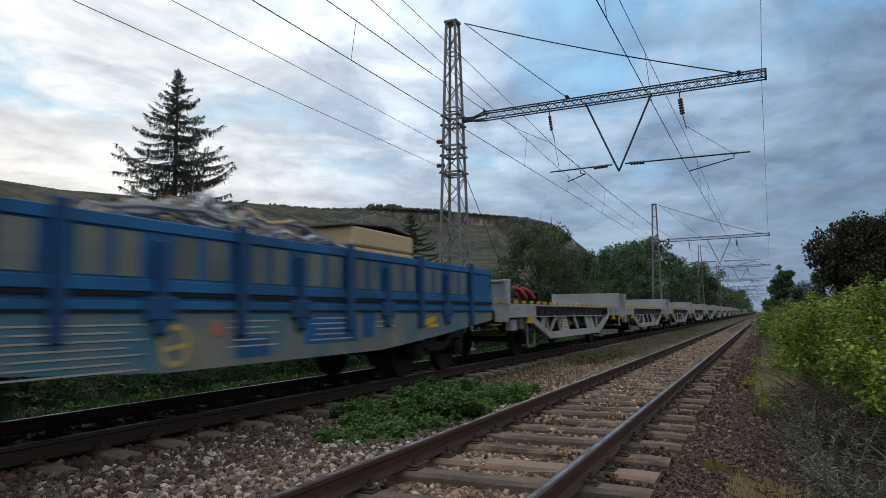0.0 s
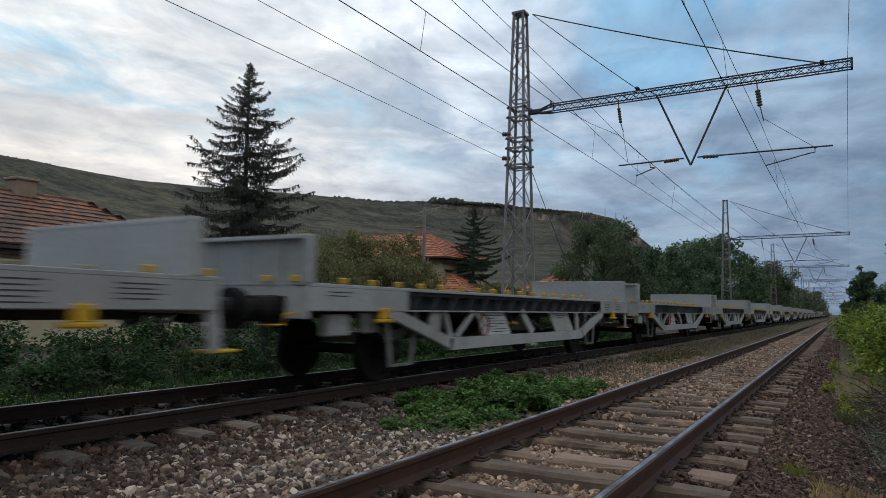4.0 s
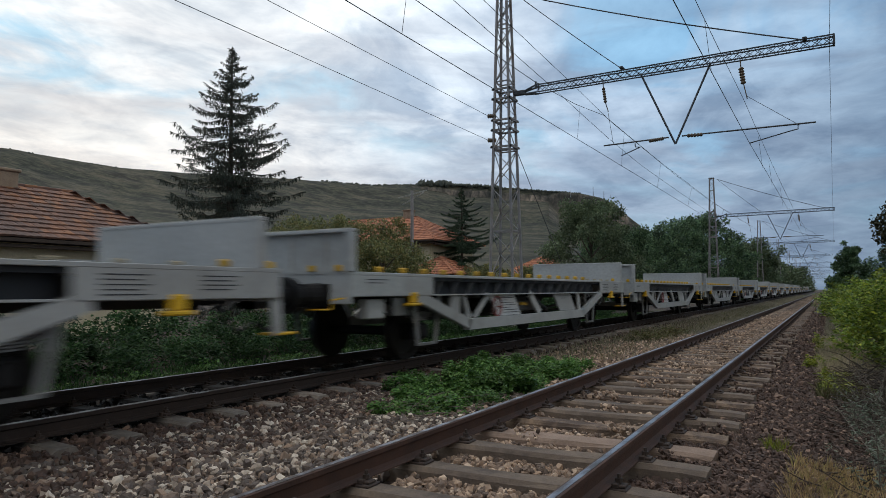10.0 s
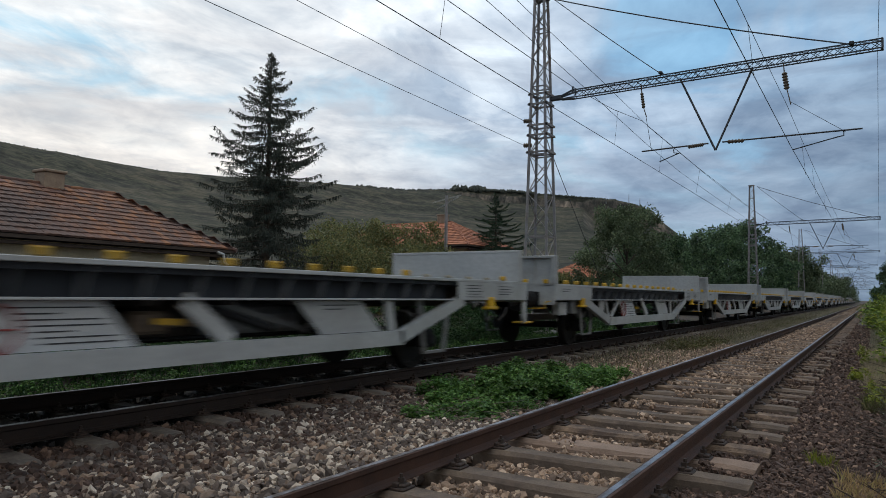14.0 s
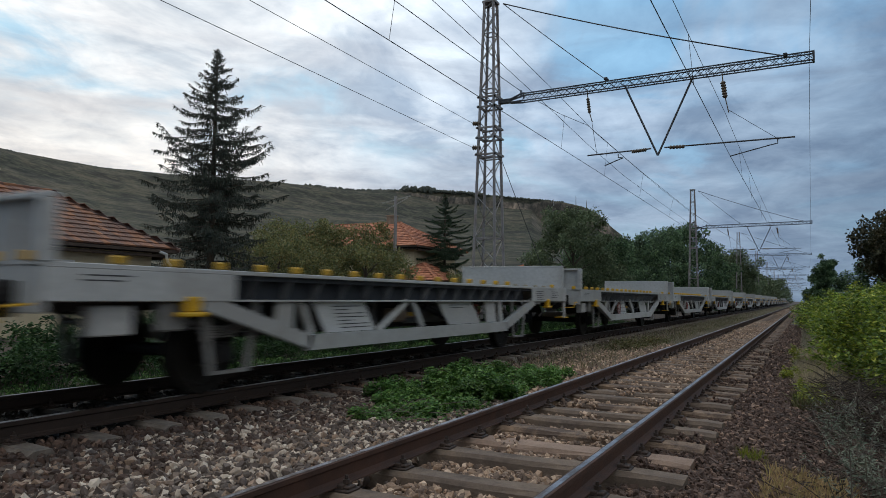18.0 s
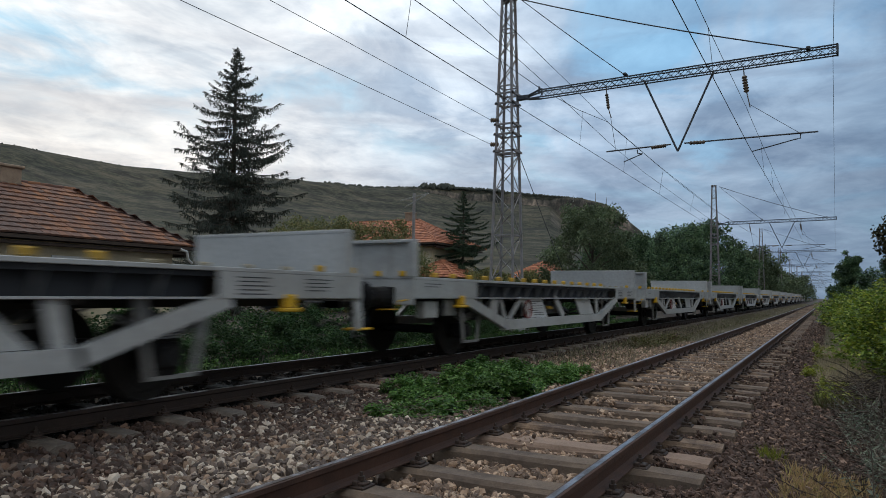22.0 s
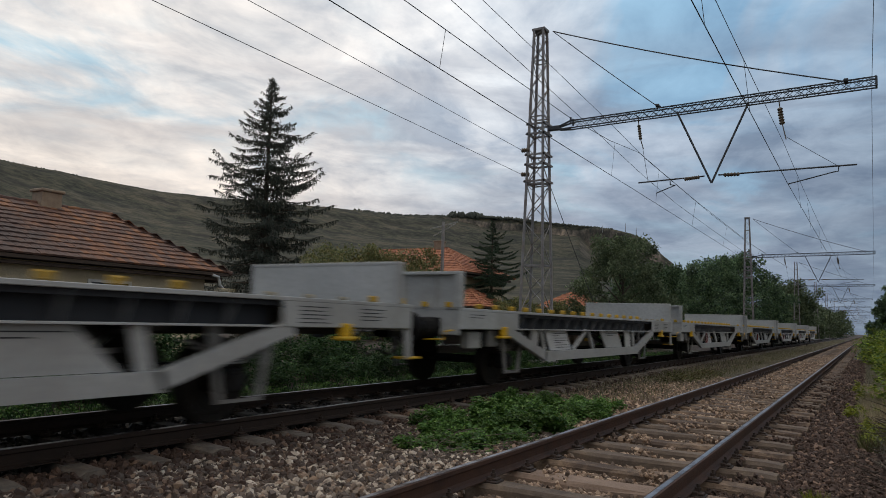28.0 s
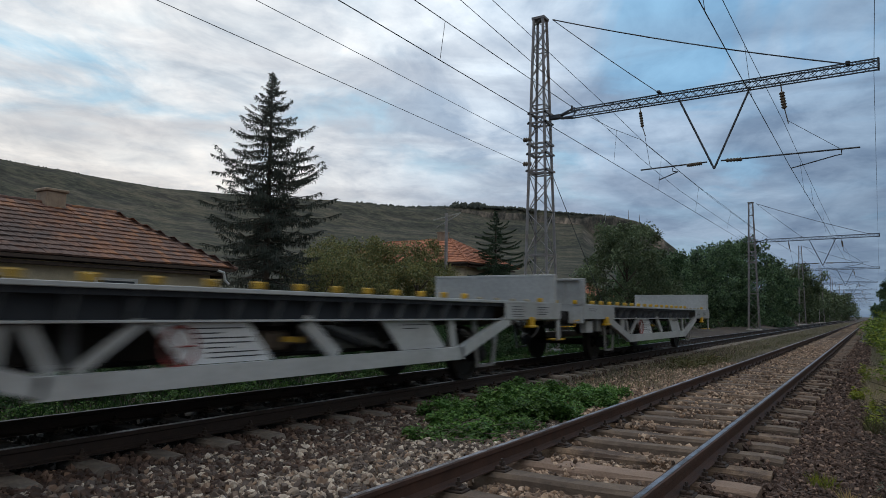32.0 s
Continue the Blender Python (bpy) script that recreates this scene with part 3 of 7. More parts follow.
def stones(n, x0, x1, y0, y1, s0, s1, rng, lift=0.0, keep=None):
    out = []
    for k in range(9):
        m = n // 9
        close = 0 < y0 and y1 < 14.5
        bv, bt = (OCTA_V, OCTA_T) if not close else (ROCK_V, ROCK_T) if k % 4 == 0 else (ICO_V, ICO_T)
        base = bv * rng.uniform(0.72, 1.14, (len(bv), 1)) * np.array([1.0, rng.uniform(0.6, 0.95), rng.uniform(0.45, 0.8)])
        x, y = rng.uniform(x0, x1, m), rng.uniform(y0, y1, m)
        if keep is not None:
            ok = keep(x, y)
            x, y = x[ok], y[ok]
        m = len(x)
        s = rng.uniform(s0, s1, m) * rng.choice([0.55, 0.75, 1.0, 1.0, 1.3], m)
        at = np.stack([x, y, ground_z(x, y) + s * 0.1 + lift + rng.uniform(-0.035, 0.022, m)], 1)
        out.append(scatter(base, bt, at, rots(m, rng), s[:, None] * np.ones((1, 3))))
    return merge(out)

# ---- ground and tracks ----
Y_NEAR, Y_FAR = -640.0, 430.0


def build_ground():
    xs = np.unique(np.concatenate([np.linspace(-14, 9, 116), np.linspace(-70, -14, 29), np.linspace(9, 60, 20), [-400, -150, 150, 400]]))
    ys = np.unique(np.concatenate([np.linspace(-8, 30, 128), np.linspace(30, 120, 60), np.linspace(120, 500, 60), [-1500, -700, -300, -60, -30, 900, 2500]]))
    X, Y = np.meshgrid(xs, ys)
    Z = ground_z(X, Y) - np.interp(X, [-6.9, -6.2, -3.3, -0.8, 2.6, 3.2], [0, 0.03, 0.055, 0.055, 0.045, 0])   # lies under the loose stones
    rng = np.random.default_rng(5)
    amp = np.where((X > -8) & (X < 3.2), 0.010, 0.05)
    Z = Z + rng.normal(size=Z.shape) * amp * (np.abs(X) < 60)
    v = np.stack([X, Y, Z], -1).reshape(-1, 3)
    nx, ny = len(xs), len(ys)
    i = (np.arange(ny - 1)[:, None] * nx + np.arange(nx - 1)[None]).ravel()
    t = np.concatenate([np.stack([i, i + 1, i + nx + 1], 1), np.stack([i, i + nx + 1, i + nx], 1)])
    ob = new("ground", soup("ground", v, t, M_SOIL))
    ob.data.shade_smooth()
    tagged(ob, "dark brown trackside earth mixed with ballast", "ground", kind="structure")


RAIL_PROF = [(-0.036, -0.004), (-0.030, 0.0), (0.030, 0.0), (0.036, -0.004), (0.036, -0.035), (0.012, -0.050), (0.009, -0.125), (0.030, -0.142), (0.068, -0.152), (0.068, -0.160),
             (-0.068, -0.160), (-0.068, -0.152), (-0.030, -0.142), (-0.009, -0.125), (-0.012, -0.050), (-0.036, -0.035)]


def sleeper_mesh(name, material, seed, half=1.28, width=0.25):
    """Concrete sleeper: chamfered, waisted and lower in the middle, with chipped edges."""
    r = random.Random(seed)
    st = [(-half, -0.183, 0.94), (-1.1, -0.174, 1.0), (-0.75, -0.172, 1.0), (-0.35, -0.178, 0.97), (0.1, -0.180, 0.98), (0.5, -0.176, 1.0), (0.8, -0.172, 1.0), (1.1, -0.175, 1.0), (half, -0.186, 0.92)]
    b = Mesh()
    n = 6
    for x, z, w in st:
        h = width / 2 * w
        j = lambda a: r.uniform(-a, a)
        b.v += [(x + j(0.01), -h - 0.02, -0.36), (x + j(0.01), -h + j(0.008), z - 0.03 + j(0.01)), (x + j(0.01), -h + 0.035 + j(0.008), z + j(0.006)),
                (x + j(0.01), h - 0.035 + j(0.008), z + j(0.006)), (x + j(0.01), h + j(0.008), z - 0.03 + j(0.01)), (x + j(0.01), h + 0.02, -0.36)]
    for i in range(len(st) - 1):
        for k in range(n):
            a, c = i * n + k, i * n + (k + 1) % n
            b.f.append((a, c, c + n, a + n))
    b.f.append(tuple(range(n)))
    b.f.append(tuple(range((len(st) - 1) * n, len(st) * n)))
    return b.data(name, material)


def clip_mesh():
    """Rail fastening: ribbed base plate, clamp and bolt on both sides of the rail foot."""
    b = Mesh()
    b.box((-0.165, -0.075, -0.178), (0.165, 0.075, -0.158), 0.006)
    for s in (-1, 1):
        b.box((s * 0.085 - 0.022, -0.06, -0.16), (s * 0.085 + 0.022, 0.06, -0.128), 0.005)
        b.box((s * 0.115 - 0.035, -0.045, -0.16), (s * 0.115 + 0.035, 0.045, -0.138), 0.006)
        b.tube([(s * 0.1, 0, -0.15), (s * 0.1, 0, -0.075)], 0.013, 6)
        b.tube([(s * 0.1, 0, -0.128), (s * 0.1, 0, -0.102)], 0.026, 6)
    return b.data("rail_clip", M_CLIP)


# sleeper rows of the near track; the last stretch is evenly spaced
NEAR_ROWS = [-0.8 - 0.66 * i for i in range(12, 0, -1)] + [-0.8, -0.14, 0.52, 1.18, 1.84, 2.50, 3.17, 3.88, 4.62, 5.36, 6.04, 6.72, 7.32, 8.02, 8.66, 9.34]
NEAR_ROWS += [9.34 + 0.66 * i for i in range(1, 120)]


def build_track(x0, rows, name, label, wood):
    tr = empty(name, label, "railway track", kind="structure", at=(x0, 0, 0))
    for s in (-1, 1):
        rl = Mesh()
        cuts = [Y_NEAR, -60.0, 12.0, 60.0, Y_FAR]
        for a, c in zip(cuts[:-1], cuts[1:]):
            rl.extrude_y([(x + s * 0.7535, z) for x, z in RAIL_PROF], a, c)
        ro = part("rail", rl, M_RAIL if wood is M_SLEEPER else M_RAIL_DARK, tr)
        top = Mesh()
        hw = 0.020 if wood is M_SLEEPER else 0.031
        top.box((s * 0.7535 - hw, Y_NEAR, -0.002), (s * 0.7535 + hw, Y_FAR, 0.003))
        part("rail_head", top, M_RAILTOP, ro, "polished running surface of the rail")
    kinds = [sleeper_mesh("sleeper", M_SLEEPER_DARK if wood is M_SLEEPER and k in (1, 3) else wood, k) for k in range(5)]
    red = sleeper_mesh("sleeper", M_SLEEPER_RED, 9, 1.27, 0.31)
    clip = clip_mesh()
    far_s, far_c = [], []
    rng = random.Random(3)
    for i, y in enumerate(rows):
        if i < 122:
            sl = part("sleeper", red if wood is M_SLEEPER and abs(y - 6.04) < 0.02 else kinds[rng.randrange(5)], None, tr)
            sl.location = (rng.uniform(-0.045, 0.045), y + rng.uniform(-0.025, 0.025) * (y > 9.5), rng.uniform(-0.022, 0.004))
            sl.rotation_euler = (0, rng.uniform(-0.006, 0.006), rng.uniform(-0.022, 0.022))
            for s in (-1, 1):
                c = part("rail_clip", clip, None, sl)
                c.location = (s * 0.7535 - sl.location.x, rng.uniform(-0.01, 0.01), 0)
    # the rest of the track, too far off to tell its sleepers apart
    y0 = rows[min(121, len(rows) - 1)]
    b = Mesh()
    y = y0 + 0.655
    while y < 300:
        b.box((-1.28, y - 0.12, -0.3), (1.28, y + 0.12, -0.18))
        y += 0.655
    y = rows[0] - 0.655
    while y > -120:
        b.box((-1.28, y - 0.12, -0.3), (1.28, y + 0.12, -0.18))
        y -= 0.655
    ob = part("far_sleepers", b, wood, tr)
    tagged(ob, kind="stuff")
    return tr


build_ground()
build_track(0.0, NEAR_ROWS, "near_track", "single railway track on worn concrete sleepers in pale ballast", M_SLEEPER)
build_track(-4.75, [-1.0 + 0.655 * i for i in range(-12, 112)], "train_track", "railway track with rusty rails under the passing train", M_SLEEPER_OIL_SHADE)


def build_ballast():
    rng = np.random.default_rng(11)
    rows = np.array(NEAR_ROWS)

    def off_sleeper(x, y):
        d = np.abs(y[:, None] - rows[None]).min(1)
        on = (np.abs(x) < 1.3) & (d < np.interp(y, [8, 13, 20], [0.115, 0.085, 0.06]) + 0.03 * np.sin(x * 5 + y * 3))
        rail = (np.abs(np.abs(x) - 0.7535) < 0.075)
        return ~(on | rail)

    def spilt(x, y):
        heap = np.sin(x * 6.1 + y * 2.7) + np.sin(x * 3.3 - y * 4.9 + 1.0) + 0.7 * np.sin(x * 11.0 + y * 9.3)
        return (heap > np.interp(y, [6, 9, 14, 30], [1.75, 1.1, 0.7, 0.3])) & (np.abs(np.abs(x) - 0.7535) > 0.13) & (np.abs(x) < 1.27)

    def off_train(x, y):
        d = np.abs((y + 1.0 + 0.3275) % 0.655 - 0.3275)
        return ~((x < -3.42) & (d < 0.12))

    pale = [stones(20000, -3.3, -0.85, 1.2, 9.0, 0.029, 0.052, rng, 0.008),
            stones(16000, -3.3, -0.85, -9.0, 1.2, 0.032, 0.055, rng, 0.008), stones(3000, -3.3, -0.85, -14.0, -9.0, 0.035, 0.06, rng, 0.0),
            stones(3000, -1.3, -0.82, 2.0, 40.0, 0.035, 0.06, rng, 0.0, off_sleeper)]
    v, t = merge(pale)
    tagged(new("ballast", soup("ballast", v, t, M_STONE)), "loose pale and brown ballast stones between the tracks", "ballast", kind="stuff")
    inner = [stones(12000, -3.1, -0.85, 9.0, 22.0, 0.030, 0.054, rng), stones(22000, -0.72, 0.72, 1.0, 11.0, 0.024, 0.044, rng, -0.012, off_sleeper),
             stones(13000, -0.72, 0.72, -12.0, 1.0, 0.028, 0.048, rng, 0.0, off_sleeper), stones(5000, -1.0, 0.68, 5.5, 14.0, 0.020, 0.036, rng, 0.085, spilt), stones(6000, -1.0, 0.68, 14.0, 36.0, 0.026, 0.042, rng, 0.088, spilt),
             stones(10000, -0.72, 0.72, 11.0, 18.0, 0.030, 0.050, rng, 0.022, off_sleeper),
             stones(18000, -0.72, 0.72, 18.0, 50.0, 0.036, 0.056, rng, 0.035, off_sleeper)]
    v, t = merge(inner)
    tagged(new("track_ballast", soup("track_ballast", v, t, M_STONE_TRACK)), "ochre gravel between the sleepers of the near track", "ballast", kind="stuff")
    dark = [stones(17000, 0.82, 2.75, -10.0, 2.5, 0.024, 0.046, rng, 0.006, off_sleeper), stones(2600, 2.6, 3.5, -10.0, 9.0, 0.018, 0.04, rng, 0.0), stones(4000, -3.95, -2.3, -14.0, 1.5, 0.035, 0.06, rng, 0.0, off_train), stones(12000, -3.95, -2.3, 1.5, 12.0, 0.028, 0.05, rng, 0.014, off_train),
            stones(6000, -3.95, -2.4, 12.0, 40.0, 0.035, 0.06, rng, 0.0, off_train),
            stones(30000, 0.82, 2.75, 2.5, 9.0, 0.017, 0.034, rng, 0.006, off_sleeper), stones(3600, 0.88, 1.3, 4.5, 26.0, 0.022, 0.036, rng, 0.08, spilt), stones(900, 0.82, 2.2, 2.5, 9.0, 0.030, 0.048, rng, 0.006, off_sleeper), stones(9000, 0.82, 2.75, 9.0, 14.0, 0.022, 0.044, rng, 0.006, off_sleeper),
            stones(16000, 0.82, 2.75, 14.0, 45.0, 0.035, 0.06, rng, 0.01, off_sleeper)]
    v, t = merge(dark)
    tagged(new("dark_ballast", soup("dark_ballast", v, t, M_STONE_DARK)), "dark oily brown ballast along the track shoulders", "ballast", kind="stuff")
    # Between the train's rails: oil and the wagons' shade share one black colour.
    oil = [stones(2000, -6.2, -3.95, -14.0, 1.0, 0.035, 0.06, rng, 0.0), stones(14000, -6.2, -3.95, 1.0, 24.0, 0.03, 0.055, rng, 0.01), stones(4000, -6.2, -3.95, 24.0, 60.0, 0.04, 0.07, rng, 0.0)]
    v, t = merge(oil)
    tagged(new("oily_ballast", soup("oily_ballast", v, t, M_STONE_OIL_SHADE)), "ballast between the rails under the train, black with oil and painted-in shade", "ballast", kind="stuff")


build_ballast()


# ---- hills ----
def build_hills():
    """A long plateau with a cliff band below its rim, ending in a bluff; and the lower slopes in front of it."""
    az = np.radians(np.linspace(74, 12.0, 420))
    a = np.degrees(az)
    rim_el = np.interp(a, [12.0, 13.0, 13.9, 15.0, 16.1, 17.9, 22.6, 25.9, 29.6, 34.8, 41.2, 50.7, 54.2, 57.6, 61, 74],
                       [3.6, 5.25, 6.0, 7.05, 7.55, 7.98, 8.42, 8.75, 8.88, 8.75, 9.15, 9.3, 9.4, 9.7, 10.1, 11.2])
    dist = np.interp(a, [12, 16, 30, 45, 74], [1250, 1300, 1400, 1100, 700])
    rr = np.concatenate([np.linspace(0.10, 0.86, 46), np.linspace(0.868, 0.974, 28), np.linspace(0.9765, 0.984, 7), np.linspace(0.987, 1.0, 5), np.linspace(1.02, 1.6, 8)])
    V = np.zeros((len(rr), len(az), 3))
    prof_r = [0.10, 0.30, 0.55, 0.74, 0.86, 0.885, 0.90, 0.925, 0.95, 0.978, 0.982, 1.0, 1.6]
    cliff = [0.00, 0.10, 0.30, 0.50, 0.70, 0.74, 0.76, 0.79, 0.83, 0.865, 0.93, 1.0, 1.02]
    bluff = [0.00, 0.10, 0.28, 0.46, 0.60, 0.64, 0.67, 0.70, 0.74, 0.79, 0.97, 1.0, 1.02]
    slope = [0.00, 0.12, 0.36, 0.58, 0.78, 0.83, 0.86, 0.90, 0.94, 0.97, 0.98, 1.0, 1.02]
    for j in range(len(az)):
        k = min(max((a[j] - 27.5) / 5, 0), 1)
        h = np.interp(rr, prof_r, cliff) * (1 - k) + np.interp(rr, prof_r, slope) * k
        k2 = min(max((20.3 - a[j]) / 1.0, 0), 1) * min(max((a[j] - 13.9) / 0.5, 0), 1)
        h = h * (1 - k2) + np.interp(rr, prof_r, bluff) * k2
        H = dist[j] * math.tan(radians(rim_el[j]))
        for i, r in enumerate(rr):
            d = r * dist[j] + 6 * noise.noise((a[j] * 0.8, r * 6, 1.3))
            z = h[i] * H
            if 0.974 < r < 0.985 and k < 0.9:
                d += 5 * noise.noise((a[j] * 5.0, h[i] * 2, 7.7)) + 2.5 * noise.noise((a[j] * 13.0, h[i] * 5, 3.1))
            z += (noise.fractal((a[j] * 0.35, r * 6, 4.0), 1.0, 2.0, 5) * 0.5 if 0.12 < r < 0.99 else 0) * min(1, (r - 0.1) * 3)
            V[i, j] = (-math.sin(az[j]) * d, math.cos(az[j]) * d, z - 1.0)
    n, m = V.shape[:2]
    i = (np.arange(n - 1)[:, None] * m + np.arange(m - 1)[None]).ravel()
    t = np.concatenate([np.stack([i, i + 1, i + m + 1], 1), np.stack([i, i + m + 1, i + m], 1)])
    mt = bpy.data.materials.new("scrub hillside and limestone")
    mt.use_nodes = True
    N, Lk = mt.node_tree.nodes, mt.node_tree.links
    b = N["Principled BSDF"]
    b.inputs["Roughness"].default_value = 0.95
    b.inputs["Specular IOR Level"].default_value = 0.1
    g, tc = N.new("ShaderNodeNewGeometry"), N.new("ShaderNodeTexCoord")
    sep = N.new("ShaderNodeSeparateXYZ")
    Lk.new(g.outputs["Normal"], sep.inputs[0])

    def nz(s, d=8, r=0.65, st=(1, 1, 1)):
        mp, q = N.new("ShaderNodeMapping"), N.new("ShaderNodeTexNoise")
        mp.inputs["Scale"].default_value = st
        Lk.new(tc.outputs["Object"], mp.inputs[0])
        Lk.new(mp.outputs[0], q.inputs["Vector"])
        q.inputs["Scale"].default_value, q.inputs["Detail"].default_value, q.inputs["Roughness"].default_value = s, d, r
        return q.outputs["Fac"]

    def rp(v, stops):
        q = N.new("ShaderNodeValToRGB")
        el = q.color_ramp.elements
        while len(el) < len(stops):
            el.new(0.5)
        for s, (p, c) in zip(el, stops):
            s.position, s.color = p, (*c, 1)
        Lk.new(v, q.inputs[0])
        return q.outputs[0]

    def mx(f, p, c):
        q = N.new("ShaderNodeMix")
        q.data_type = "RGBA"
        Lk.new(f, q.inputs[0])
        Lk.new(p, q.inputs[6])
        Lk.new(c, q.inputs[7])
        return q.outputs[2]

    scrub = rp(nz(0.009, 9, 0.68), [(0.36, (0.019, 0.022, 0.018)), (0.48, (0.045, 0.045, 0.034)), (0.60, (0.090, 0.077, 0.060))])
    bushy = rp(nz(0.10, 8, 0.8), [(0.45, (0.011, 0.015, 0.013)), (0.55, (0.090, 0.083, 0.064))])
    veg = N.new("ShaderNodeMix")
    veg.data_type = "RGBA"
    veg.inputs[0].default_value = 0.5
    Lk.new(scrub, veg.inputs[6])
    Lk.new(bushy, veg.inputs[7])
    clump = rp(nz(0.028, 7, 0.66), [(0.40, (0.52, 0.56, 0.56)), (0.52, (1.05, 1.08, 0.98)), (0.64, (1.35, 1.27, 1.12))])
    shrubs = N.new("ShaderNodeMix")
    shrubs.data_type, shrubs.blend_type = "RGBA", "MULTIPLY"
    shrubs.inputs[0].default_value = 1.0
    Lk.new(veg.outputs[2], shrubs.inputs[6])
    Lk.new(clump, shrubs.inputs[7])
    rock = rp(nz(0.035, 9, 0.72, (1, 1, 0.6)), [(0.36, (0.030, 0.034, 0.030)), (0.46, (0.075, 0.070, 0.062)), (0.56, (0.17, 0.145, 0.12)), (0.68, (0.38, 0.30, 0.235))])
    steep = rp(sep.outputs[2], [(0.62, (1, 1, 1)), (0.84, (0, 0, 0))])
    spots = rp(nz(0.016, 10, 0.75, (1, 1, 1.6)), [(0.54, (0, 0, 0)), (0.64, (0.3, 0.3, 0.3))])
    both = N.new("ShaderNodeMix")
    both.data_type, both.blend_type = "RGBA", "LIGHTEN"
    both.inputs[0].default_value = 1.0
    Lk.new(steep, both.inputs[6])
    Lk.new(spots, both.inputs[7])
    Lk.new(mx(both.outputs[2], shrubs.outputs[2], rock), b.inputs["Base Color"])
    ob = new("hill", soup("hill", V.reshape(-1, 3), t, mt))
    ob.data.shade_smooth()
    tagged(ob, "long scrub-covered plateau with a pale limestone cliff band", "hill", kind="structure")
    # trees along the rim
    rng = np.random.default_rng(8)
    ats, sz = [], []
    for lo, hi, cnt, s in ((28.3, 31.0, 45, 6.5), (24, 28.3, 150, 3.0), (31.0, 39, 150, 2.8), (17.5, 24, 150, 2.0), (39, 66, 120, 1.5)):
        aa = rng.uniform(lo, hi, cnt)
        dd = np.interp(aa, [12, 16, 30, 45, 74], [1250, 1300, 1400, 1100, 700]) * rng.uniform(0.985, 1.0, cnt)
        el = np.interp(aa[::1], a[::-1], rim_el[::-1])
        s2 = s * rng.uniform(0.5, 1.3, cnt)
        ats.append(np.stack([-np.sin(np.radians(aa)) * dd, np.cos(np.radians(aa)) * dd, dd * np.tan(np.radians(el)) - 2.5 + s2 * 0.2], 1))
        sz.append(np.stack([s2 * 0.8, s2 * 0.8, s2 * 1.25], 1))
    at, sz = np.concatenate(ats), np.concatenate(sz)
    pcs = [scatter(ICO_V * rng.uniform(0.6, 1.2, (12, 1)), ICO_T, at[k::6], rots(len(at[k::6]), rng, 0.1), sz[k::6]) for k in range(6)]
    v, t = merge(pcs)
    tagged(new("rim_trees", soup("rim_trees", v, t, L_SCRUB)), "dark trees and scrub along the plateau rim", "trees", kind="stuff")
    # radio masts on the bluff
    for aa, el0, el1, lab in ((16.6, 7.4, 8.35, "slender radio mast on the bluff"), (15.75, 7.3, 8.0, "short radio mast on the bluff"), (18.4, 7.6, 8.15, "small mast on the bluff")):
        d = 1290
        x, y = -math.sin(radians(aa)) * d, math.cos(radians(aa)) * d
        b2 = Mesh().tube([(x, y, d * math.tan(radians(el0))), (x, y, d * math.tan(radians(el1)))], [0.9, 0.35], 5)
        tagged(part("radio_mast", b2, M_GREYD), lab, "radio mast")


build_hills()

# ---- the train ----
PITCH, W_LEN = 15.2, 13.86
NEAR_X = -4.75


def build_wheelset(parent, y, bogie):
    """Axle with two flanged wheels."""
    ax = part("axle", Mesh().tube([(-0.98, y, 0.46), (0.98, y, 0.46)], 0.08, 10), M_BLACK, bogie)
    for s in (-1, 1):
        w = Mesh().disc_x(y, 0.46, [(s * 0.69, 0.30), (s * 0.69, 0.487), (s * 0.715, 0.487), (s * 0.725, 0.462), (s * 0.82, 0.456), (s * 0.82, 0.38), (s * 0.79, 0.36), (s * 0.775, 0.15), (s * 0.83, 0.13), (s * 0.83, 0.05)])
        part("wheel", w, M_WHEEL, bogie, smooth=False)
    return ax


def build_bogie(parent, yc):
    bo = Mesh()
    for s in (-1, 1):                    # side frames with a dropped middle and axle-box horns
        x = s * 1.0
        for a, b_ in (((yc - 1.28, 0.72), (yc - 0.75, 0.74)), ((yc - 0.75, 0.74), (yc - 0.35, 0.52)), ((yc - 0.35, 0.52), (yc + 0.35, 0.52)), ((yc + 0.35, 0.52), (yc + 0.75, 0.74)), ((yc + 0.75, 0.74), (yc + 1.28, 0.72))):
            bo.beam((x, *a), (x, *b_), 0.16, 0.15)
    bo.box((-1.0, yc - 0.18, 0.46), (1.0, yc + 0.18, 0.72), 0.02)
    for e in (-1.25, 1.25):
        bo.box((-1.0, yc + e - 0.05, 0.62), (1.0, yc + e + 0.05, 0.74))
    fr = part("bogie_frame", bo, M_BLACK, parent, "black cast bogie frame")
    for dy in (-0.9, 0.9):
        build_wheelset(parent, yc + dy, fr)
        for s in (-1, 1):
            bx = Mesh()
            bx.box((s * 1.02 - 0.13, yc + dy - 0.15, 0.32), (s * 1.02 + 0.13, yc + dy + 0.15, 0.62), 0.03)
            bx.disc_x(yc + dy, 0.46, [(s * 1.15, 0.11), (s * 1.19, 0.09)], 12)
            part("axle_box", bx, M_BLACK, fr)
            for k in (-0.24, 0.24):
                sp = Mesh()
                for i in range(6):
                    sp.tube([(s * 1.02, yc + dy + k, 0.47 + i * 0.035), (s * 1.02, yc + dy + k, 0.49 + i * 0.035)], 0.075, 8)
                part("spring", sp, M_BLACK, fr)
    return fr


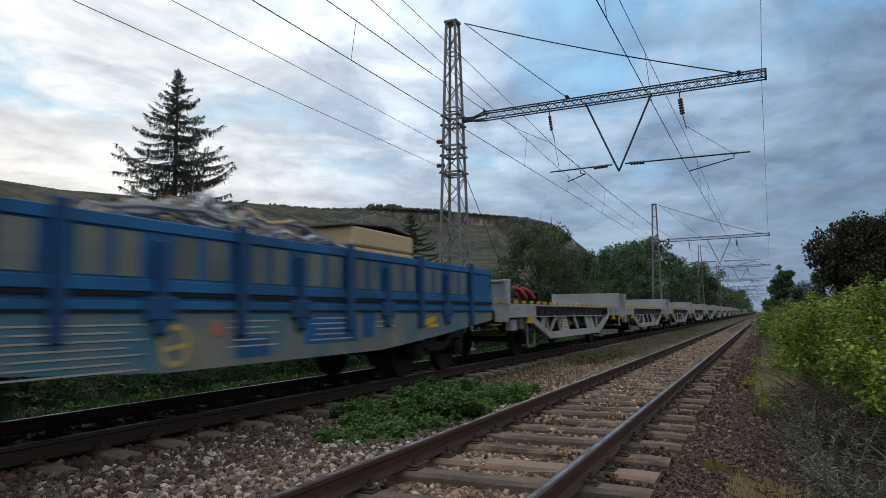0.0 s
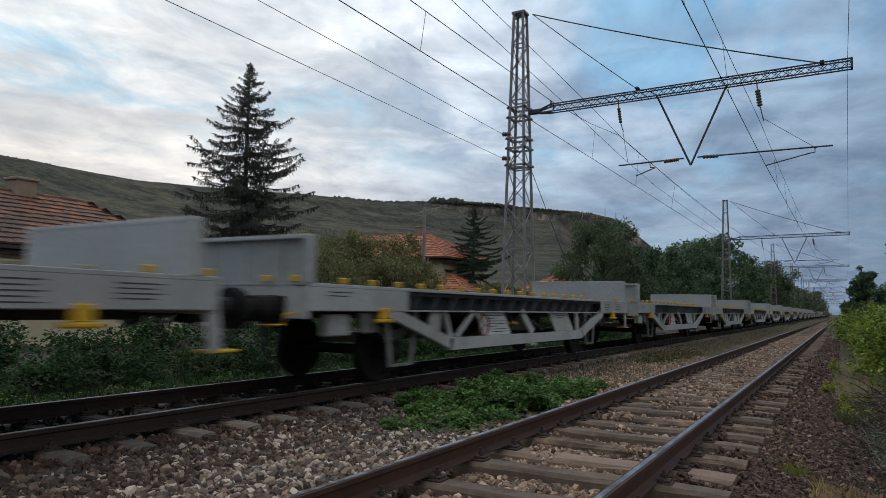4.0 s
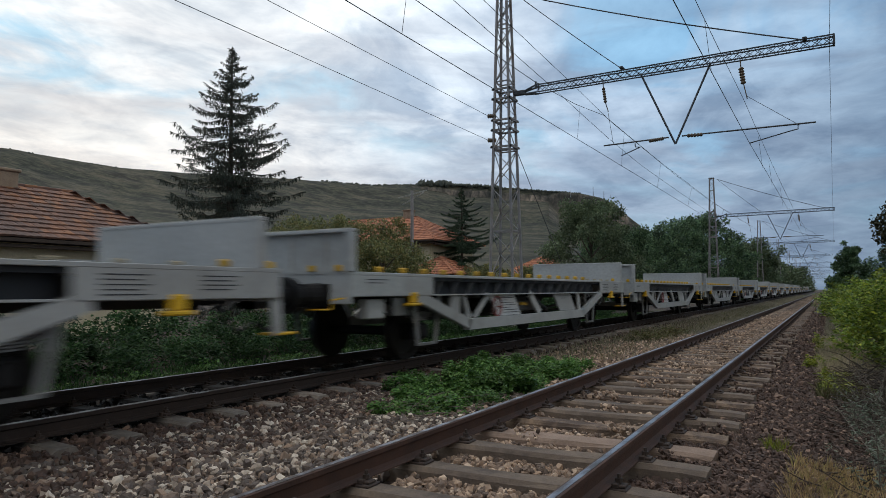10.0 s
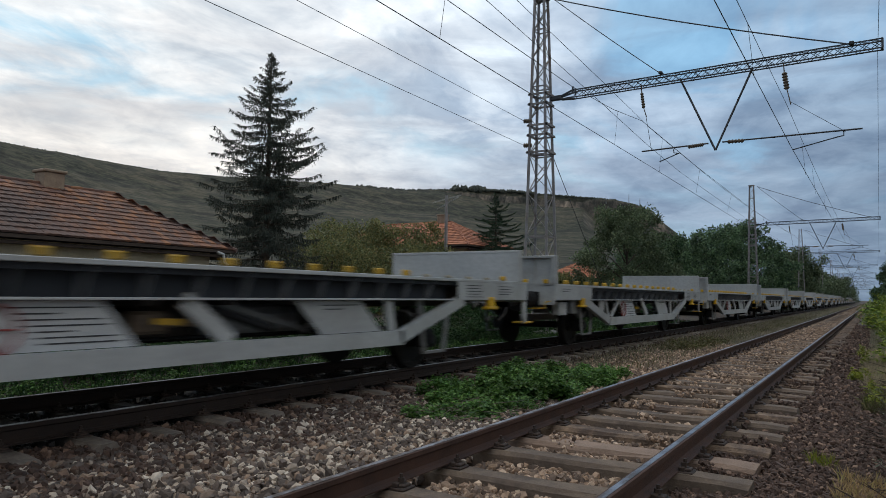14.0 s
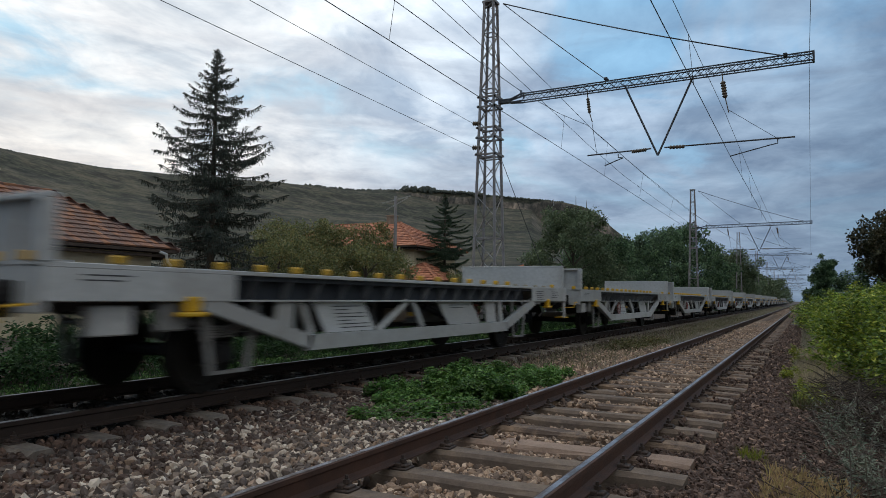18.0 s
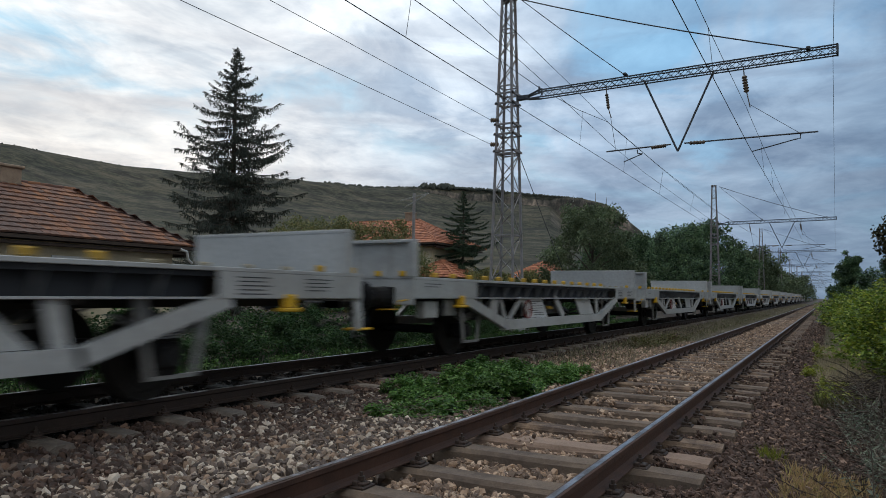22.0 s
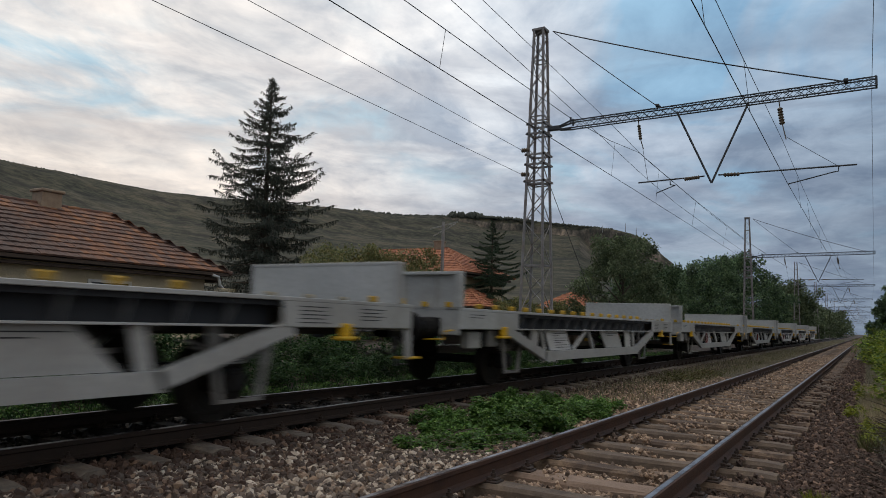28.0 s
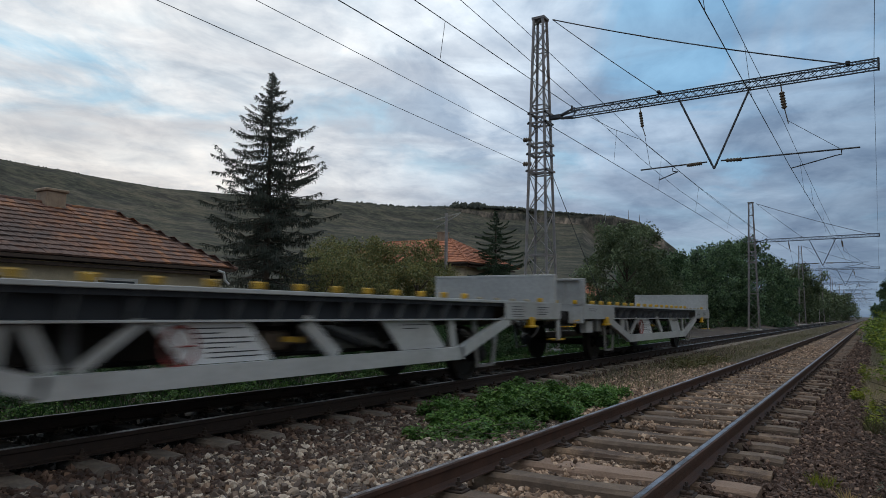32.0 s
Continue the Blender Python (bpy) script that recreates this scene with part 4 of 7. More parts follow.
def build_axle(parent, y):
    """Single axle: wheelset with boxes, leaf springs and pale axle guards either side."""
    ax = part("axle", Mesh().tube([(-1.02, y, 0.46), (1.02, y, 0.46)], 0.08, 10), M_BLACK, parent)
    for s in (-1, 1):
        w = Mesh().disc_x(y, 0.46, [(s * 0.69, 0.30), (s * 0.69, 0.487), (s * 0.715, 0.487), (s * 0.725, 0.462), (s * 0.82, 0.456), (s * 0.82, 0.38), (s * 0.79, 0.36), (s * 0.775, 0.15), (s * 0.83, 0.13), (s * 0.83, 0.05)])
        part("wheel", w, M_WHEEL, ax)
        bx = Mesh().box((s * 1.02 - 0.12, y - 0.14, 0.33), (s * 1.02 + 0.12, y + 0.14, 0.60), 0.03).disc_x(y, 0.46, [(s * 1.14, 0.11), (s * 1.18, 0.09)], 12)
        part("axle_box", bx, M_BLACK, ax)
        sp = Mesh()
        for i in range(5):
            h = 0.62 - 0.11 * i
            for u in range(4):
                a, b = -h + h * u / 2, -h + h * (u + 1) / 2
                z = lambda v: 0.86 - 0.026 * i - 0.14 * (1 - (v / 0.62) ** 2) + 0.03
                sp.beam((s * 1.06, y + a, z(a)), (s * 1.06, y + b, z(b)), 0.09, 0.018)
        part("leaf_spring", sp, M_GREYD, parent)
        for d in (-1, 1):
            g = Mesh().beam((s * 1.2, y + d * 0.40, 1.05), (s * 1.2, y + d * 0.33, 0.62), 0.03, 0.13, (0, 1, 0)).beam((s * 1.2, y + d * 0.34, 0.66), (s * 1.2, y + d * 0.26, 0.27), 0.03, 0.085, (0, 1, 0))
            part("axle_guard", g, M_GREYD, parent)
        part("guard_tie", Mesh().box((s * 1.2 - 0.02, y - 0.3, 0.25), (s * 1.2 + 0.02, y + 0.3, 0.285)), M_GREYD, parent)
    return ax


def build_buffers(parent, y, d):
    """Two buffers and the screw coupling on an end beam; d: which way they point."""
    for s in (-1, 1):
        b = Mesh()
        b.tube([(s * 0.875, y, 1.06), (s * 0.875, y + d * 0.38, 1.06)], [0.165, 0.15], 16)
        b.tube([(s * 0.875, y + d * 0.38, 1.06), (s * 0.875, y + d * 0.61, 1.06)], 0.12, 14)
        b.box((s * 0.875 - 0.17, y - 0.0, 0.91), (s * 0.875 + 0.17, y + d * 0.03 + (0.0 if d > 0 else 0.0), 1.21)) if d > 0 else b.box((s * 0.875 - 0.17, y - 0.03, 0.91), (s * 0.875 + 0.17, y, 1.21))
        bf = part("buffer", b, M_BLACK, parent, smooth=False)
        h = Mesh().tube([(s * 0.875, y + d * 0.61, 1.06), (s * 0.875, y + d * 0.655, 1.06), (s * 0.875, y + d * 0.665, 1.06)], [0.235, 0.23, 0.19], 18)
        part("buffer_head", h, M_BLACK, bf)
    c = Mesh()
    c.box((-0.05, min(y, y + d * 0.35), 0.98), (0.05, max(y, y + d * 0.35), 1.1), 0.02)
    c.tube([(0, y + d * 0.3, 1.0), (0.02, y + d * 0.45, 0.85), (0, y + d * 0.62, 0.98)], 0.03, 6)
    part("coupling", c, M_BLACK, parent)
    hs = Mesh().tube([(0.35, y, 0.95), (0.36, y + d * 0.2, 0.72), (0.33, y + d * 0.42, 0.60), (0.3, y + d * 0.62, 0.7)], 0.025, 6)
    part("brake_hose", hs, M_BLACK, parent)


def build_flat_wagon(short=False):
    """Flat wagon, local: front end at y = 0, back end at y = W_LEN, rail heads at z = 0."""
    w = empty("flat_wagon", "pale grey flat wagon with low end walls and yellow pockets", "railway wagon", "flat wagons of the freight train")
    L, HX = W_LEN, 1.40
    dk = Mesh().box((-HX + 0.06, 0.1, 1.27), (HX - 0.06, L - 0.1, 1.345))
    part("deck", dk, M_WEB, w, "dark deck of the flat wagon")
    for s in (-1, 1):
        sb = Mesh()
        X = s * HX
        a, b = sorted((X, X - s * 0.24))
        sb.box((a, 0.0, 1.325), (b, L, 1.372), 0.006)                      # top flange
        a, b = sorted((X, X - s * 0.02))
        for y0, y1 in ((0.0, 2.15), (11.36, L)):                          # flush end plates
            sb.box((a - 0.0, y0, 1.045), (b, y1, 1.325))
        a, b = sorted((X - s * 0.02, X - s * 0.20))
        sb.box((a, 0.02, 1.035), (b, L - 0.02, 1.058), 0.004)               # bottom flange
        so = part("side_sill", sb, M_GREY, w)
        # The web's dark colour carries the recess shade between the flanges.
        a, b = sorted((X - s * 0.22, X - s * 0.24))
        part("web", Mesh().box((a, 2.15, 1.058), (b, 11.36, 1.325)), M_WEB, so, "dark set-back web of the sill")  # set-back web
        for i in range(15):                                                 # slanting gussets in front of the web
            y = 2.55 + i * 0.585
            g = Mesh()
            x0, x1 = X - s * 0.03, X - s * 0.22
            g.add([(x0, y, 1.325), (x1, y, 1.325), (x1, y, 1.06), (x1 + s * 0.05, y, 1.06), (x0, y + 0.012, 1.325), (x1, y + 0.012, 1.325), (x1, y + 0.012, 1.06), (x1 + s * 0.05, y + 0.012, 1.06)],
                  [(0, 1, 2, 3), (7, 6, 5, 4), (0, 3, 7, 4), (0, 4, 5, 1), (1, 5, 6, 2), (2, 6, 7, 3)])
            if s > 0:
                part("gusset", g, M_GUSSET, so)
        # belly truss
        tr = Mesh()
        xt = X - s * 0.06
        for p, q in (((1.72, 1.04), (3.5, 0.53)), ((9.86, 0.53), (11.55, 1.04))):
            tr.beam((xt, *p), (xt, *q), 0.10, 0.17)
        tr.beam((xt, 3.43, 0.53), (xt, 9.93, 0.53), 0.10, 0.19)
        to = part("truss_beam", tr, M_GREY, w)
        struts = [((3.02, 0.66), (3.07, 1.04), 0.30), ((3.58, 0.62), (3.36, 1.04), 0.09), ((9.76, 0.62), (9.66, 1.04), 0.14)]
        if short:
            struts += [((5.11, 0.62), (5.95, 1.04), 0.09), ((6.46, 0.62), (6.12, 1.04), 0.09)]
        else:
            struts += [((3.76, 0.62), (4.36, 1.04), 0.09), ((7.00, 0.62), (6.44, 1.04), 0.17)]
        for p, q, t in struts:
            d = Mesh().beam((xt - s * 0.04, *p), (xt - s * 0.04, *q), 0.05, t)
            part("truss_strut", d, M_GREY, to)
        # inscription plates, leaning in the truss
        for y0, y1, lean, lines in (((3.62, 4.78, 0.28, 7), (7.02, 8.36, 0.42, 2), (8.98, 9.46, 0.10, 0)) if short else ((4.47, 5.62, 0.36, 7), (7.94, 9.10, 0.44, 2))):
            pl = Mesh()
            x = xt - s * 0.05
            cs = [(y0, 1.03), (y1, 1.03), (y1 + lean, 0.63), (y0 + lean, 0.63)]
            pl.add([(x, *c) for c in cs] + [(x - s * 0.03, *c) for c in cs], [(0, 1, 2, 3), (7, 6, 5, 4), (0, 4, 5, 1), (1, 5, 6, 2), (2, 6, 7, 3), (3, 7, 4, 0)])
            po = part("data_plate", pl, M_WHITE if lines > 2 else M_GREY, to, "pale inscription plate")
            if s > 0 and lines:
                ink = Mesh()
                for k in range(lines):
                    z = 0.975 - k * 0.048
                    off = lean * (1.03 - z) / 0.4
                    ink.box((x + 0.001, y0 + 0.36 + off, z - 0.006), (x + 0.004, y1 - 0.10 + off - (0.35 if k % 3 == 1 else 0.0), z + 0.006))
                tagged(part("inscription", ink, M_INK, po), kind="stuff")
        # stencilled lines on the end plates
        if s > 0:
            ink = Mesh()
            for y0, n in ((0.35, 2), (11.62, 5), (12.72, 4)):
                for k in range(n):
                    ink.box((X + 0.001, y0, 1.27 - k * 0.045 - 0.006), (X + 0.003, y0 + 0.5 - 0.09 * (k % 2), 1.27 - k * 0.045 + 0.006))
            tagged(part("inscription", ink, M_INK, so), kind="stuff")
    # yellow stanchion pockets
    pk = Mesh().box((-0.045, -0.05, 0), (0.045, 0.05, 0.085), 0.016).data("stanchion_pocket", M_YELLOWD)
    pk_low = Mesh().box((-0.04, -0.05, 0), (0.04, 0.05, 0.045), 0.012).data("stanchion_pocket", M_YELLOWW)
    far = Mesh()
    for i in range(21):
        y = 0.74 + i * 0.62
        o = part("stanchion_pocket", pk if y < 10.3 or i == 20 else pk_low, None, w)
        o.location = (HX - 0.07 if y < 10.3 else HX - 0.14, y, 1.372)
        far.box((-HX + 0.02, y - 0.05, 1.37), (-HX + 0.11, y + 0.05, 1.455))
    tagged(part("far_stanchion_pockets", far, M_YELLOWD, w), kind="stuff")
    # end walls
    for e, y, d in ((0, 0.0, -1), (1, L, 1)):
        ew = Mesh()
        yb = y
        y = 0.0 if e == 0 else 13.6
        yi = y - d * 0.08
        a, b = sorted((yi, yi - d * 0.015))
        ew.box((-HX, a, 1.36), (HX, b, 1.925))
        wall = part("end_wall", ew, M_GREY, w, "low pale grey end wall of the wagon")
        rim = Mesh()
        a, b = sorted((y + d * 0.02, yi - d * 0.02))
        rim.box((-HX - 0.01, a, 1.895), (HX + 0.01, b, 1.945), 0.006)
        for x in (-HX + 0.04, HX - 0.04):
            rim.box((x - 0.05, a, 1.37), (x + 0.05, b, 1.895), 0.006)
        part("wall_rim", rim, M_GREY, wall)
        for i in range(4):
            x = -0.9 + i * 0.6
            a, b = sorted((yi, yi + d * 0.03))
            part("wall_rib", Mesh().box((x - 0.02, a, 1.37), (x + 0.02, b, 1.89)), M_GREY, wall)
        part("wall_foot", Mesh().box((-HX + 0.05, min(y, yb) - 0.01, 1.345), (HX - 0.05, max(y, yb) + 0.01, 1.375)), M_GREY, wall)
        y = yb
        hb = Mesh()
        a, b = sorted((y, y - d * 0.05))
        hb.box((-HX + 0.02, a, 0.94 if e == 0 else 1.0), (HX - 0.02, b, 1.36), 0.01)
        part("head_beam", hb, M_GREY, w, "grey end beam with buffers")
        build_buffers(w, y, d)
        # small yellow cleats on the end beam
        for x in (0.75, 1.2):
            a, b = sorted((y, y + d * 0.05))
            part("cleat", Mesh().box((x - 0.05, a, 1.375), (x + 0.05, b, 1.46), 0.01), M_YELLOW, wall)
    # shunter's steps and handrails at the corners
    st = Mesh().beam((HX - 0.06, L - 0.03, 1.05), (HX - 0.06, L + 0.02, 0.62), 0.03, 0.16, (0, 1, 0))
    so = part("step_hanger", st, M_GREY, w)
    part("step", Mesh().box((HX - 0.30, L - 0.02, 0.61), (HX - 0.04, L + 0.32, 0.64), 0.008), M_YELLOW, so, "yellow shunter's step")
    hr = Mesh().tube([(HX - 0.1, -0.03, 1.02), (HX - 0.1, -0.28, 1.0), (HX - 0.1, -0.30, 0.88), (HX - 0.45, -0.30, 0.87)], 0.013, 6)
    part("handrail", hr, M_YELLOW, w, "yellow handrail")
    # yellow tie-down brackets under the sill
    for y in (1.56, 12.44):
        tb = Mesh()
        tb.box((HX - 0.06, y - 0.09, 0.93), (HX + 0.03, y + 0.09, 1.09), 0.015)
        tb.box((HX - 0.08, y - 0.17, 0.885), (HX + 0.05, y + 0.17, 0.935), 0.015)
        part("tie_bracket", tb, M_YELLOW, w, "yellow bell-shaped tie-down bracket")
    # under-floor gear
    part("valve_box", Mesh().box((HX - 0.30, 0.55, 0.72), (HX - 0.14, 0.98, 1.0), 0.015), M_GREY, w, "white equipment box")
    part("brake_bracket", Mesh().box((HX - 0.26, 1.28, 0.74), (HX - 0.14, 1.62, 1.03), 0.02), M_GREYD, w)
    bc = Mesh().tube([(0.2, 5.6, 0.78), (0.2, 6.6, 0.78)], 0.17, 14)
    part("brake_cylinder", bc, M_BLACK, w)
    part("air_reservoir", Mesh().tube([(0.5, 7.3, 0.8), (0.5, 8.6, 0.8)], 0.2, 14), M_GREYD, w)
    hw = Mesh()
    yb, xb, rb = (8.80, HX - 0.24, 0.17) if short else (4.76, HX - 0.085, 0.19)
    hw.tube([(xb, yb + rb * math.cos(2 * math.pi * k / 20), 0.81 + rb * math.sin(2 * math.pi * k / 20)) for k in range(21)], 0.017, 6)
    for k in range(3):
        hw.tube([(xb, yb, 0.81), (xb, yb + rb * math.cos(2.1 * k), 0.81 + rb * math.sin(2.1 * k))], 0.009, 5)
    part("brake_wheel", hw, M_REDD, w, "dull red hand-brake wheel")
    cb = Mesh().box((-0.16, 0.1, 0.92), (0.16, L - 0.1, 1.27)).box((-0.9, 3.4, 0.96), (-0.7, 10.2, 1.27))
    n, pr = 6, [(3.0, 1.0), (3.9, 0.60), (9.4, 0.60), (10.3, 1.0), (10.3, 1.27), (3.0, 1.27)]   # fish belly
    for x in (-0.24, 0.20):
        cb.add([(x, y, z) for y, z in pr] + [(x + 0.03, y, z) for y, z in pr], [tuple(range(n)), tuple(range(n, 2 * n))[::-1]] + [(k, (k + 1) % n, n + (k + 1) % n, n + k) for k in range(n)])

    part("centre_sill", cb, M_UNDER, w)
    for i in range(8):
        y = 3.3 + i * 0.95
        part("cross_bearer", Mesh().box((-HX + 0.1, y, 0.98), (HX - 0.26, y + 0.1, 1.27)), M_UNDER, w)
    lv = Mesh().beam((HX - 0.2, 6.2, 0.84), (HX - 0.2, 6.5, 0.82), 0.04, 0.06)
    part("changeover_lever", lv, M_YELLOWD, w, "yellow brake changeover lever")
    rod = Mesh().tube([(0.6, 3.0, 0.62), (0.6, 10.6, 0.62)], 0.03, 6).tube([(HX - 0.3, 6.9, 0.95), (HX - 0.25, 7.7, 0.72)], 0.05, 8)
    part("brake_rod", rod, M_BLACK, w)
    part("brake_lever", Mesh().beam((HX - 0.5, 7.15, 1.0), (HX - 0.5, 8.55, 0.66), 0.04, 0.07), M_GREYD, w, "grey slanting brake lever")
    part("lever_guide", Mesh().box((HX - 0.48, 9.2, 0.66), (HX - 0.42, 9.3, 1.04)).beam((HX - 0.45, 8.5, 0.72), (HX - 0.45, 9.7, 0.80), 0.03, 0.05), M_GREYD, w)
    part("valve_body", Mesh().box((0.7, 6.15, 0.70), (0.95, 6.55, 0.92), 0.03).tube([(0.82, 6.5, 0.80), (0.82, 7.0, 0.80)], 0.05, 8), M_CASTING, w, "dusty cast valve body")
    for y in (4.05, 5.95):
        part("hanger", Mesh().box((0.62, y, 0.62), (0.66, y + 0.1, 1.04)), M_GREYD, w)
    for yc in (2.28, 10.98):
        build_axle(w, yc)
    return w


M_BLUE = mat("blue wagon paint", (0.008, 0.11, 0.30), (0.013, 0.16, 0.40), 1.1, 0.55, bump=0.05, c3=(0.010, 0.07, 0.18), fine=18, cover=(0.46, 0.64))
M_BLUED = mat("dark blue post paint", (0.007, 0.05, 0.15), (0.012, 0.07, 0.20), 1.5, 0.6, fine=18)
M_PANEL = mat("dusty grey board", (0.144, 0.162, 0.151), (0.202, 0.216, 0.202), 1.5, 0.8, fine=25, c3=(0.086, 0.115, 0.137))
M_BELLY = mat("patchy grey-blue painted sill", (0.145, 0.153, 0.140), (0.264, 0.255, 0.221), 0.8, 0.7, c3=(0.051, 0.162, 0.238), fine=12, cover=(0.50, 0.64))
M_CHALK = mat("faded white spray paint", (0.34, 0.34, 0.32), (0.46, 0.45, 0.43), 3.0, 0.8, fine=20)
M_FADED = mat("faded yellow spray paint", (0.42, 0.33, 0.08), (0.52, 0.42, 0.14), 3.0, 0.7, fine=20)
M_REDF = mat("faded red spray paint", (0.38, 0.15, 0.12), (0.45, 0.20, 0.16), 3.0, 0.7, fine=20)
M_BEIGE = mat("beige foam block", (0.50, 0.37, 0.20), (0.60, 0.46, 0.27), 1.2, 0.85, fine=25)
M_SACK = mat("grey plastic scrap", (0.22, 0.21, 0.23), (0.42, 0.41, 0.43), 2.5, 0.7, c3=(0.10, 0.08, 0.08), fine=14)
M_PALE = mat("pale sheeting", (0.60, 0.62, 0.64), (0.70, 0.72, 0.74), 2.0, 0.7, fine=20)


def build_blue_wagon():
    """High-sided open wagon, local: back end at y = 0, running forward to y = -14."""
    w = empty("open_wagon", "blue high-sided open wagon with faded graffiti on its sill", "railway wagon")
    HX, F = 1.40, -14.0
    for s in (-1, 1):
        X = s * HX
        sd = Mesh()
        a, b = sorted((X - s * 0.03, X - s * 0.09))
        sd.box((a, F, 1.22), (b, 0.0, 2.08))
        so = part("side_wall", sd, M_BLUE, w, "blue steel side wall")
        for z0, z1 in ((1.98, 2.10), (1.38, 1.50), (1.20, 1.29)):
            a, b = sorted((X, X - s * 0.10))
            part("side_rail", Mesh().box((a, F, z0), (b, 0.02, z1), 0.008), M_BLUE, so)
        a, b = sorted((X - s * 0.02, X + s * 0.004))
        part("seam", Mesh().box((a, F, 1.335), (b, 0.0, 1.372)), M_BLACK, so, "dark slot between the side rails")
        part("seam", Mesh().box((a, F, 1.178), (b, 0.0, 1.202)), M_BLACK, so, "dark slot under the side wall")
        if s > 0:
            posts = [-1.25 - 2.3 * i for i in range(6)]
            for i, y in enumerate(posts):
                po = Mesh().box((X - 0.02, y - 0.075, 0.90), (X + 0.06, y + 0.075, 2.18), 0.02)
                part("post", po, M_BLUED, so)
                lk = Mesh().box((X - 0.02, y - 1.24, 1.26), (X + 0.05, y - 1.10, 1.90), 0.02).box((X - 0.02, y - 1.36, 1.08), (X + 0.05, y - 0.98, 1.34), 0.07).box((X - 0.02, y - 1.26, 0.94), (X + 0.06, y - 1.08, 1.12), 0.04)
                part("door_lock", lk, M_BLUED, so)
                for y0, y1 in ((y - 0.98, y - 0.66), (y - 0.52, y - 0.20), (y - 1.70, y - 1.42), (y - 2.10, y - 1.82)):
                    part("panel", Mesh().box((X - 0.035, y0, 1.52), (X - 0.018, y1, 1.96), 0.004), M_PANEL, so)
        # fish-bellied sill
        bl = Mesh()
        x0, x1 = X - s * 0.02, X - s * 0.10
        pr = [(0.0, 1.2), (0.0, 1.0), (-2.1, 0.80), (-3.7, 0.67), (-4.9, 0.585), (-9.2, 0.57), (-11.4, 0.70), (-13.2, 0.95), (-14.0, 1.05), (-14.0, 1.2)]
        n = len(pr)
        bl.add([(x0, y, z) for y, z in pr] + [(x1, y, z) for y, z in pr], [tuple(range(n)), tuple(range(n, 2 * n))[::-1]] + [(k, (k + 1) % n, n + (k + 1) % n, n + k) for k in range(n)])
        bo = part("fish_belly_sill", bl, M_BELLY, w, "grey sill covered with faded graffiti")
        if s > 0:
            xx = X - 0.015
            for y0, z0, dy, m, rows in ((-6.75, 0.80, 1.0, M_CHALK, 5), (-8.35, 0.78, 0.9, M_CHALK, 5), (-11.0, 0.62, 1.5, M_CHALK, 7), (-5.1, 0.95, 0.7, M_CHALK, 3)):
                for k in range(rows):
                    zz = z0 + k * 0.072
                    part("graffiti_bar", Mesh().box((xx, y0 + 0.07 * (k % 3), zz), (xx + 0.004, y0 + dy - 0.2 * (k % 2), zz + 0.018)), m, bo)
            for y0, y1, z0, z1 in ((-6.9, -5.6, 0.76, 1.16), (-5.45, -5.1, 0.80, 1.19), (-8.2, -7.6, 0.66, 0.9)):
                part("graffiti_patch", Mesh().box((xx - 0.002, y0, z0), (xx + 0.002, y1, z1), 0.0), M_BLUE, bo)
            ring = Mesh()
            for k in range(28):
                a0, a1 = 2 * math.pi * k / 28, 2 * math.pi * (k + 1) / 28
                ring.add([(xx + 0.005, -9.1 + r_ * math.cos(a_), 0.84 + r_ * 1.1 * math.sin(a_)) for a_, r_ in ((a0, 0.15), (a1, 0.15), (a1, 0.20), (a0, 0.20))], [(0, 1, 2, 3)])
            part("graffiti_ring", ring, M_FADED, bo)
            part("graffiti_bar", Mesh().beam((xx + 0.005, -9.24, 0.80), (xx + 0.005, -8.96, 0.84), 0.004, 0.05), M_FADED, bo)
            rd = Mesh().disc_x(-8.5, 1.0, [(xx + 0.003, 0.10), (xx + 0.006, 0.09)], 18)
            part("graffiti_disc", rd, M_REDF, bo)
            part("graffiti_scrawl", Mesh().beam((xx + 0.004, -3.4, 0.98), (xx + 0.004, -2.9, 1.06), 0.004, 0.10).beam((xx + 0.004, -3.2, 0.92), (xx + 0.004, -2.8, 0.94), 0.004, 0.06), M_YELLOW, bo)
    part("floor", Mesh().box((-1.3, F, 1.14), (1.3, -0.02, 1.2)), M_BLUED, w)
    for y in (0.0, F):
        a, b = sorted((y, y - 0.06 if y == 0 else y + 0.06))
        part("end_wall", Mesh().box((-1.37, a, 1.05), (1.37, b, 2.09), 0.01), M_BLUE, w)
    build_buffers(w, 0.0, 1)
    build_buffers(w, F, -1)
    cb = Mesh().box((-0.16, F + 0.1, 0.85), (0.16, -0.1, 1.14))
    part("centre_sill", cb, M_BLACK, w)
    for yc in (-2.2, F + 2.2):
        build_bogie(w, yc)
    # the load rides with the wagon
    boxes = empty("foam_blocks", "beige foam blocks with a lid in the open wagon", "load")
    heap = empty("scrap_heap", "heap of grey and pale scrap strips in the open wagon", "scrap")
    r = random.Random(4)
    for k, (y, x, z, sx, sy, sz) in enumerate(((-2.85, -0.15, 1.95, 0.55, 1.15, 0.78), (-3.0, -0.95, 1.95, 0.3, 1.0, 0.72))):
        part("foam_block", Mesh().box((x - sx / 1.2, y - sy, z), (x + sx / 1.2, y + sy, z + sz * 0.52), 0.03).box((x - sx / 1.2 - 0.01, y - sy, z + sz * 0.54), (x + sx / 1.2, y + sy, z + sz), 0.04), M_BEIGE, boxes, "beige block in the load")
    part("crate_lid", Mesh().beam((-0.2, -4.1, 2.74), (-0.2, -2.7, 2.84), 1.0, 0.022).beam((-0.2, -2.7, 2.84), (-0.2, -1.7, 2.74), 1.0, 0.022), M_CLIP, boxes)
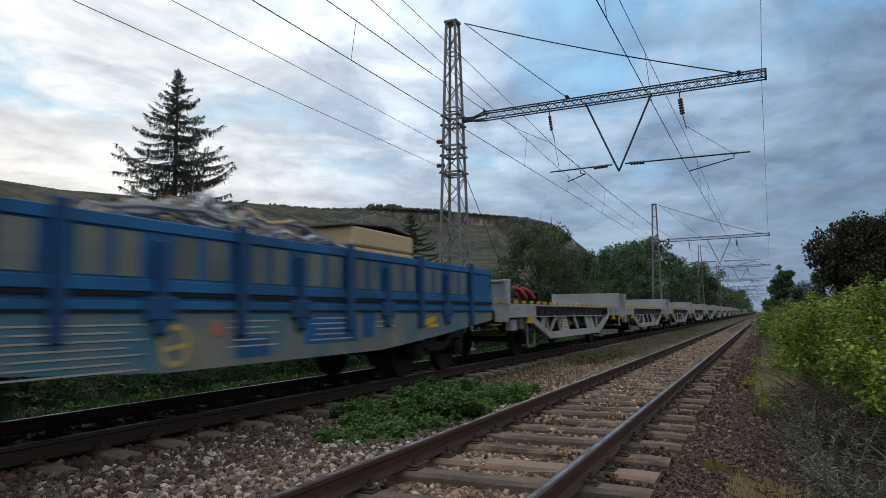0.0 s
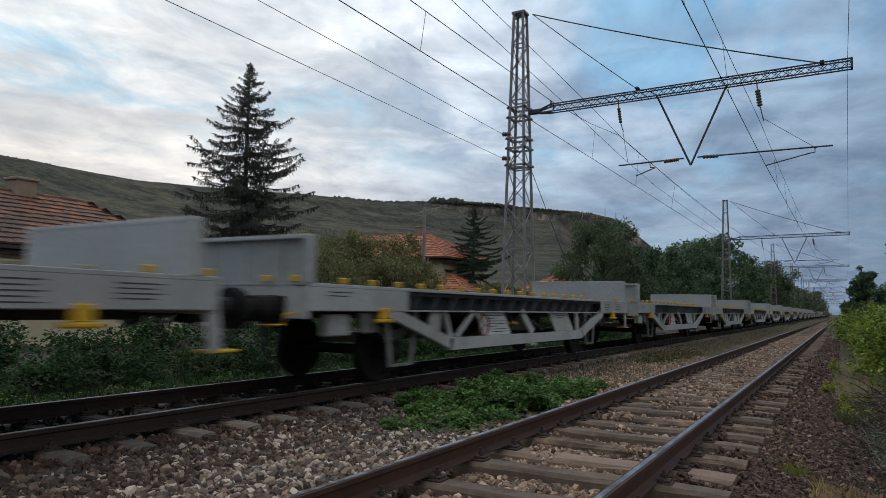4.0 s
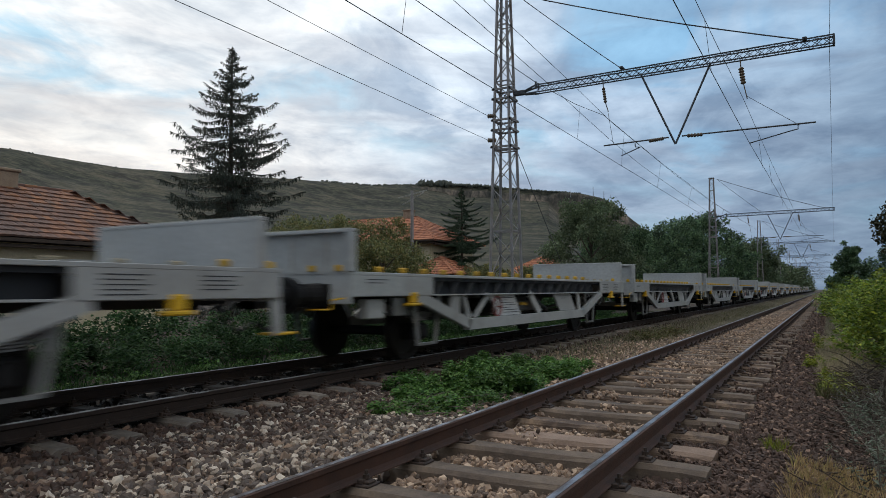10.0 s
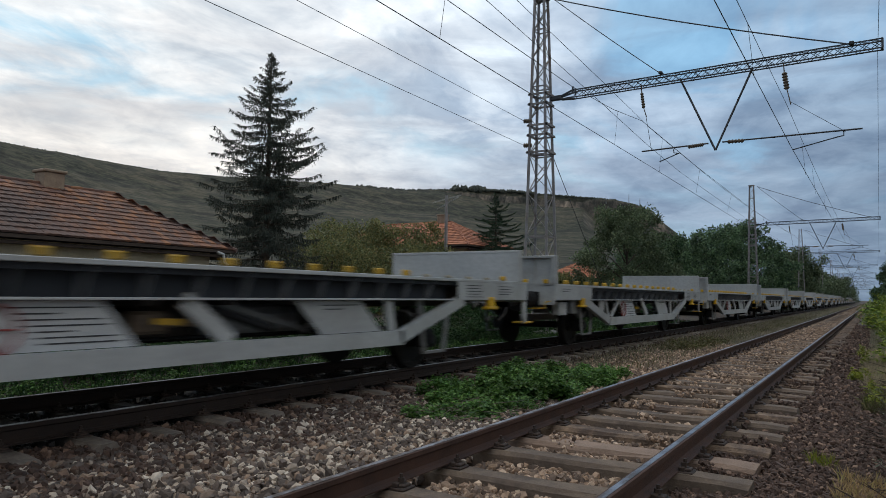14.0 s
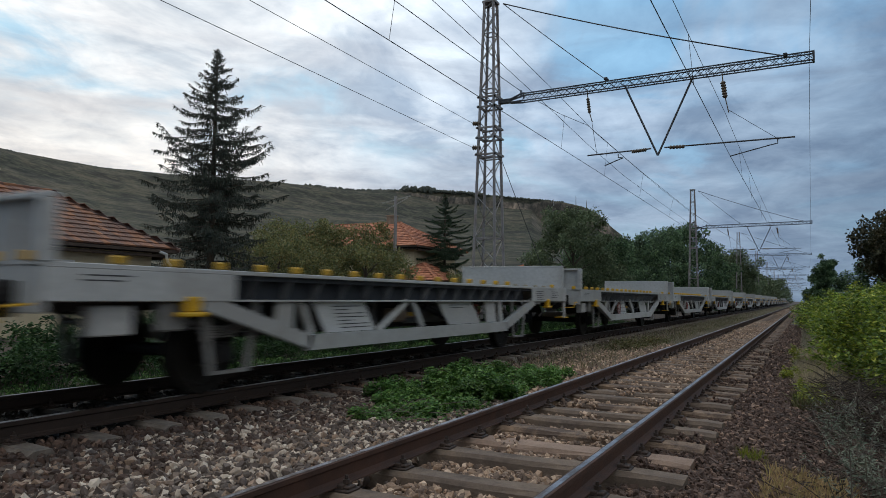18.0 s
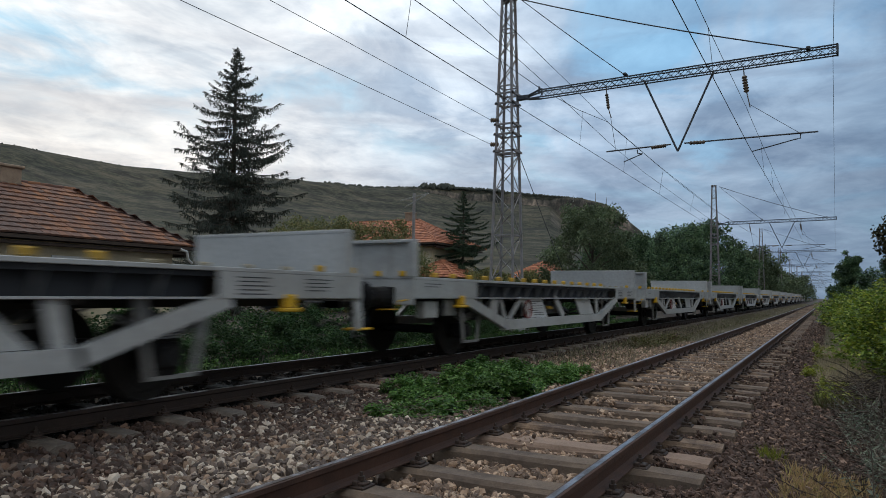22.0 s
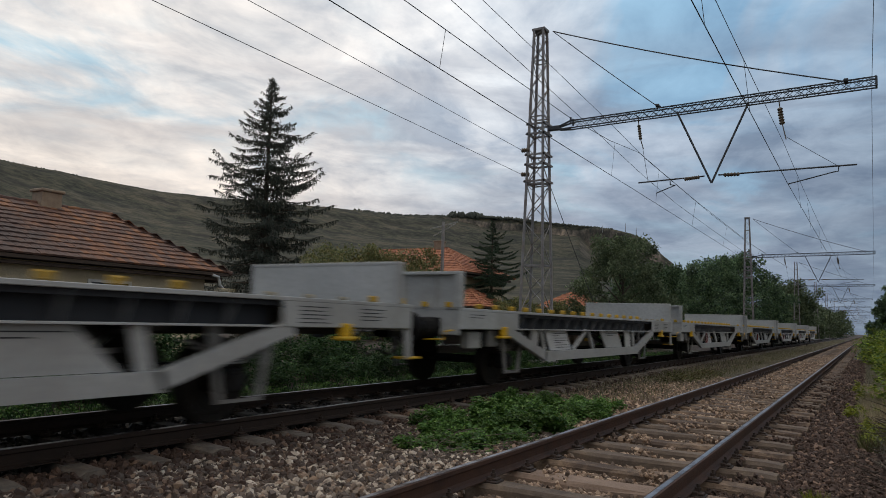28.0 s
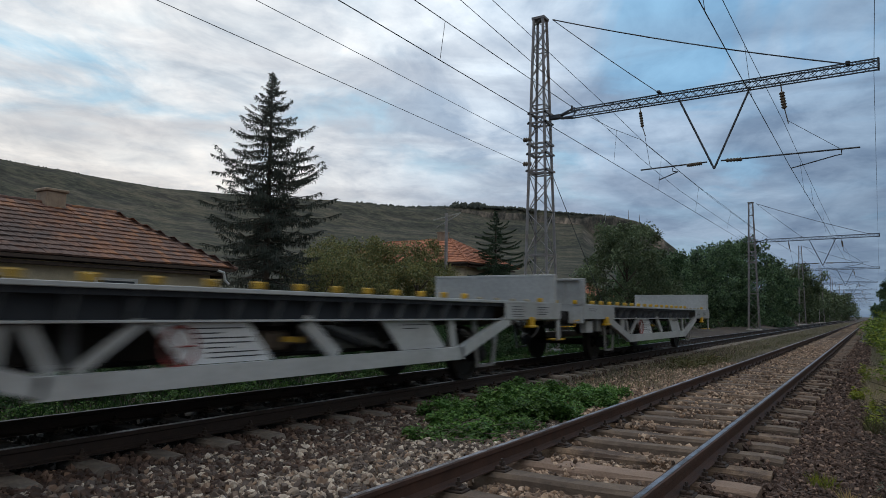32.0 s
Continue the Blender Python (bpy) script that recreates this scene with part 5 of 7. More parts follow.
    for k in range(130):
        y, x = r.uniform(-9.0, -4.9), r.uniform(-1.2, 1.1)
        env = 0.44 * math.exp(-((y + 7.8) / 1.5) ** 2) + 0.24
        n = 6
        ln = r.uniform(0.8, 1.8)
        ph = r.uniform(0, 6)
        pts = [(x + 0.1 * math.sin(i + ph), y + ln * (i / (n - 1) - 0.5), 1.98 + env * r.uniform(0.55, 1.0) * math.sin(math.pi * (0.2 + 0.6 * i / (n - 1)))) for i in range(n)]
        part("scrap_strip", Mesh().tube(pts, r.uniform(0.014, 0.04), 5), (M_SACK, M_SACK, M_PALE, M_BEIGE, M_SACK)[k % 5], heap)
    for k in range(6):
        y = -5.4 + 0.22 * k
        part("white_sheet", Mesh().tube([(0.7, y - 0.4, 2.02), (0.6, y, 2.16 - 0.03 * k), (0.7, y + 0.4, 2.02)], [0.05, 0.10, 0.05], 6), M_PALE, heap)
    return w, boxes, heap


FIRST_WAGON = build_flat_wagon()
SECOND_KIND = build_flat_wagon(True)
WAGONS = [FIRST_WAGON]
for _k in range(1, 38):
    WAGONS.append(SECOND_KIND if _k == 6 else copy_thing(SECOND_KIND if _k in (9, 13, 18, 20, 32) else FIRST_WAGON, pose(NEAR_X, 0, 0)))
BLUE_WAGON, FOAM_BLOCKS, SCRAP_HEAP = build_blue_wagon()

# a dark machine frame and bent red bars lie on the first wagon's deck
_r4 = random.Random(21)
MACHINE = empty("machine", "dark machine with bent red bars lying on the wagon deck", "machine")
mc = Mesh().box((-0.75, 1.75, 1.36), (0.55, 3.5, 1.56), 0.03).box((-0.6, 1.95, 1.56), (0.4, 3.4, 1.90), 0.06)
part("machine_body", mc, M_BLACK, MACHINE, "dark machine lying on the deck")
cab = Mesh()
n, pr = 5, [(2.15, 1.88), (2.35, 2.00), (2.9, 2.09), (3.38, 2.08), (3.38, 1.88)]
for x in (-0.5, 0.25):
    cab.add([(x, y, z) for y, z in pr] + [(x + 0.06, y, z) for y, z in pr], [tuple(range(n)), tuple(range(n, 2 * n))[::-1]] + [(k, (k + 1) % n, n + (k + 1) % n, n + k) for k in range(n)])
for y, z in pr[1:4]:
    cab.box((-0.5, y - 0.04, z - 0.05), (0.31, y + 0.04, z))
part("machine_hood", cab, M_BLACK, MACHINE, "dark bent frame over the machine")
for x in (-0.55, 0.15):
    part("machine_beam", Mesh().beam((x, 3.4, 1.84), (x, 6.35, 1.83), 0.08, 0.09), M_CLIP, MACHINE)
for i in range(5):
    y = 3.7 + 0.62 * i
    part("slat", Mesh().box((-0.62, y, 1.36), (0.24, y + 0.10, 1.80), 0.01), M_BLACK, MACHINE)
for y in (3.85, 4.1, 4.9, 5.15, 5.3):
    x = _r4.uniform(-0.1, 0.2)
    part("red_bar", Mesh().tube([(x, y, 1.92), (x + 0.12, y + 0.16, 1.86), (x + 0.2, y + 0.36, 1.72), (x + 0.22, y + 0.5, 1.62)], 0.05, 7), M_REDP, MACHINE, "bent red bar")


# ---- overhead line ----
def lattice_mast(x, y, top=11.62, base=-0.4, wb=0.92, wt=0.34, detail=True):
    th = empty("lattice_mast", "grey steel lattice mast carrying the overhead line", "railway mast", "overhead line masts", at=(x, y, 0))
    hw = lambda z: (wb + (wt - wb) * (z - base) / (top - base)) / 2
    for sx in (-1, 1):
        for sy in (-1, 1):
            lg = Mesh().beam((sx * hw(base), sy * hw(base), base), (sx * hw(top), sy * hw(top), top), 0.075, 0.075, (0, 1, 0))
            part("leg", lg, M_GALV, th)
    z, k = base + 0.2, 0
    lv = []
    while z < top - 0.25:
        lv.append(z)
        z += 2 * hw(z) * 0.85 + 0.12
    lv.append(top - 0.04)
    for f, (ax, sg) in enumerate((("x", 1), ("x", -1), ("y", 1), ("y", -1))):
        br = Mesh()
        for i in range(len(lv) - 1):
            a, b = hw(lv[i]), hw(lv[i + 1])
            sd = 1 if (i + f) % 2 else -1
            if ax == "x":
                br.beam((sg * a, -sd * a, lv[i]), (sg * b, sd * b, lv[i + 1]), 0.015, 0.042)
                if i % 4 == 0:
                    br.beam((sg * a, -a, lv[i]), (sg * a, a, lv[i]), 0.018, 0.05)
            else:
                br.beam((-sd * a, sg * a, lv[i]), (sd * b, sg * b, lv[i + 1]), 0.018, 0.05, (0, 1, 0.01))
                if i % 4 == 0:
                    br.beam((-a, sg * a, lv[i]), (a, sg * a, lv[i]), 0.018, 0.05)
        tagged(part("bracing", br, M_GALV, th), kind="stuff")
    part("footing", Mesh().box((-0.62, -0.62, base - 0.5), (0.62, 0.62, base + 0.35), 0.04), M_CONC, th)
    if detail:
        for z in (7.8, 8.15, 7.05, 6.7, 6.1):
            bk = Mesh()
            h = hw(z) + 0.05
            bk.box((-h - 0.06, -h, z - 0.04), (h + 0.06, -h + 0.06, z + 0.02)).box((-h - 0.06, h - 0.06, z - 0.04), (h + 0.06, h, z + 0.02))
            bk.box((h - 0.03, -h, z - 0.04), (h + 0.03, h, z + 0.04)).box((-h - 0.03, -h, z - 0.04), (-h + 0.03, h, z + 0.04))
            part("bracket", bk, M_GALV, th)
        part("top_cap", Mesh().box((-0.24, -0.22, top - 0.05), (0.24, 0.22, top + 0.03)), M_GALV, th)
    return th


def insulator(b, p, q, r=0.07, n=5):
    """Ribbed insulator body between two points."""
    p, q = Vector(p), Vector(q)
    pts, rs = [], []
    for i in range(n * 2 + 1):
        pts.append(p.lerp(q, i / (n * 2)))
        rs.append(r if i % 2 else r * 0.62)
    b.tube(pts, rs, 10)


def boom(y, x0, x1, z=8.12, mast_top=11.6, full=True):
    th = empty("overhead_boom", "dark lattice boom with hangers over both tracks", "overhead boom", "overhead line booms", at=(0, y, 0))
    h, d = 0.125, 0.12
    zr = z - 0.12                         # the boom rises a little towards its tip
    n = 30
    for k, (sy, sz) in enumerate(((-1, -1), (-1, 1), (1, -1), (1, 1))):
        ch = Mesh().beam((x0 + 0.75, sy * d, zr + sz * h), (x1, sy * d, z + sz * h), 0.034, 0.034)
        ch.beam((x0 + 0.75, sy * d, zr + sz * h), (x0 + 0.3, sy * 0.05, zr + sz * 0.05 - 0.06), 0.05, 0.05)
        part("chord", ch, M_IRON, th)
    ls = Mesh()
    for i in range(n):
        a, b = x0 + 0.75 + (x1 - x0 - 0.75) * i / n, x0 + 0.75 + (x1 - x0 - 0.75) * (i + 1) / n
        za, zb = zr + 0.12 * i / n, zr + 0.12 * (i + 1) / n
        e = h * (1 if i % 2 else -1)
        for sy in (-1, 1):
            ls.beam((a, sy * d, za - e), (b, sy * d, zb + e), 0.010, 0.015)
            if full:
                ls.beam((a, sy * d, za + e), (b, sy * d, zb - e), 0.010, 0.015)
        ls.beam((a, -d, za + h), (b, d, zb + h), 0.02, 0.012)
    for sx in (x0 + 0.75, x1 - 0.02):
        ls.beam((sx, -d, z - h), (sx, -d, z + h), 0.05, 0.05, (0, 1, 0))
        ls.beam((sx, d, z - h), (sx, d, z + h), 0.05, 0.05, (0, 1, 0))
    ls.box((x1 - 0.05, -d, z - h - 0.03), (x1, d, z + h + 0.03))
    tagged(part("lacing", ls, M_IRON, th), kind="stuff")
    part("root_joint", Mesh().box((x0 - 0.1, -0.08, z - 0.24), (x0 + 0.33, 0.08, z - 0.08), 0.02), M_IRON, th)
    for xt in ((x0 + 0.38 * (x1 - x0)), x1 - 0.75):
        pts = []
        for i in range(9):
            u = i / 8
            pts.append((x0 + (xt - x0) * u, 0, mast_top - 0.1 + (z + h - mast_top + 0.1) * u - 0.45 * u * (1 - u) * (1 if xt > -1 else 0.3)))
        part("tie_rod", Mesh().tube(pts, 0.022 if xt > -1 else 0.014, 5), M_IRON, th)
        part("tie_clamp", Mesh().box((xt - 0.06, -0.15, z + h - 0.02), (xt + 0.06, 0.15, z + h + 0.06), 0.02), M_IRON, th)
    # V hanger and registration arms
    vx, vz = (x0 + x1) / 2 + 0.45, 5.62
    hg = Mesh().tube([(vx - 1.02, 0, z - h), (vx, 0, vz)], 0.032, 7).tube([(vx + 1.08, 0, z - h), (vx, 0, vz)], 0.032, 7)
    part("v_hanger", hg, M_IRON, th)
    for s, xe, ze in ((1, 1.96, 5.84), (-1, -4.11, 5.80)):
        x2 = vx + s * 0.18
        arm = Mesh().tube([(vx + s * 0.2, 0, 5.85), (xe, 0, ze)], 0.024, 6)
        ao = part("registration_arm", arm, M_IRON, th)
        ins = Mesh()
        insulator(ins, (vx + s * 0.35, 0, 5.84 if s > 0 else 5.83), (vx + s * 0.8, 0, 5.83 if s > 0 else 5.80), 0.065, 5 if s > 0 else 8)
        part("insulator", ins, M_PORC, ao)
        cx = 0.2 if s > 0 else -4.2
        xs = xe - s * (0.45 if s > 0 else 1.0)
        sd = Mesh().tube([(xs, 0, ze - 0.02), (xs, 0.02, ze - 0.14), (xs - s * 0.15, 0.03, ze - 0.16), (cx if s > 0 else -3.61, 0.25, 5.47)], 0.018, 5)
        part("steady_arm", sd, M_IRON, ao)
    for xh, zb in ((0.05, 6.75), (-4.1, 6.9)):
        ins = Mesh().tube([(xh - 0.02, 0, z - h), (xh, 0, z - h - 0.28)], 0.018, 5)
        insulator(ins, (xh, 0, z - h - 0.28), (xh + 0.06, 0, z - h - 0.78), 0.085 if xh > -2 else 0.06, 6)
        ins.tube([(xh + 0.06, 0, z - h - 0.78), (xh + 0.15, 0, zb)], 0.016, 5)
        part("insulator", ins, M_PORC, th)
        part("stay_wire", Mesh().tube([(xh + 0.12, 0, zb + 0.1), (xh + 1.5 if xh > -2 else xh + 0.3, 0, 5.8)], 0.007, 4), M_WIRE, th)
    return th


MAST_Y = [-24.0, 22.0, 69.0, 115.0, 161.0, 207.0, 253.0, 299.0, 345.0]
for k, y in enumerate(MAST_Y):
    dx = 0.9 * max(y - 22, 0) / 93 if y < 116 else 0.9
    lattice_mast(-7.62 + dx, y, detail=k in (1, 2))
    boom(y, -7.15 + dx, 2.5 + dx * 0.8, full=k in (1, 2, 3))


def overhead_wire(name, label, x, z, r=0.008, sag=0.0, y0=-12.0, ends=None, zigzag=0.0):
    """A wire along the tracks, hanging a little between the masts."""
    pts = []
    ys = MAST_Y if ends is None else [-24.0, ends]
    for a, b in zip(ys[:-1], ys[1:]):
        for i in range(8):
            u = i / 8
            y = a + (b - a) * u
            dx = (0.9 * max(y - 22, 0) / 93 if y < 116 else 0.9) * 0.8
            dx += zigzag * (max(y - 22, 0) / 47 if y < 69 else 2 - min(y, 116) / 69)
            pts.append((x + dx, y, z - sag * 4 * u * (1 - u)))
    pts.append((x + (0.72 if ends is None else 0.0), ys[-1], z))
    return tagged(part(name, Mesh().tube(pts, r * 1.35, 5), M_WIRE), label, "wire", "overhead wires")


WIRES = [("contact_wire", "copper contact wire over the near track", 0.20, 5.48, 0.0062, 0.0),
         ("messenger_wire", "messenger wire over the near track", 0.10, 6.75, 0.0050, 0.35),
         ("contact_wire", "copper contact wire over the train's track", -4.2, 5.55, 0.0062, 0.0, -12.0, None, -0.5),
         ("feeder_wire", "feeder wire strung along the masts", -8.12, 6.36, 0.0056, -0.06, -12.0, 21.7),
         ("feeder_wire", "feeder wire strung along the masts", -8.12, 7.22, 0.0056, -0.10, -12.0, 21.7),
         ("earth_wire", "earth wire along the boom tips", 2.36, 7.9, 0.0050, 0.1)]
# the messenger over the train's track hangs low and is overlapped by the next section, which climbs past the mast
LOW_MESSENGER = ((-24, 6.60), (-8, 6.30), (5, 6.22), (12, 6.25), (16, 6.29), (19, 6.47), (22, 6.80), (30, 6.62), (45, 6.50), (60, 6.70), (69, 6.90), (92, 6.55), (115, 6.90), (161, 6.9), (345, 6.9))
HIGH_MESSENGER = ((-24, 8.70), (0, 7.82), (12.7, 7.29), (18.3, 7.03), (23, 6.76), (34, 6.52), (44, 6.46), (56, 6.6), (69, 6.85))
CROSS_WIRE = ((-24, 8.30), (5, 7.12), (11.4, 6.78), (17, 6.48), (22.5, 6.14), (27, 5.93), (34, 5.82), (50, 5.65), (69, 5.56))


def hung_wire(name, label, x, line, r):
    pts = []
    for y in np.unique(np.concatenate([np.linspace(line[0][0], line[-1][0], 80), [p[0] for p in line]])):
        dx = (0.9 * max(y - 22, 0) / 93 if y < 116 else 0.9) * 0.8
        pts.append((x + dx, y, float(np.interp(y, [p[0] for p in line], [p[1] for p in line]))))
    return tagged(part(name, Mesh().tube(pts, r, 5), M_WIRE), label, "wire", "overhead wires")


hung_wire("messenger_wire", "messenger wire over the train's track", -4.1, LOW_MESSENGER, 0.0080)
hung_wire("messenger_wire", "second messenger wire climbing past the mast", -4.1, HIGH_MESSENGER, 0.0068)
hung_wire("cross_wire", "second contact wire rising out of the overlap", -4.1, CROSS_WIRE, 0.0068)
for wdef in WIRES:
    overhead_wire(*wdef)

for y in (14.5, 10.0, 27, 32, 40, 50):
    u = ((y - 22) % 47) / 47 if y > 22 else ((y + 24) % 46) / 46
    tagged(part("dropper", Mesh().tube([(0.10, y, 6.75 - 0.35 * 4 * u * (1 - u)), (0.20, y, 5.48)], 0.005, 4), M_WIRE), "thin dropper between contact and messenger wire", "wire", "droppers")
for y in (2.0, 9.9, 19.5, 24.5, 30.5, 38.0, 50.0):
    zt = float(np.interp(y, [p[0] for p in LOW_MESSENGER], [p[1] for p in LOW_MESSENGER]))
    tagged(part("dropper", Mesh().tube([(-4.1 + 0.008 * max(y - 22, 0), y, zt), (-4.2, y, 5.55)], 0.005, 4), M_WIRE), "thin dropper between contact and messenger wire", "wire", "droppers")
for z in (6.36, 7.22):
    b = Mesh()
    insulator(b, (-7.85, 21.75, z - 0.02), (-8.14, 21.7, z), 0.09, 4)
    tagged(part("line_insulator", b, M_PORC), "brown insulator on the mast's side", "insulator")
gw = Mesh().tube([(-7.3, 22.3, 6.0), (-5.9, 25.5, -0.2)], 0.012, 5)
tagged(part("guy_wire", gw, M_WIRE), "thin guy wire anchoring the lattice mast", "wire")

# ---- houses ----
M_TILE = mat("weathered red roof tile", (0.091, 0.050, 0.040), (0.242, 0.105, 0.051), 0.5, 0.85, bump=0.3, c3=(0.076, 0.053, 0.049), fine=7, cover=(0.46, 0.62),
             island=[(0.13, 0.070, 0.053), (0.235, 0.105, 0.056), (0.18, 0.085, 0.055), (0.115, 0.068, 0.056), (0.27, 0.118, 0.056), (0.15, 0.078, 0.058), (0.20, 0.092, 0.056), (0.14, 0.076, 0.060)])
M_TILE2 = mat("orange roof tile", (0.25, 0.092, 0.050), (0.38, 0.15, 0.080), 2.0, 0.85, bump=0.2, fine=30,
              island=[(0.28, 0.10, 0.055), (0.40, 0.16, 0.085), (0.33, 0.125, 0.066), (0.22, 0.088, 0.054), (0.44, 0.185, 0.105)])
M_PLASTER = mat("cream plaster", (0.546, 0.468, 0.325), (0.650, 0.572, 0.416), 1.5, 0.9, bump=0.1, c3=(0.442, 0.377, 0.260), fine=25)
M_FASCIA = mat("dark roof slab and eave strip", (0.04, 0.03, 0.025), (0.07, 0.05, 0.04), 3.0, 0.85, fine=30)
M_BRICK = mat("sooty chimney brick", (0.23, 0.165, 0.12), (0.34, 0.26, 0.19), 5.0, 0.9, bump=0.3, fine=30)
M_PIPE = mat("white drain pipe", (0.55, 0.56, 0.56), (0.65, 0.66, 0.66), 4.0, 0.5, fine=30)
M_GLASS = mat("dark window glass", (0.02, 0.025, 0.03), (0.03, 0.035, 0.04), 2.0, 0.1, bump=0.0, fine=20)


def hip_house(x_eave, x_back, y0, y1, z_eave, z_ridge, hip, tile_mat, name="house", label="", pieces=300, chimney=None, wall_to=-0.4, over=0.55, course=0.32, at=(0, 0, 0), yaw=0.0):
    """Hip-roofed house, its long eave along the tracks at x_eave; roof covered with courses of tiles."""
    th = empty(name, label, "house", at=at)
    th.rotation_euler = (0, 0, radians(yaw))
    xr = (x_eave + x_back) / 2
    b = Mesh().box((x_back + over, y0 + over, wall_to), (x_eave - over, y1 - over, z_eave - 0.12))
    part("wall", b, M_PLASTER, th, "cream plastered wall")
    A, B, C, D = (x_eave, y0, z_eave), (x_eave, y1, z_eave), (x_back, y1, z_eave), (x_back, y0, z_eave)
    R0, R1 = (xr, y0 + hip, z_ridge), (xr, y1 - hip, z_ridge)
    rf = Mesh()
    dz = Vector((0, 0, -0.08))
    up = [Vector(p) + Vector((0, 0, -0.03)) for p in (A, B, C, D, R0, R1)]
    lo = [p + dz for p in up]
    rf.add(up + lo, [(0, 1, 5, 4), (1, 2, 5), (2, 3, 4, 5), (3, 0, 4), (6, 10, 11, 7), (7, 11, 8), (8, 11, 10, 9), (9, 10, 6), (0, 6, 7, 1), (1, 7, 8, 2), (2, 8, 9, 3), (3, 9, 6, 0)])
    ro = part("roof", rf, M_FASCIA, th, "tiled hip roof")
    # Dark strips below two eaves stand in for the gap of shade there.
    eb = Mesh().box((x_eave - 0.30, y0 + 0.2, z_eave - 0.26), (x_eave - 0.12, y1 - 0.2, z_eave - 0.17), 0.01).box((x_back + 0.2, y1 - 0.32, z_eave - 0.33), (x_eave - 0.3, y1 - 0.14, z_eave - 0.2), 0.01)
    part("eave_board", eb, M_FASCIA, ro, "dark strip for the shade under the eave")
    # tile courses on the faces that are seen
    sl = math.hypot(x_eave - xr, z_ridge - z_eave)
    rows = int(sl / course)
    tile_w = 0.22
    tl = Mesh()
    tl.add([(0, 0, 0.0), (0, tile_w * 0.97, 0.0), (-course * 1.12, tile_w * 0.97, 0.0), (-course * 1.12, 0, 0.0), (0, 0, 0.046), (0, tile_w * 0.5, 0.060), (0, tile_w * 0.97, 0.046), (-course * 1.12, 0, 0.012), (-course * 1.12, tile_w * 0.5, 0.02), (-course * 1.12, tile_w * 0.97, 0.012)],
           [(0, 4, 5, 6, 1), (4, 7, 8, 5), (5, 8, 9, 6), (3, 2, 9, 8, 7), (0, 3, 7, 4), (1, 6, 9, 2)])
    tdata = tl.data("roof_tile", tile_mat)
    tv = np.array(tl.v)
    pitch = math.atan2(z_ridge - z_eave, x_eave - xr)
    rng = random.Random(7)
    singles, rest_v, rest_f, count = 0, [], [], 0
    todo = []
    for i in range(rows):
        u = i * course / sl
        ya, yb = y0 + hip * u, y1 - hip * u
        k = 0
        while ya + (k + 1) * tile_w < yb:
            todo.append((x_eave + (xr - x_eave) * u, ya + k * tile_w, z_eave + (z_ridge - z_eave) * u, pitch, 0.0))
            k += 1
    # far-end hip face, courses across it
    sl2 = math.hypot(hip, z_ridge - z_eave)
    pitch2 = math.atan2(z_ridge - z_eave, hip)
    for i in range(int(sl2 / course)):
        u = i * course / sl2
        xa, xb = x_eave + (xr - x_eave) * u, x_back + (xr - x_back) * u
        k = 0
        while xa - (k + 1) * tile_w > xb:
            todo.append((xa - k * tile_w, y1 - hip * u, z_eave + (z_ridge - z_eave) * u, pitch2, 90.0))
            todo.append((xa - (k + 1) * tile_w, y0 + hip * u, z_eave + (z_ridge - z_eave) * u, pitch2, -90.0))
            k += 1
    todo.sort(key=lambda q: (q[4], q[2] * 0.2 + abs(q[1] - (y1 - hip * 1.2)) * 0.15))
    rest = Mesh()
    for n, (x, y, z, pt, yaw) in enumerate(todo):
        m = pose(x, y, z + rng.uniform(0, 0.012), 0, 0, yaw) @ Matrix.Rotation(pt + rng.uniform(-0.02, 0.02), 4, "Y")
        if n < pieces:
            o = part("roof_tile", tdata, None, ro)
            o.matrix_local = m
        else:
            rest.add([m @ Vector(p) for p in tl.v], tl.f)
    if rest.v:
        me = bpy.data.meshes.new("roof_tiles")
        me.from_pydata(rest.v, [], rest.f)
        me.materials.append(tile_mat)
        tagged(part("roof_tiles", me, None, ro), kind="stuff")
    # ridge caps
    for p, q in ((R0, R1), (R1, B), (R0, A), (R1, C), (R0, D)):
        p, q = Vector(p), Vector(q)
        n = max(int((q - p).length / 0.38), 1)
        for i in range(n):
            a, c = p.lerp(q, i / n), p.lerp(q, (i + 1) / n + 0.02)
            part("ridge_cap", Mesh().tube([a + Vector((0, 0, 0.0)), c + Vector((0, 0, 0.015))], [0.065, 0.075], 7), tile_mat, ro)
    if chimney:
        cy, cw, ch = chimney
        part("chimney", Mesh().box((xr - 0.3, cy - cw / 2, z_ridge - 0.4), (xr + 0.3, cy + cw / 2, z_ridge + ch), 0.02).box((xr - 0.36, cy - cw / 2 - 0.06, z_ridge + ch), (xr + 0.36, cy + cw / 2 + 0.06, z_ridge + ch + 0.09), 0.02), M_BRICK, th, "brick chimney")
    return th


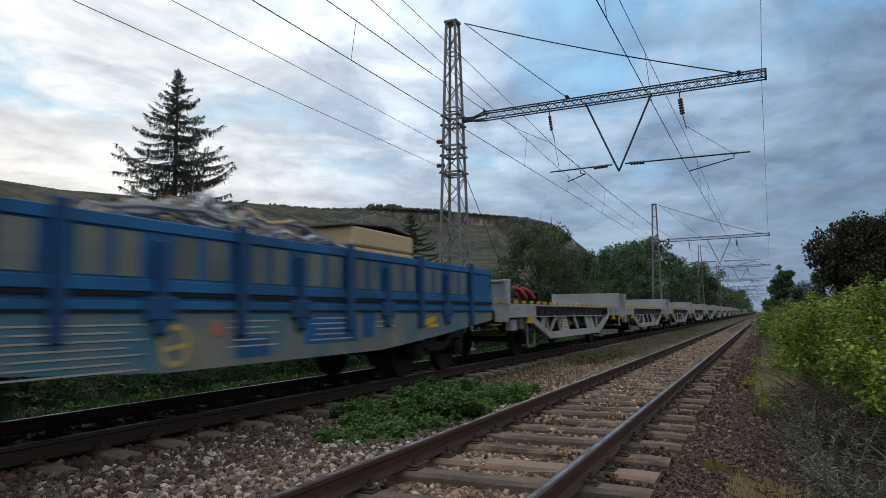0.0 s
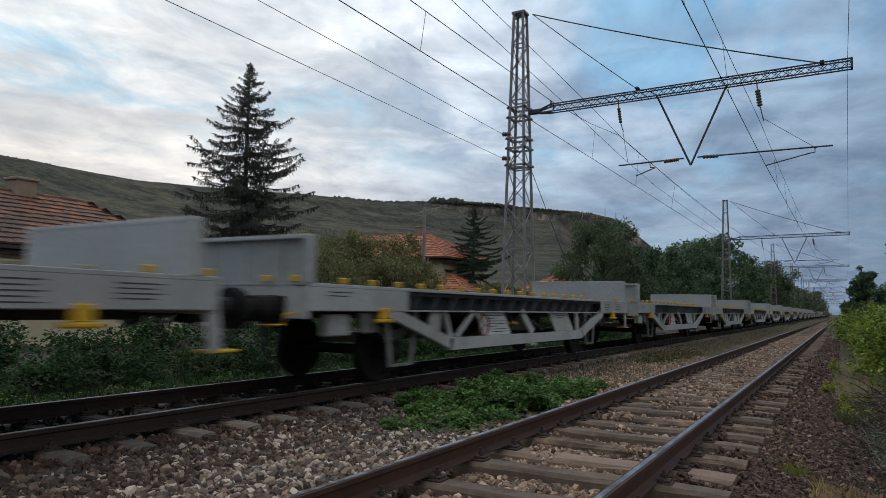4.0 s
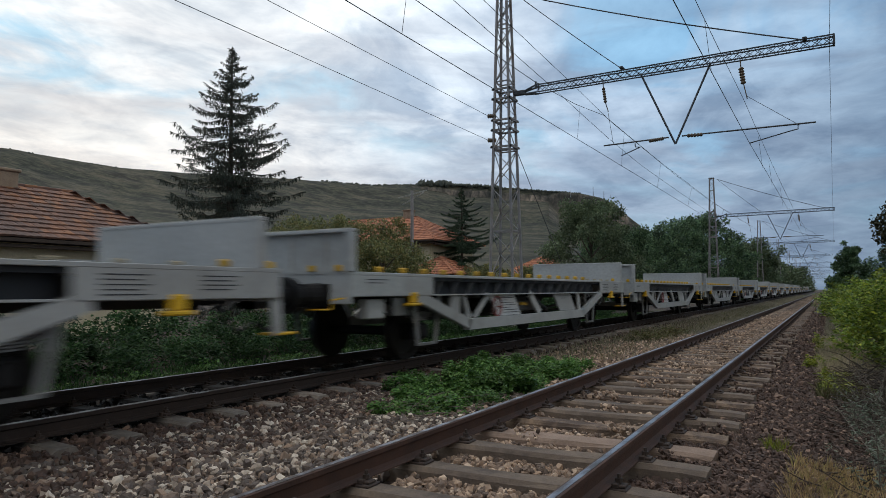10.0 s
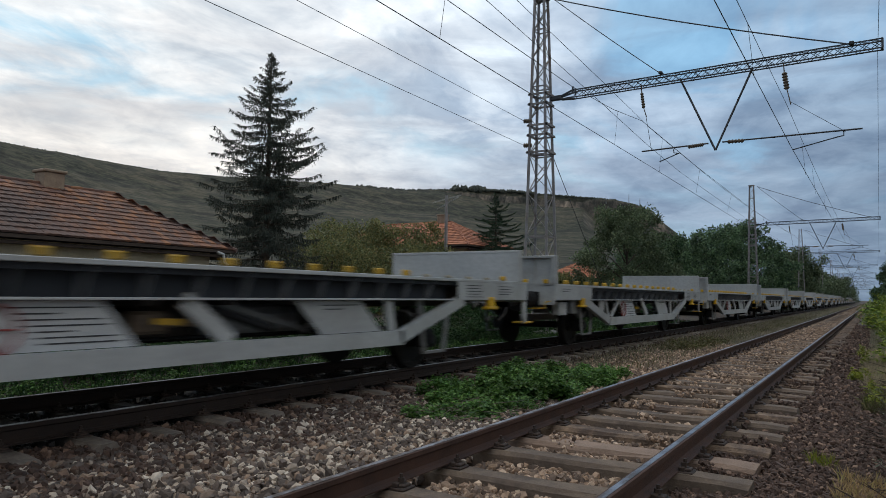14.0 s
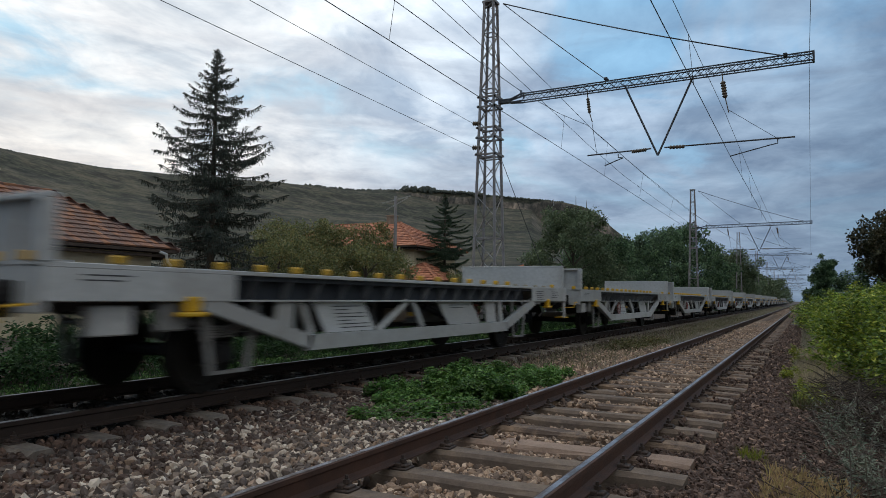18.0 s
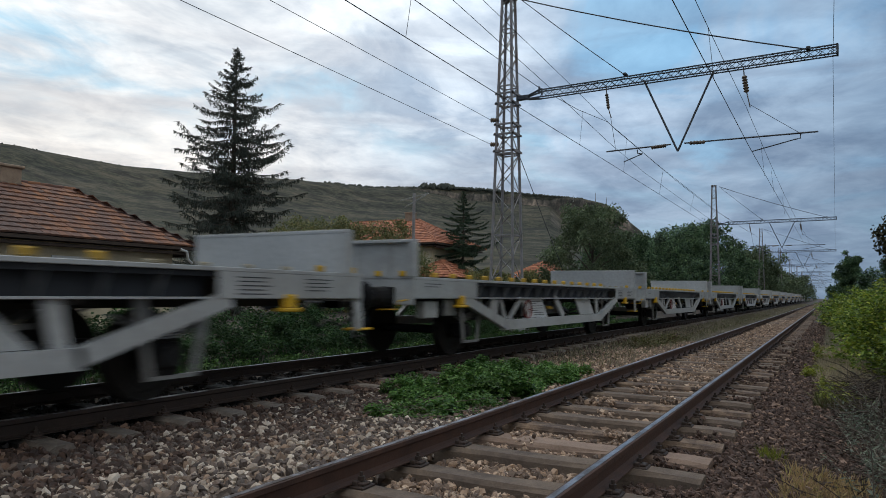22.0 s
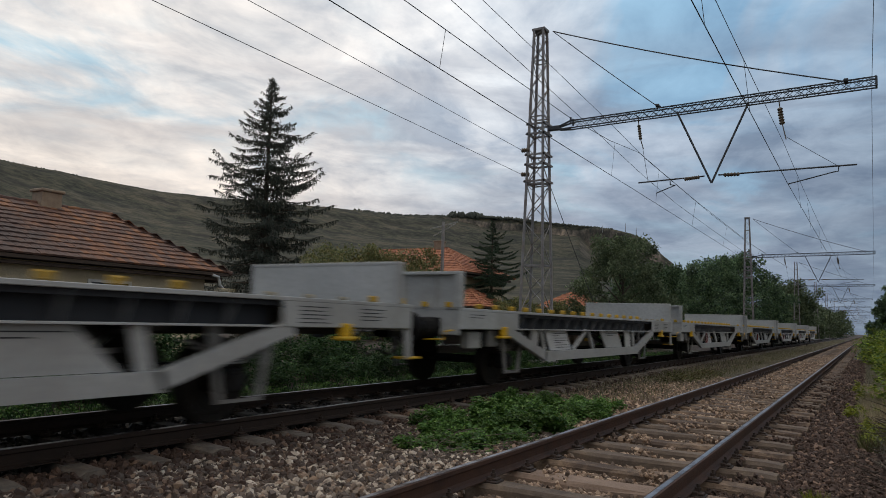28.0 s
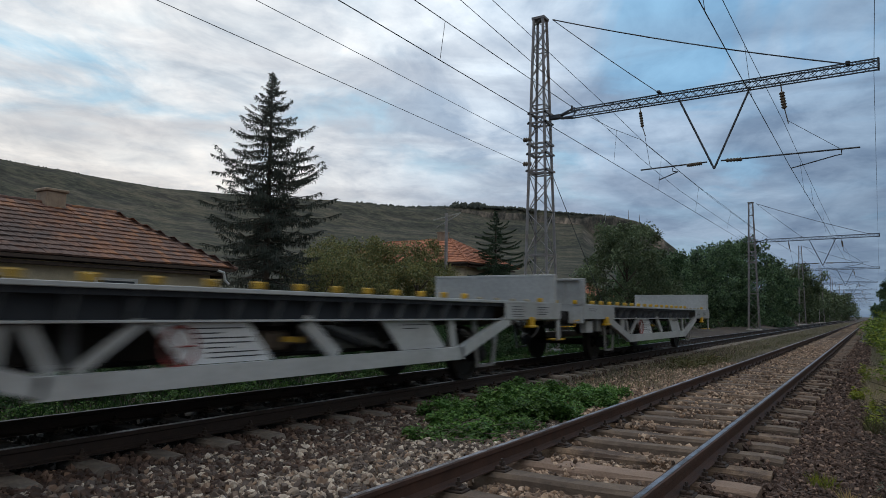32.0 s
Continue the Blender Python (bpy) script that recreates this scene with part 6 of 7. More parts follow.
H1 = hip_house(-16.0, -23.0, 2.0, 15.9, 2.52, 4.36, 2.3, M_TILE, "house", "low cream house with an old red tiled hip roof", 300, (11.6, 0.62, 0.36))
gut = Mesh().tube([(-16.0, 15.2, 2.42), (-16.0, 15.45, 2.36), (-16.05, 15.55, 2.12), (-16.1, 15.75, 2.0)], 0.045, 8)
part("drain_pipe", gut, M_PIPE, H1, "white drain pipe elbow")
for y in (8.3, 12.0):
    wn = part("window", Mesh().box((-16.56, y - 0.6, 0.9), (-16.52, y + 0.6, 1.95)), M_GLASS, H1)
    part("window_frame", Mesh().box((-16.55, y - 0.68, 0.82), (-16.5, y - 0.58, 2.03)).box((-16.55, y + 0.58, 0.82), (-16.5, y + 0.68, 2.03)).box((-16.55, y - 0.6, 1.95), (-16.5, y + 0.6, 2.03)), M_PIPE, wn)
hip_house(4.0, -4.0, -14.0, 0.0, 4.7, 6.85, 3.9, M_TILE2, "house", "house with a bright orange tiled roof behind the trees", 150, (-4.6, 0.7, 0.5), over=0.7, at=(-21.9, 46.0, 0), yaw=-90)
hip_house(-19.5, -24.0, 40.5, 45.0, 2.2, 3.45, 2.0, M_TILE2, "outbuilding", "low outbuilding with an orange tiled roof", 60, None)
hip_house(-19.2, -25.0, 60.5, 67.5, 2.7, 4.3, 2.6, M_TILE2, "house", "distant house with an orange tiled roof among trees", 60, None)


# ---- trees and plants ----
def leaf_cloud(blobs, n, size, rng, hollow=0.55, droop=0.0, base=LEAF_V, tris=LEAF2_T, flat=None):
    """Leaves in and on a set of ellipsoids (centre, radii): verts and triangles."""
    out = []
    vol = np.array([b[1][0] * b[1][1] * b[1][2] for b in blobs]) ** 0.67
    cnt = (n * vol / vol.sum()).astype(int) + 1
    for (c, r), m in zip(blobs, cnt):
        d = rng.normal(size=(m, 3))
        d /= np.linalg.norm(d, axis=1)[:, None]
        rad = hollow + (1.06 - hollow) * rng.random(m) ** 0.6
        lump = 1 + 0.16 * np.sin(d[:, 0] * 7 + c[0]) * np.sin(d[:, 2] * 6 + c[1])
        at = np.array(c) + d * np.array(r) * (rad * lump)[:, None]
        at[:, 2] -= droop * rng.random(m)
        s = size * rng.uniform(0.6, 1.35, m)
        out.append(scatter(base[:4] if tris is LEAF2_T else base, tris, at, rots(m, rng, flat), s[:, None] * np.ones((1, 3))))
    return merge(out)


def tree(name, label, x, y, h, r, material, n, size, seed, trunk=0.16, z0=None, low=0.15, category="tree"):
    """Tapered trunk, forked limbs, crown of leaf clumps at the limbs' ends."""
    rng = np.random.default_rng(seed)
    z0 = float(ground_z(x, y)) if z0 is None else z0
    th = empty(name, label, category, "trackside trees" if category == "tree" else "", at=(x, y, z0))
    tr = Mesh()
    top = h * 0.75
    tr.tube([(0, 0, -0.2), (rng.uniform(-.1, .1), rng.uniform(-.1, .1), top * 0.35), (rng.uniform(-.3, .3), rng.uniform(-.3, .3), top * 0.7), (rng.uniform(-.3, .3), rng.uniform(-.3, .3), top)], [trunk, trunk * 0.8, trunk * 0.5, trunk * 0.15], 8)
    blobs = []
    k = max(10, int(9 + h))
    for i in range(k):
        u = low + (1 - low) * (i + 0.5) / k
        a = i * 2.4 + rng.uniform(-0.5, 0.5)
        wide = math.sin(math.pi * min(0.12 + 0.80 * u, 0.97)) ** 0.7
        rr = r * wide * rng.uniform(0.5, 0.95)
        e = np.array([math.cos(a) * rr, math.sin(a) * rr, h * u * rng.uniform(0.9, 1.0)])
        s = np.array([0, 0, h * u * 0.6])
        tr.tube([s, (s + e) / 2 + np.array([0, 0, 0.1 * h * 0.3]), e], [trunk * 0.4, trunk * 0.22, trunk * 0.06], 5)
        q = r * rng.uniform(0.24, 0.44)
        e[2] = min(e[2], h - q * 0.85)
        blobs.append((e, (q, q, q * rng.uniform(0.65, 0.95))))
        for _ in range(5):
            e2 = e + np.clip(rng.normal(size=3), -1.5, 1.5) * q * np.array([0.85, 0.85, 0.75])
            q2 = q * rng.uniform(0.2, 0.5)
            e2[2] = min(e2[2], h - q2)
            blobs.append((e2, (q2, q2, q2)))
    part("trunk", tr, M_BARK, th)
    v, t = leaf_cloud(blobs, int(n * 1.7), size * 1.1, rng, 0.2)
    part("crown", soup("crown", v, t, material), None, th)
    return th


def spruce(name, label, x, y, h, r, material, seed, z0, boughs=150, dens=1.0):
    """Trunk with boughs at uneven heights, drooping and turned up at the tips, each hung with needle twigs."""
    rng = np.random.default_rng(seed)
    th = empty(name, label, "tree", at=(x, y, z0))
    part("trunk", Mesh().tube([(0, 0, -0.2), (0, 0, h * 0.5), (0, 0, h)], [0.016 * h, 0.010 * h, 0.02], 8), M_BARK, th)
    bm_, ats, sizes, Rs = Mesh(), [], [], []
    k_ = h / 12
    whorls = 34
    for i in range(boughs):
        u = 0.06 + 0.93 * (max(i + rng.uniform(-0.4, 0.4), 0.0) / (boughs - 1)) ** 0.95
        u = min(max(u, 0.05), 0.992)
        u = (round(u * whorls) + rng.normal() * 0.36) / whorls if u < 0.9 else u
        z = h * u
        a = i * 2.39996 + rng.uniform(-0.5, 0.5)
        ln = r * np.interp(u, [0, 0.2, 0.46, 0.63, 0.735, 0.84, 0.90, 0.96, 1.0], [0.9, 1.0, 1.06, 0.92, 0.70, 0.42, 0.25, 0.09, 0.02]) * rng.choice([0.4, 0.55, 0.7, 0.85, 0.95, 1.05, 1.2])
        dirv = np.array([math.cos(a), math.sin(a), 0])
        rise = np.interp(u, [0, 0.4, 0.7, 0.9, 1.0], [-0.05, 0.06, 0.16, 0.34, 1.1]) + rng.normal() * 0.17
        pts = [np.array([0, 0, z]) + dirv * ln * s + np.array([0, 0, ln * (rise * s - 0.58 * s * s + 0.54 * s ** 3)]) for s in np.linspace(0, 1, 6)]
        bm_.tube(pts, [0.04 * k_ * (1.15 - u), 0.032 * k_ * (1.15 - u), 0.022 * k_ * (1.1 - u) + 0.004, 0.013, 0.009, 0.004], 4, False)
        m = int((18 + 130 * ln) * dens * (0.6 if u < 0.3 else 1.0))
        s = rng.uniform(0.06, 1.02, m) ** 0.85
        P = np.array(pts)
        q = np.clip(s, 0, 1) * 5
        i0 = np.minimum(q.astype(int), 4)
        c = P[i0] + (P[i0 + 1] - P[i0]) * (q - i0)[:, None]
        side = np.array([-math.sin(a), math.cos(a), 0])
        w = (0.04 + 0.13 * ln * (1 - s)) * rng.normal(size=m)
        c = c + side * w[:, None] + np.array([0, 0, -1]) * (np.abs(w) * 0.25)[:, None]
        ats.append(c)
        # twigs: the greater part hang, some point out along the bough
        hang = rng.random(m) < 0.62
        d = np.where(hang[:, None], np.array([0, 0, -1.0])[None] + dirv[None] * 0.25, dirv[None] * 0.9 + side[None] * np.sign(w)[:, None] * 0.7 + np.array([0, 0, -0.15])[None])
        d = d + rng.normal(size=(m, 3)) * 0.22
        d /= np.linalg.norm(d, axis=1)[:, None]
        xx = np.cross(rng.normal(size=(m, 3)), d)
        xx /= np.linalg.norm(xx, axis=1)[:, None]
        Rs.append(np.stack([xx, d, np.cross(xx, d)], -1))
        L_ = rng.uniform(0.12, 0.38, m) * (0.34 + 0.75 * (1 - u)) * k_
        sizes.append(np.stack([np.full(m, 0.015) * k_ * rng.uniform(0.7, 1.5, m), L_, np.full(m, 0.05)], 1))
    tagged(part("bough", bm_, M_BARK, th), kind="stuff")
    base = np.array([(-0.6, 0, 0), (0.6, 0, 0), (0.75, 0.6, 0.1), (0, 1.05, 0), (-0.75, 0.6, 0.1)])
    v, t = scatter(base, np.array([(0, 1, 2), (0, 2, 4), (4, 2, 3)]), np.concatenate(ats), np.concatenate(Rs), np.concatenate(sizes))
    tagged(part("foliage", soup("foliage", v, t, material), None, th), kind="stuff")
    return th


spruce("spruce", "tall dark spruce with drooping boughs behind the train", -21.0, 22.1, 12.3, 2.5, L_NEEDLE, 3, -0.2, 320, 0.72)
spruce("young_spruce", "small spruce beside the orange-roofed house", -21.3, 45.0, 8.9, 2.2, L_NEEDLE2, 5, -0.2, 140, 2.2)

tree("olive_tree", "broad olive-green autumn tree behind the train", -26.5, 34.5, 5.9, 4.4, L_OLIVE, 17000, 0.13, 21, low=0.05)
tree("olive_tree", "yellowing garden tree behind the train", -23.2, 36.5, 5.8, 3.1, L_OLIVE, 13000, 0.13, 22, low=0.05)
tree("olive_tree", "low yellow-green shrub beside the spruce", -22.6, 28.5, 4.4, 3.1, L_OLIVE, 10000, 0.12, 23, low=0.05)
tree("olive_tree", "dense green shrub before the orange roof", -20.5, 33.5, 4.3, 2.4, L_OLIVE, 7000, 0.13, 24, low=0.05)
tree("garden_shrub", "dense garden shrub before the outbuilding", -18.3, 42.6, 3.0, 1.9, L_OLIVE, 7000, 0.11, 27, low=0.02, category="bush")
tree("garden_shrub", "yellowing garden shrub before the houses", -18.6, 49.8, 3.2, 1.9, L_OLIVE, 6000, 0.12, 25, low=0.02, category="bush")
tree("garden_shrub", "low garden shrub before the distant house", -17.4, 55.0, 2.9, 1.7, L_OLIVE, 5000, 0.12, 26, low=0.02, category="bush")
tree("broadleaf_tree", "grey-green tree beside the mast", -13.2, 50.0, 7.9, 3.2, L_TREE_GREY, 13000, 0.17, 31, low=0.08)
tree("broadleaf_tree", "dark green tree along the line", -13.0, 56.0, 6.3, 3.2, L_TREE, 11000, 0.18, 32, low=0.05)
tree("broadleaf_tree", "dark green tree along the line", -12.5, 66.0, 7.0, 3.8, L_TREE, 12000, 0.2, 33, low=0.05)
tree("broadleaf_tree", "dark green tree along the line", -11.5, 76.0, 8.6, 4.0, L_TREE, 12000, 0.22, 34, low=0.05)
tree("broadleaf_tree", "tall rounded tree behind the second mast", -8.9 - 3, 92.0, 11.2, 5.0, L_TREE, 14000, 0.26, 35, low=0.05)
tree("broadleaf_tree", "dark green tree along the line", -11.0, 104.0, 8.5, 4.4, L_TREE, 9000, 0.28, 36, low=0.05)
tree("broadleaf_tree", "grey-green tree farther down the line", -9.5, 140.0, 10.5, 5.0, L_TREE_GREY, 9000, 0.34, 37, low=0.05)
tree("broadleaf_tree", "low tree farther down the line", -10.0, 175.0, 8.0, 6.0, L_TREE_GREY, 7000, 0.4, 38, low=0.02)
tree("broadleaf_tree", "low tree farther down the line", -10.5, 215.0, 8.0, 7.0, L_TREE_GREY, 7000, 0.45, 39, low=0.02)
tree("broadleaf_tree", "low tree farther down the line", -11.0, 270.0, 9.0, 9.0, L_TREE_GREY, 7000, 0.5, 40, low=0.02)
tree("broadleaf_tree", "large dark brown-green tree across the path", 8.7, 46.0, 7.6, 4.0, L_TREE_DARK, 26000, 0.17, 41, low=0.46, trunk=0.3, z0=-0.9)
tree("broadleaf_tree", "large dark tree across the path", 13.4, 46.0, 8.8, 4.5, L_TREE_DARK, 18000, 0.18, 42, low=0.4, trunk=0.3, z0=-0.9)


def bush(name, label, blobs, n, size, material, seed, category="bush", flat=0.9, core=0.8, shoots=9, reach=1.05):
    """Leafy mass: small uneven clumps on every given mound, the leaves lying mostly level."""
    rng = np.random.default_rng(seed)
    small = []
    for c, r in blobs:
        c, r = np.array(c, float), np.array(r, float)
        small.append((c - np.array([0, 0, r[2] * 0.2]), tuple(r * core)))
        for _ in range(shoots):
            d = rng.normal(size=3)
            d[2] = abs(d[2]) * 0.9
            d /= np.linalg.norm(d)
            q = rng.uniform(0.16, 0.42)
            small.append((c + d * r * rng.uniform(0.7, reach), tuple(r.min() * q * np.array([1.2, 1.2, 1.0]))))
    v, t = leaf_cloud(small, n, size, rng, 0.3, 0.05, LEAF_V, LEAF2_T, flat)
    return tagged(new(name, soup(name, v, t, material)), label, category, kind="stuff")


def hedge(y0, y1, x0f, hf, step, rng, wide=1.6):
    out = []
    y = y0
    while y < y1:
        for dx, hh, ww in ((0.0, 0.84, 0.7), (0.9, 0.96, 1.0), (2.2, 1.0, 1.1), (3.8, 0.95, 1.2)):
            w = wide * 0.62 * ww * rng.uniform(0.7, 1.2)
            h = hf(y) * hh * rng.uniform(0.74, 1.12)
            x = x0f(y) + wide * dx * 0.55 + w * 0.8 + rng.uniform(-0.2, 0.2)
            out.append(((x, y + rng.uniform(-0.5, 0.5) * step, -0.85 + h * 0.5), (w, w * rng.uniform(0.8, 1.2), h * 0.52)))
        y += step
    return out


_r = np.random.default_rng(2)
bush("vine_thicket", "thicket overgrown with bright green vines beside the path", hedge(8.3, 18.0, lambda y: 3.40 - (y - 7.5) * 0.075, lambda y: 2.2, 1.0, _r), 110000, 0.085, L_VINE, 51, "bush", 1.0, 0.62, 16, 1.25)
bush("vine_thicket", "bright green vine thicket farther along the path", hedge(18.0, 45.0, lambda y: 2.60 - (y - 18) * 0.022, lambda y: 2.3, 1.8, _r), 80000, 0.12, L_VINE, 52, "bush", 1.0, 0.62, 14, 1.25)
bush("hedge", "green hedge along the path far off", hedge(48.0, 160.0, lambda y: 2.7, lambda y: 2.2, 4.5, _r, 2.4), 14000, 0.28, L_TREE, 53)
bush("upright_shrub", "upright leafy shrub beside the path", [((3.1 + 0.25 * (k % 2), 52.0 + 0.4 * (k % 3), -0.2 + 0.72 * k), (1.15 - 0.1 * k, 1.2 - 0.1 * k, 0.8)) for k in range(6)], 30000, 0.13, L_TREE, 44, "bush", 1.4)
bush("shrubs", "green shrubs behind the thicket", [((4.1 + 0.9 * i, 49.0 + 1.2 * (i % 3), 0.9 + 0.3 * (i % 2)), (1.1, 1.2, 2.0 + 0.4 * (i % 3))) for i in range(8)], 42000, 0.15, L_TREE, 45)
bush("shrubs", "grey-green shrubs under the dark trees", [((5.4 + 1.5 * i, 42.0 + 1.3 * (i % 3), 0.5 + 0.25 * (i % 2)), (1.3, 1.3, 1.5 + 0.3 * (i % 2))) for i in range(8)], 14000, 0.15, L_TREE_GREY, 60)
_n = np.random.default_rng(9)
_mounds = []
for _i in range(70):
    _y = 6.5 + 5.7 * _n.random() ** 1.25
    _w = np.interp(_y, [7.2, 8.5, 10.5, 13.5], [0.45, 0.95, 0.8, 0.3])
    _h = np.interp(_y, [7.2, 8.5, 10.5, 13.5], [0.16, 0.32, 0.26, 0.09]) * _n.uniform(0.65, 1.25)
    _x = np.interp(_y, [7.2, 8.5, 10.5, 13.5], [-2.0, -2.45, -2.3, -1.9]) + _w * _n.uniform(-1, 1)
    _mounds.append(((_x, _y, -0.28 + _h * 0.45), (_n.uniform(0.2, 0.36), _n.uniform(0.2, 0.36), _h * 0.75)))
bush("nettle_patch", "low patch of green nettles between the tracks", _mounds, 64000, 0.05, L_NETTLE, 54, "weeds", 0.8)
bush("nettle_patch", "small patch of green weeds between the tracks", [((-2.7 + 0.4 * (i % 3), 18.6 + 0.5 * i, -0.18), (0.45, 0.5, 0.14 + 0.06 * (i % 2))) for i in range(9)], 4500, 0.06, L_GRASS, 55, "weeds")
bush("weed_bank", "weeds growing behind the far rail", [((-7.4 - 0.5 * (i % 2), 1.0 + 0.6 * i, -0.05 + 0.10 * (i % 3)), (0.6, 0.6, 0.30 + 0.16 * (i % 4 == 1))) for i in range(56)], 90000, 0.066, L_WEED, 56, "weeds")
bush("weed_bank", "shrubby weeds on the bank behind the train", [((-9.3 - 0.3 * (i % 2), 2.0 + 1.5 * i, (0.05 if i < 10 else 0.3) + 0.1 * (i % 3)), (1.3, 1.1, (0.62 if i < 10 else 0.9) + 0.1 * (i % 2))) for i in range(28)], 120000, 0.088, L_WEED, 57, "weeds")
bush("low_weeds", "bright green weeds along the far rail", [((-6.75 - 0.15 * (i % 2), 1.0 + 0.55 * i, -0.16), (0.32, 0.36, 0.11 + 0.05 * (i % 3 == 1))) for i in range(64)], 22000, 0.05, L_NETTLE, 46, "weeds")
for _x, _y, _s in ((1.95, 15.0, 1.0), (2.1, 12.6, 1.1), (2.2, 12.1, 0.8), (2.1, 11.2, 1.0), (2.4, 11.3, 0.9), (2.62, 11.6, 0.8), (1.8, 14.5, 0.9), (2.0, 18.0, 1.2), (1.9, 20.5, 1.3)):
    bush("yellow_weed", "small yellow-green weed growing beside the track", [((_x, _y, float(ground_z(_x, _y)) + 0.1 * _s), (0.24 * _s, 0.26 * _s, 0.15 * _s))], int(500 * _s), 0.055, L_YELLOWLEAF, 58, "weeds", 0.8)


def wormwood(seed=59):
    """Grey-green shrub of many upright stems set with small narrow leaves."""
    rng = np.random.default_rng(seed)
    th = empty("wormwood", "grey-green wormwood shrub on the bank", "bush")
    st, ats, Rs, sz = Mesh(), [], [], []
    tufts = np.stack([rng.uniform(2.35, 3.6, 16), rng.uniform(5.6, 9.2, 16)], 1)
    for k in range(104):
        x, y = tufts[k % 16] + rng.normal(size=2) * 0.10
        g = float(ground_z(x, y))
        h = rng.uniform(0.3, 0.72) * np.interp(x, [2.0, 2.6, 3.6], [0.6, 1.0, 1.15])
        lean = rng.normal(size=2) * 0.3
        p = [np.array([x, y, g - 0.03]), np.array([x + lean[0] * h * 0.5, y + lean[1] * h * 0.5, g + h * 0.55]), np.array([x + lean[0] * h * 1.5, y + lean[1] * h * 1.5, g + h])]
        st.tube(p, [0.005, 0.004, 0.002], 4, False)
        m = 40
        u = rng.uniform(0.15, 1.0, m)
        ats.append(np.where(u[:, None] < 0.55, p[0] + (p[1] - p[0]) * (u / 0.55)[:, None], p[1] + (p[2] - p[1]) * ((u - 0.55) / 0.45)[:, None]))
        Rs.append(rots(m, rng, 1.1))
        L_ = rng.uniform(0.03, 0.085, m) * (1.25 - 0.7 * u)
        sz.append(np.stack([L_ * 0.45, L_, L_ * 0.5], 1))
    tagged(part("stem_tangle", st, M_TWIG, th), kind="stuff")
    v, t = scatter(LEAF_V, LEAF_T, np.concatenate(ats), np.concatenate(Rs), np.concatenate(sz))
    tagged(part("foliage", soup("foliage", v, t, L_WORMWOOD), None, th), kind="stuff")


wormwood()


def grass(name, label, n, x0, x1, y0, y1, h, w, material, seed, lean=0.5):
    rng = np.random.default_rng(seed)
    x, y = rng.uniform(x0, x1, n), rng.uniform(y0, y1, n)
    at = np.stack([x, y, ground_z(x, y) - 0.02], 1)
    hh = h * rng.uniform(0.4, 1.2, n)
    v, t = scatter(BLADE_V, BLADE_T, at, rots(n, rng, lean), np.stack([np.full(n, w), hh * 0.7, hh], 1))
    tagged(new(name, soup(name, v, t, material)), label, "grass", kind="stuff")


grass("verge_grass", "thin faded grass between the tracks", 15000, -3.2, -1.3, 13, 60, 0.14, 0.011, L_STALK, 61)
grass("verge_weeds", "tall dry stalks beside the train's track", 3000, -3.3, -2.2, 12, 60, 0.24, 0.008, L_STALK, 67, 0.35)
grass("verge_weeds", "greenish weeds between the tracks", 5000, -3.2, -1.7, 13, 60, 0.16, 0.02, L_GRASS, 68, 0.9)
grass("verge_grass", "thin faded grass between the tracks", 9000, -3.2, -1.2, 60, 160, 0.26, 0.035, L_STALK, 62)
grass("straw_grass", "dry straw grass beside the track", 3000, 1.8, 2.4, 4.9, 6.6, 0.15, 0.004, L_STRAW, 63, 1.2)
grass("straw_grass", "tuft of pale grass beside the track", 200, 1.56, 1.74, 6.7, 7.0, 0.14, 0.004, L_YELLOWLEAF, 66, 0.7)
grass("straw_grass", "pale beige grass before the thicket", 15000, 1.95, 2.75, 13.4, 22.0, 0.24, 0.008, L_BEIGE, 69, 0.8)
grass("bank_weeds", "low green weeds on the brown bank", 2600, 1.95, 2.75, 10.6, 11.9, 0.2, 0.03, L_GRASS, 70, 1.0)
grass("straw_grass", "dry straw grass beside the path", 9000, 2.0, 3.1, 14, 40, 0.22, 0.012, L_STALK, 64, 0.7)
grass("bank_grass", "green grass along the far rail", 9000, -7.4, -6.3, 1, 40, 0.22, 0.012, L_WEED, 65)


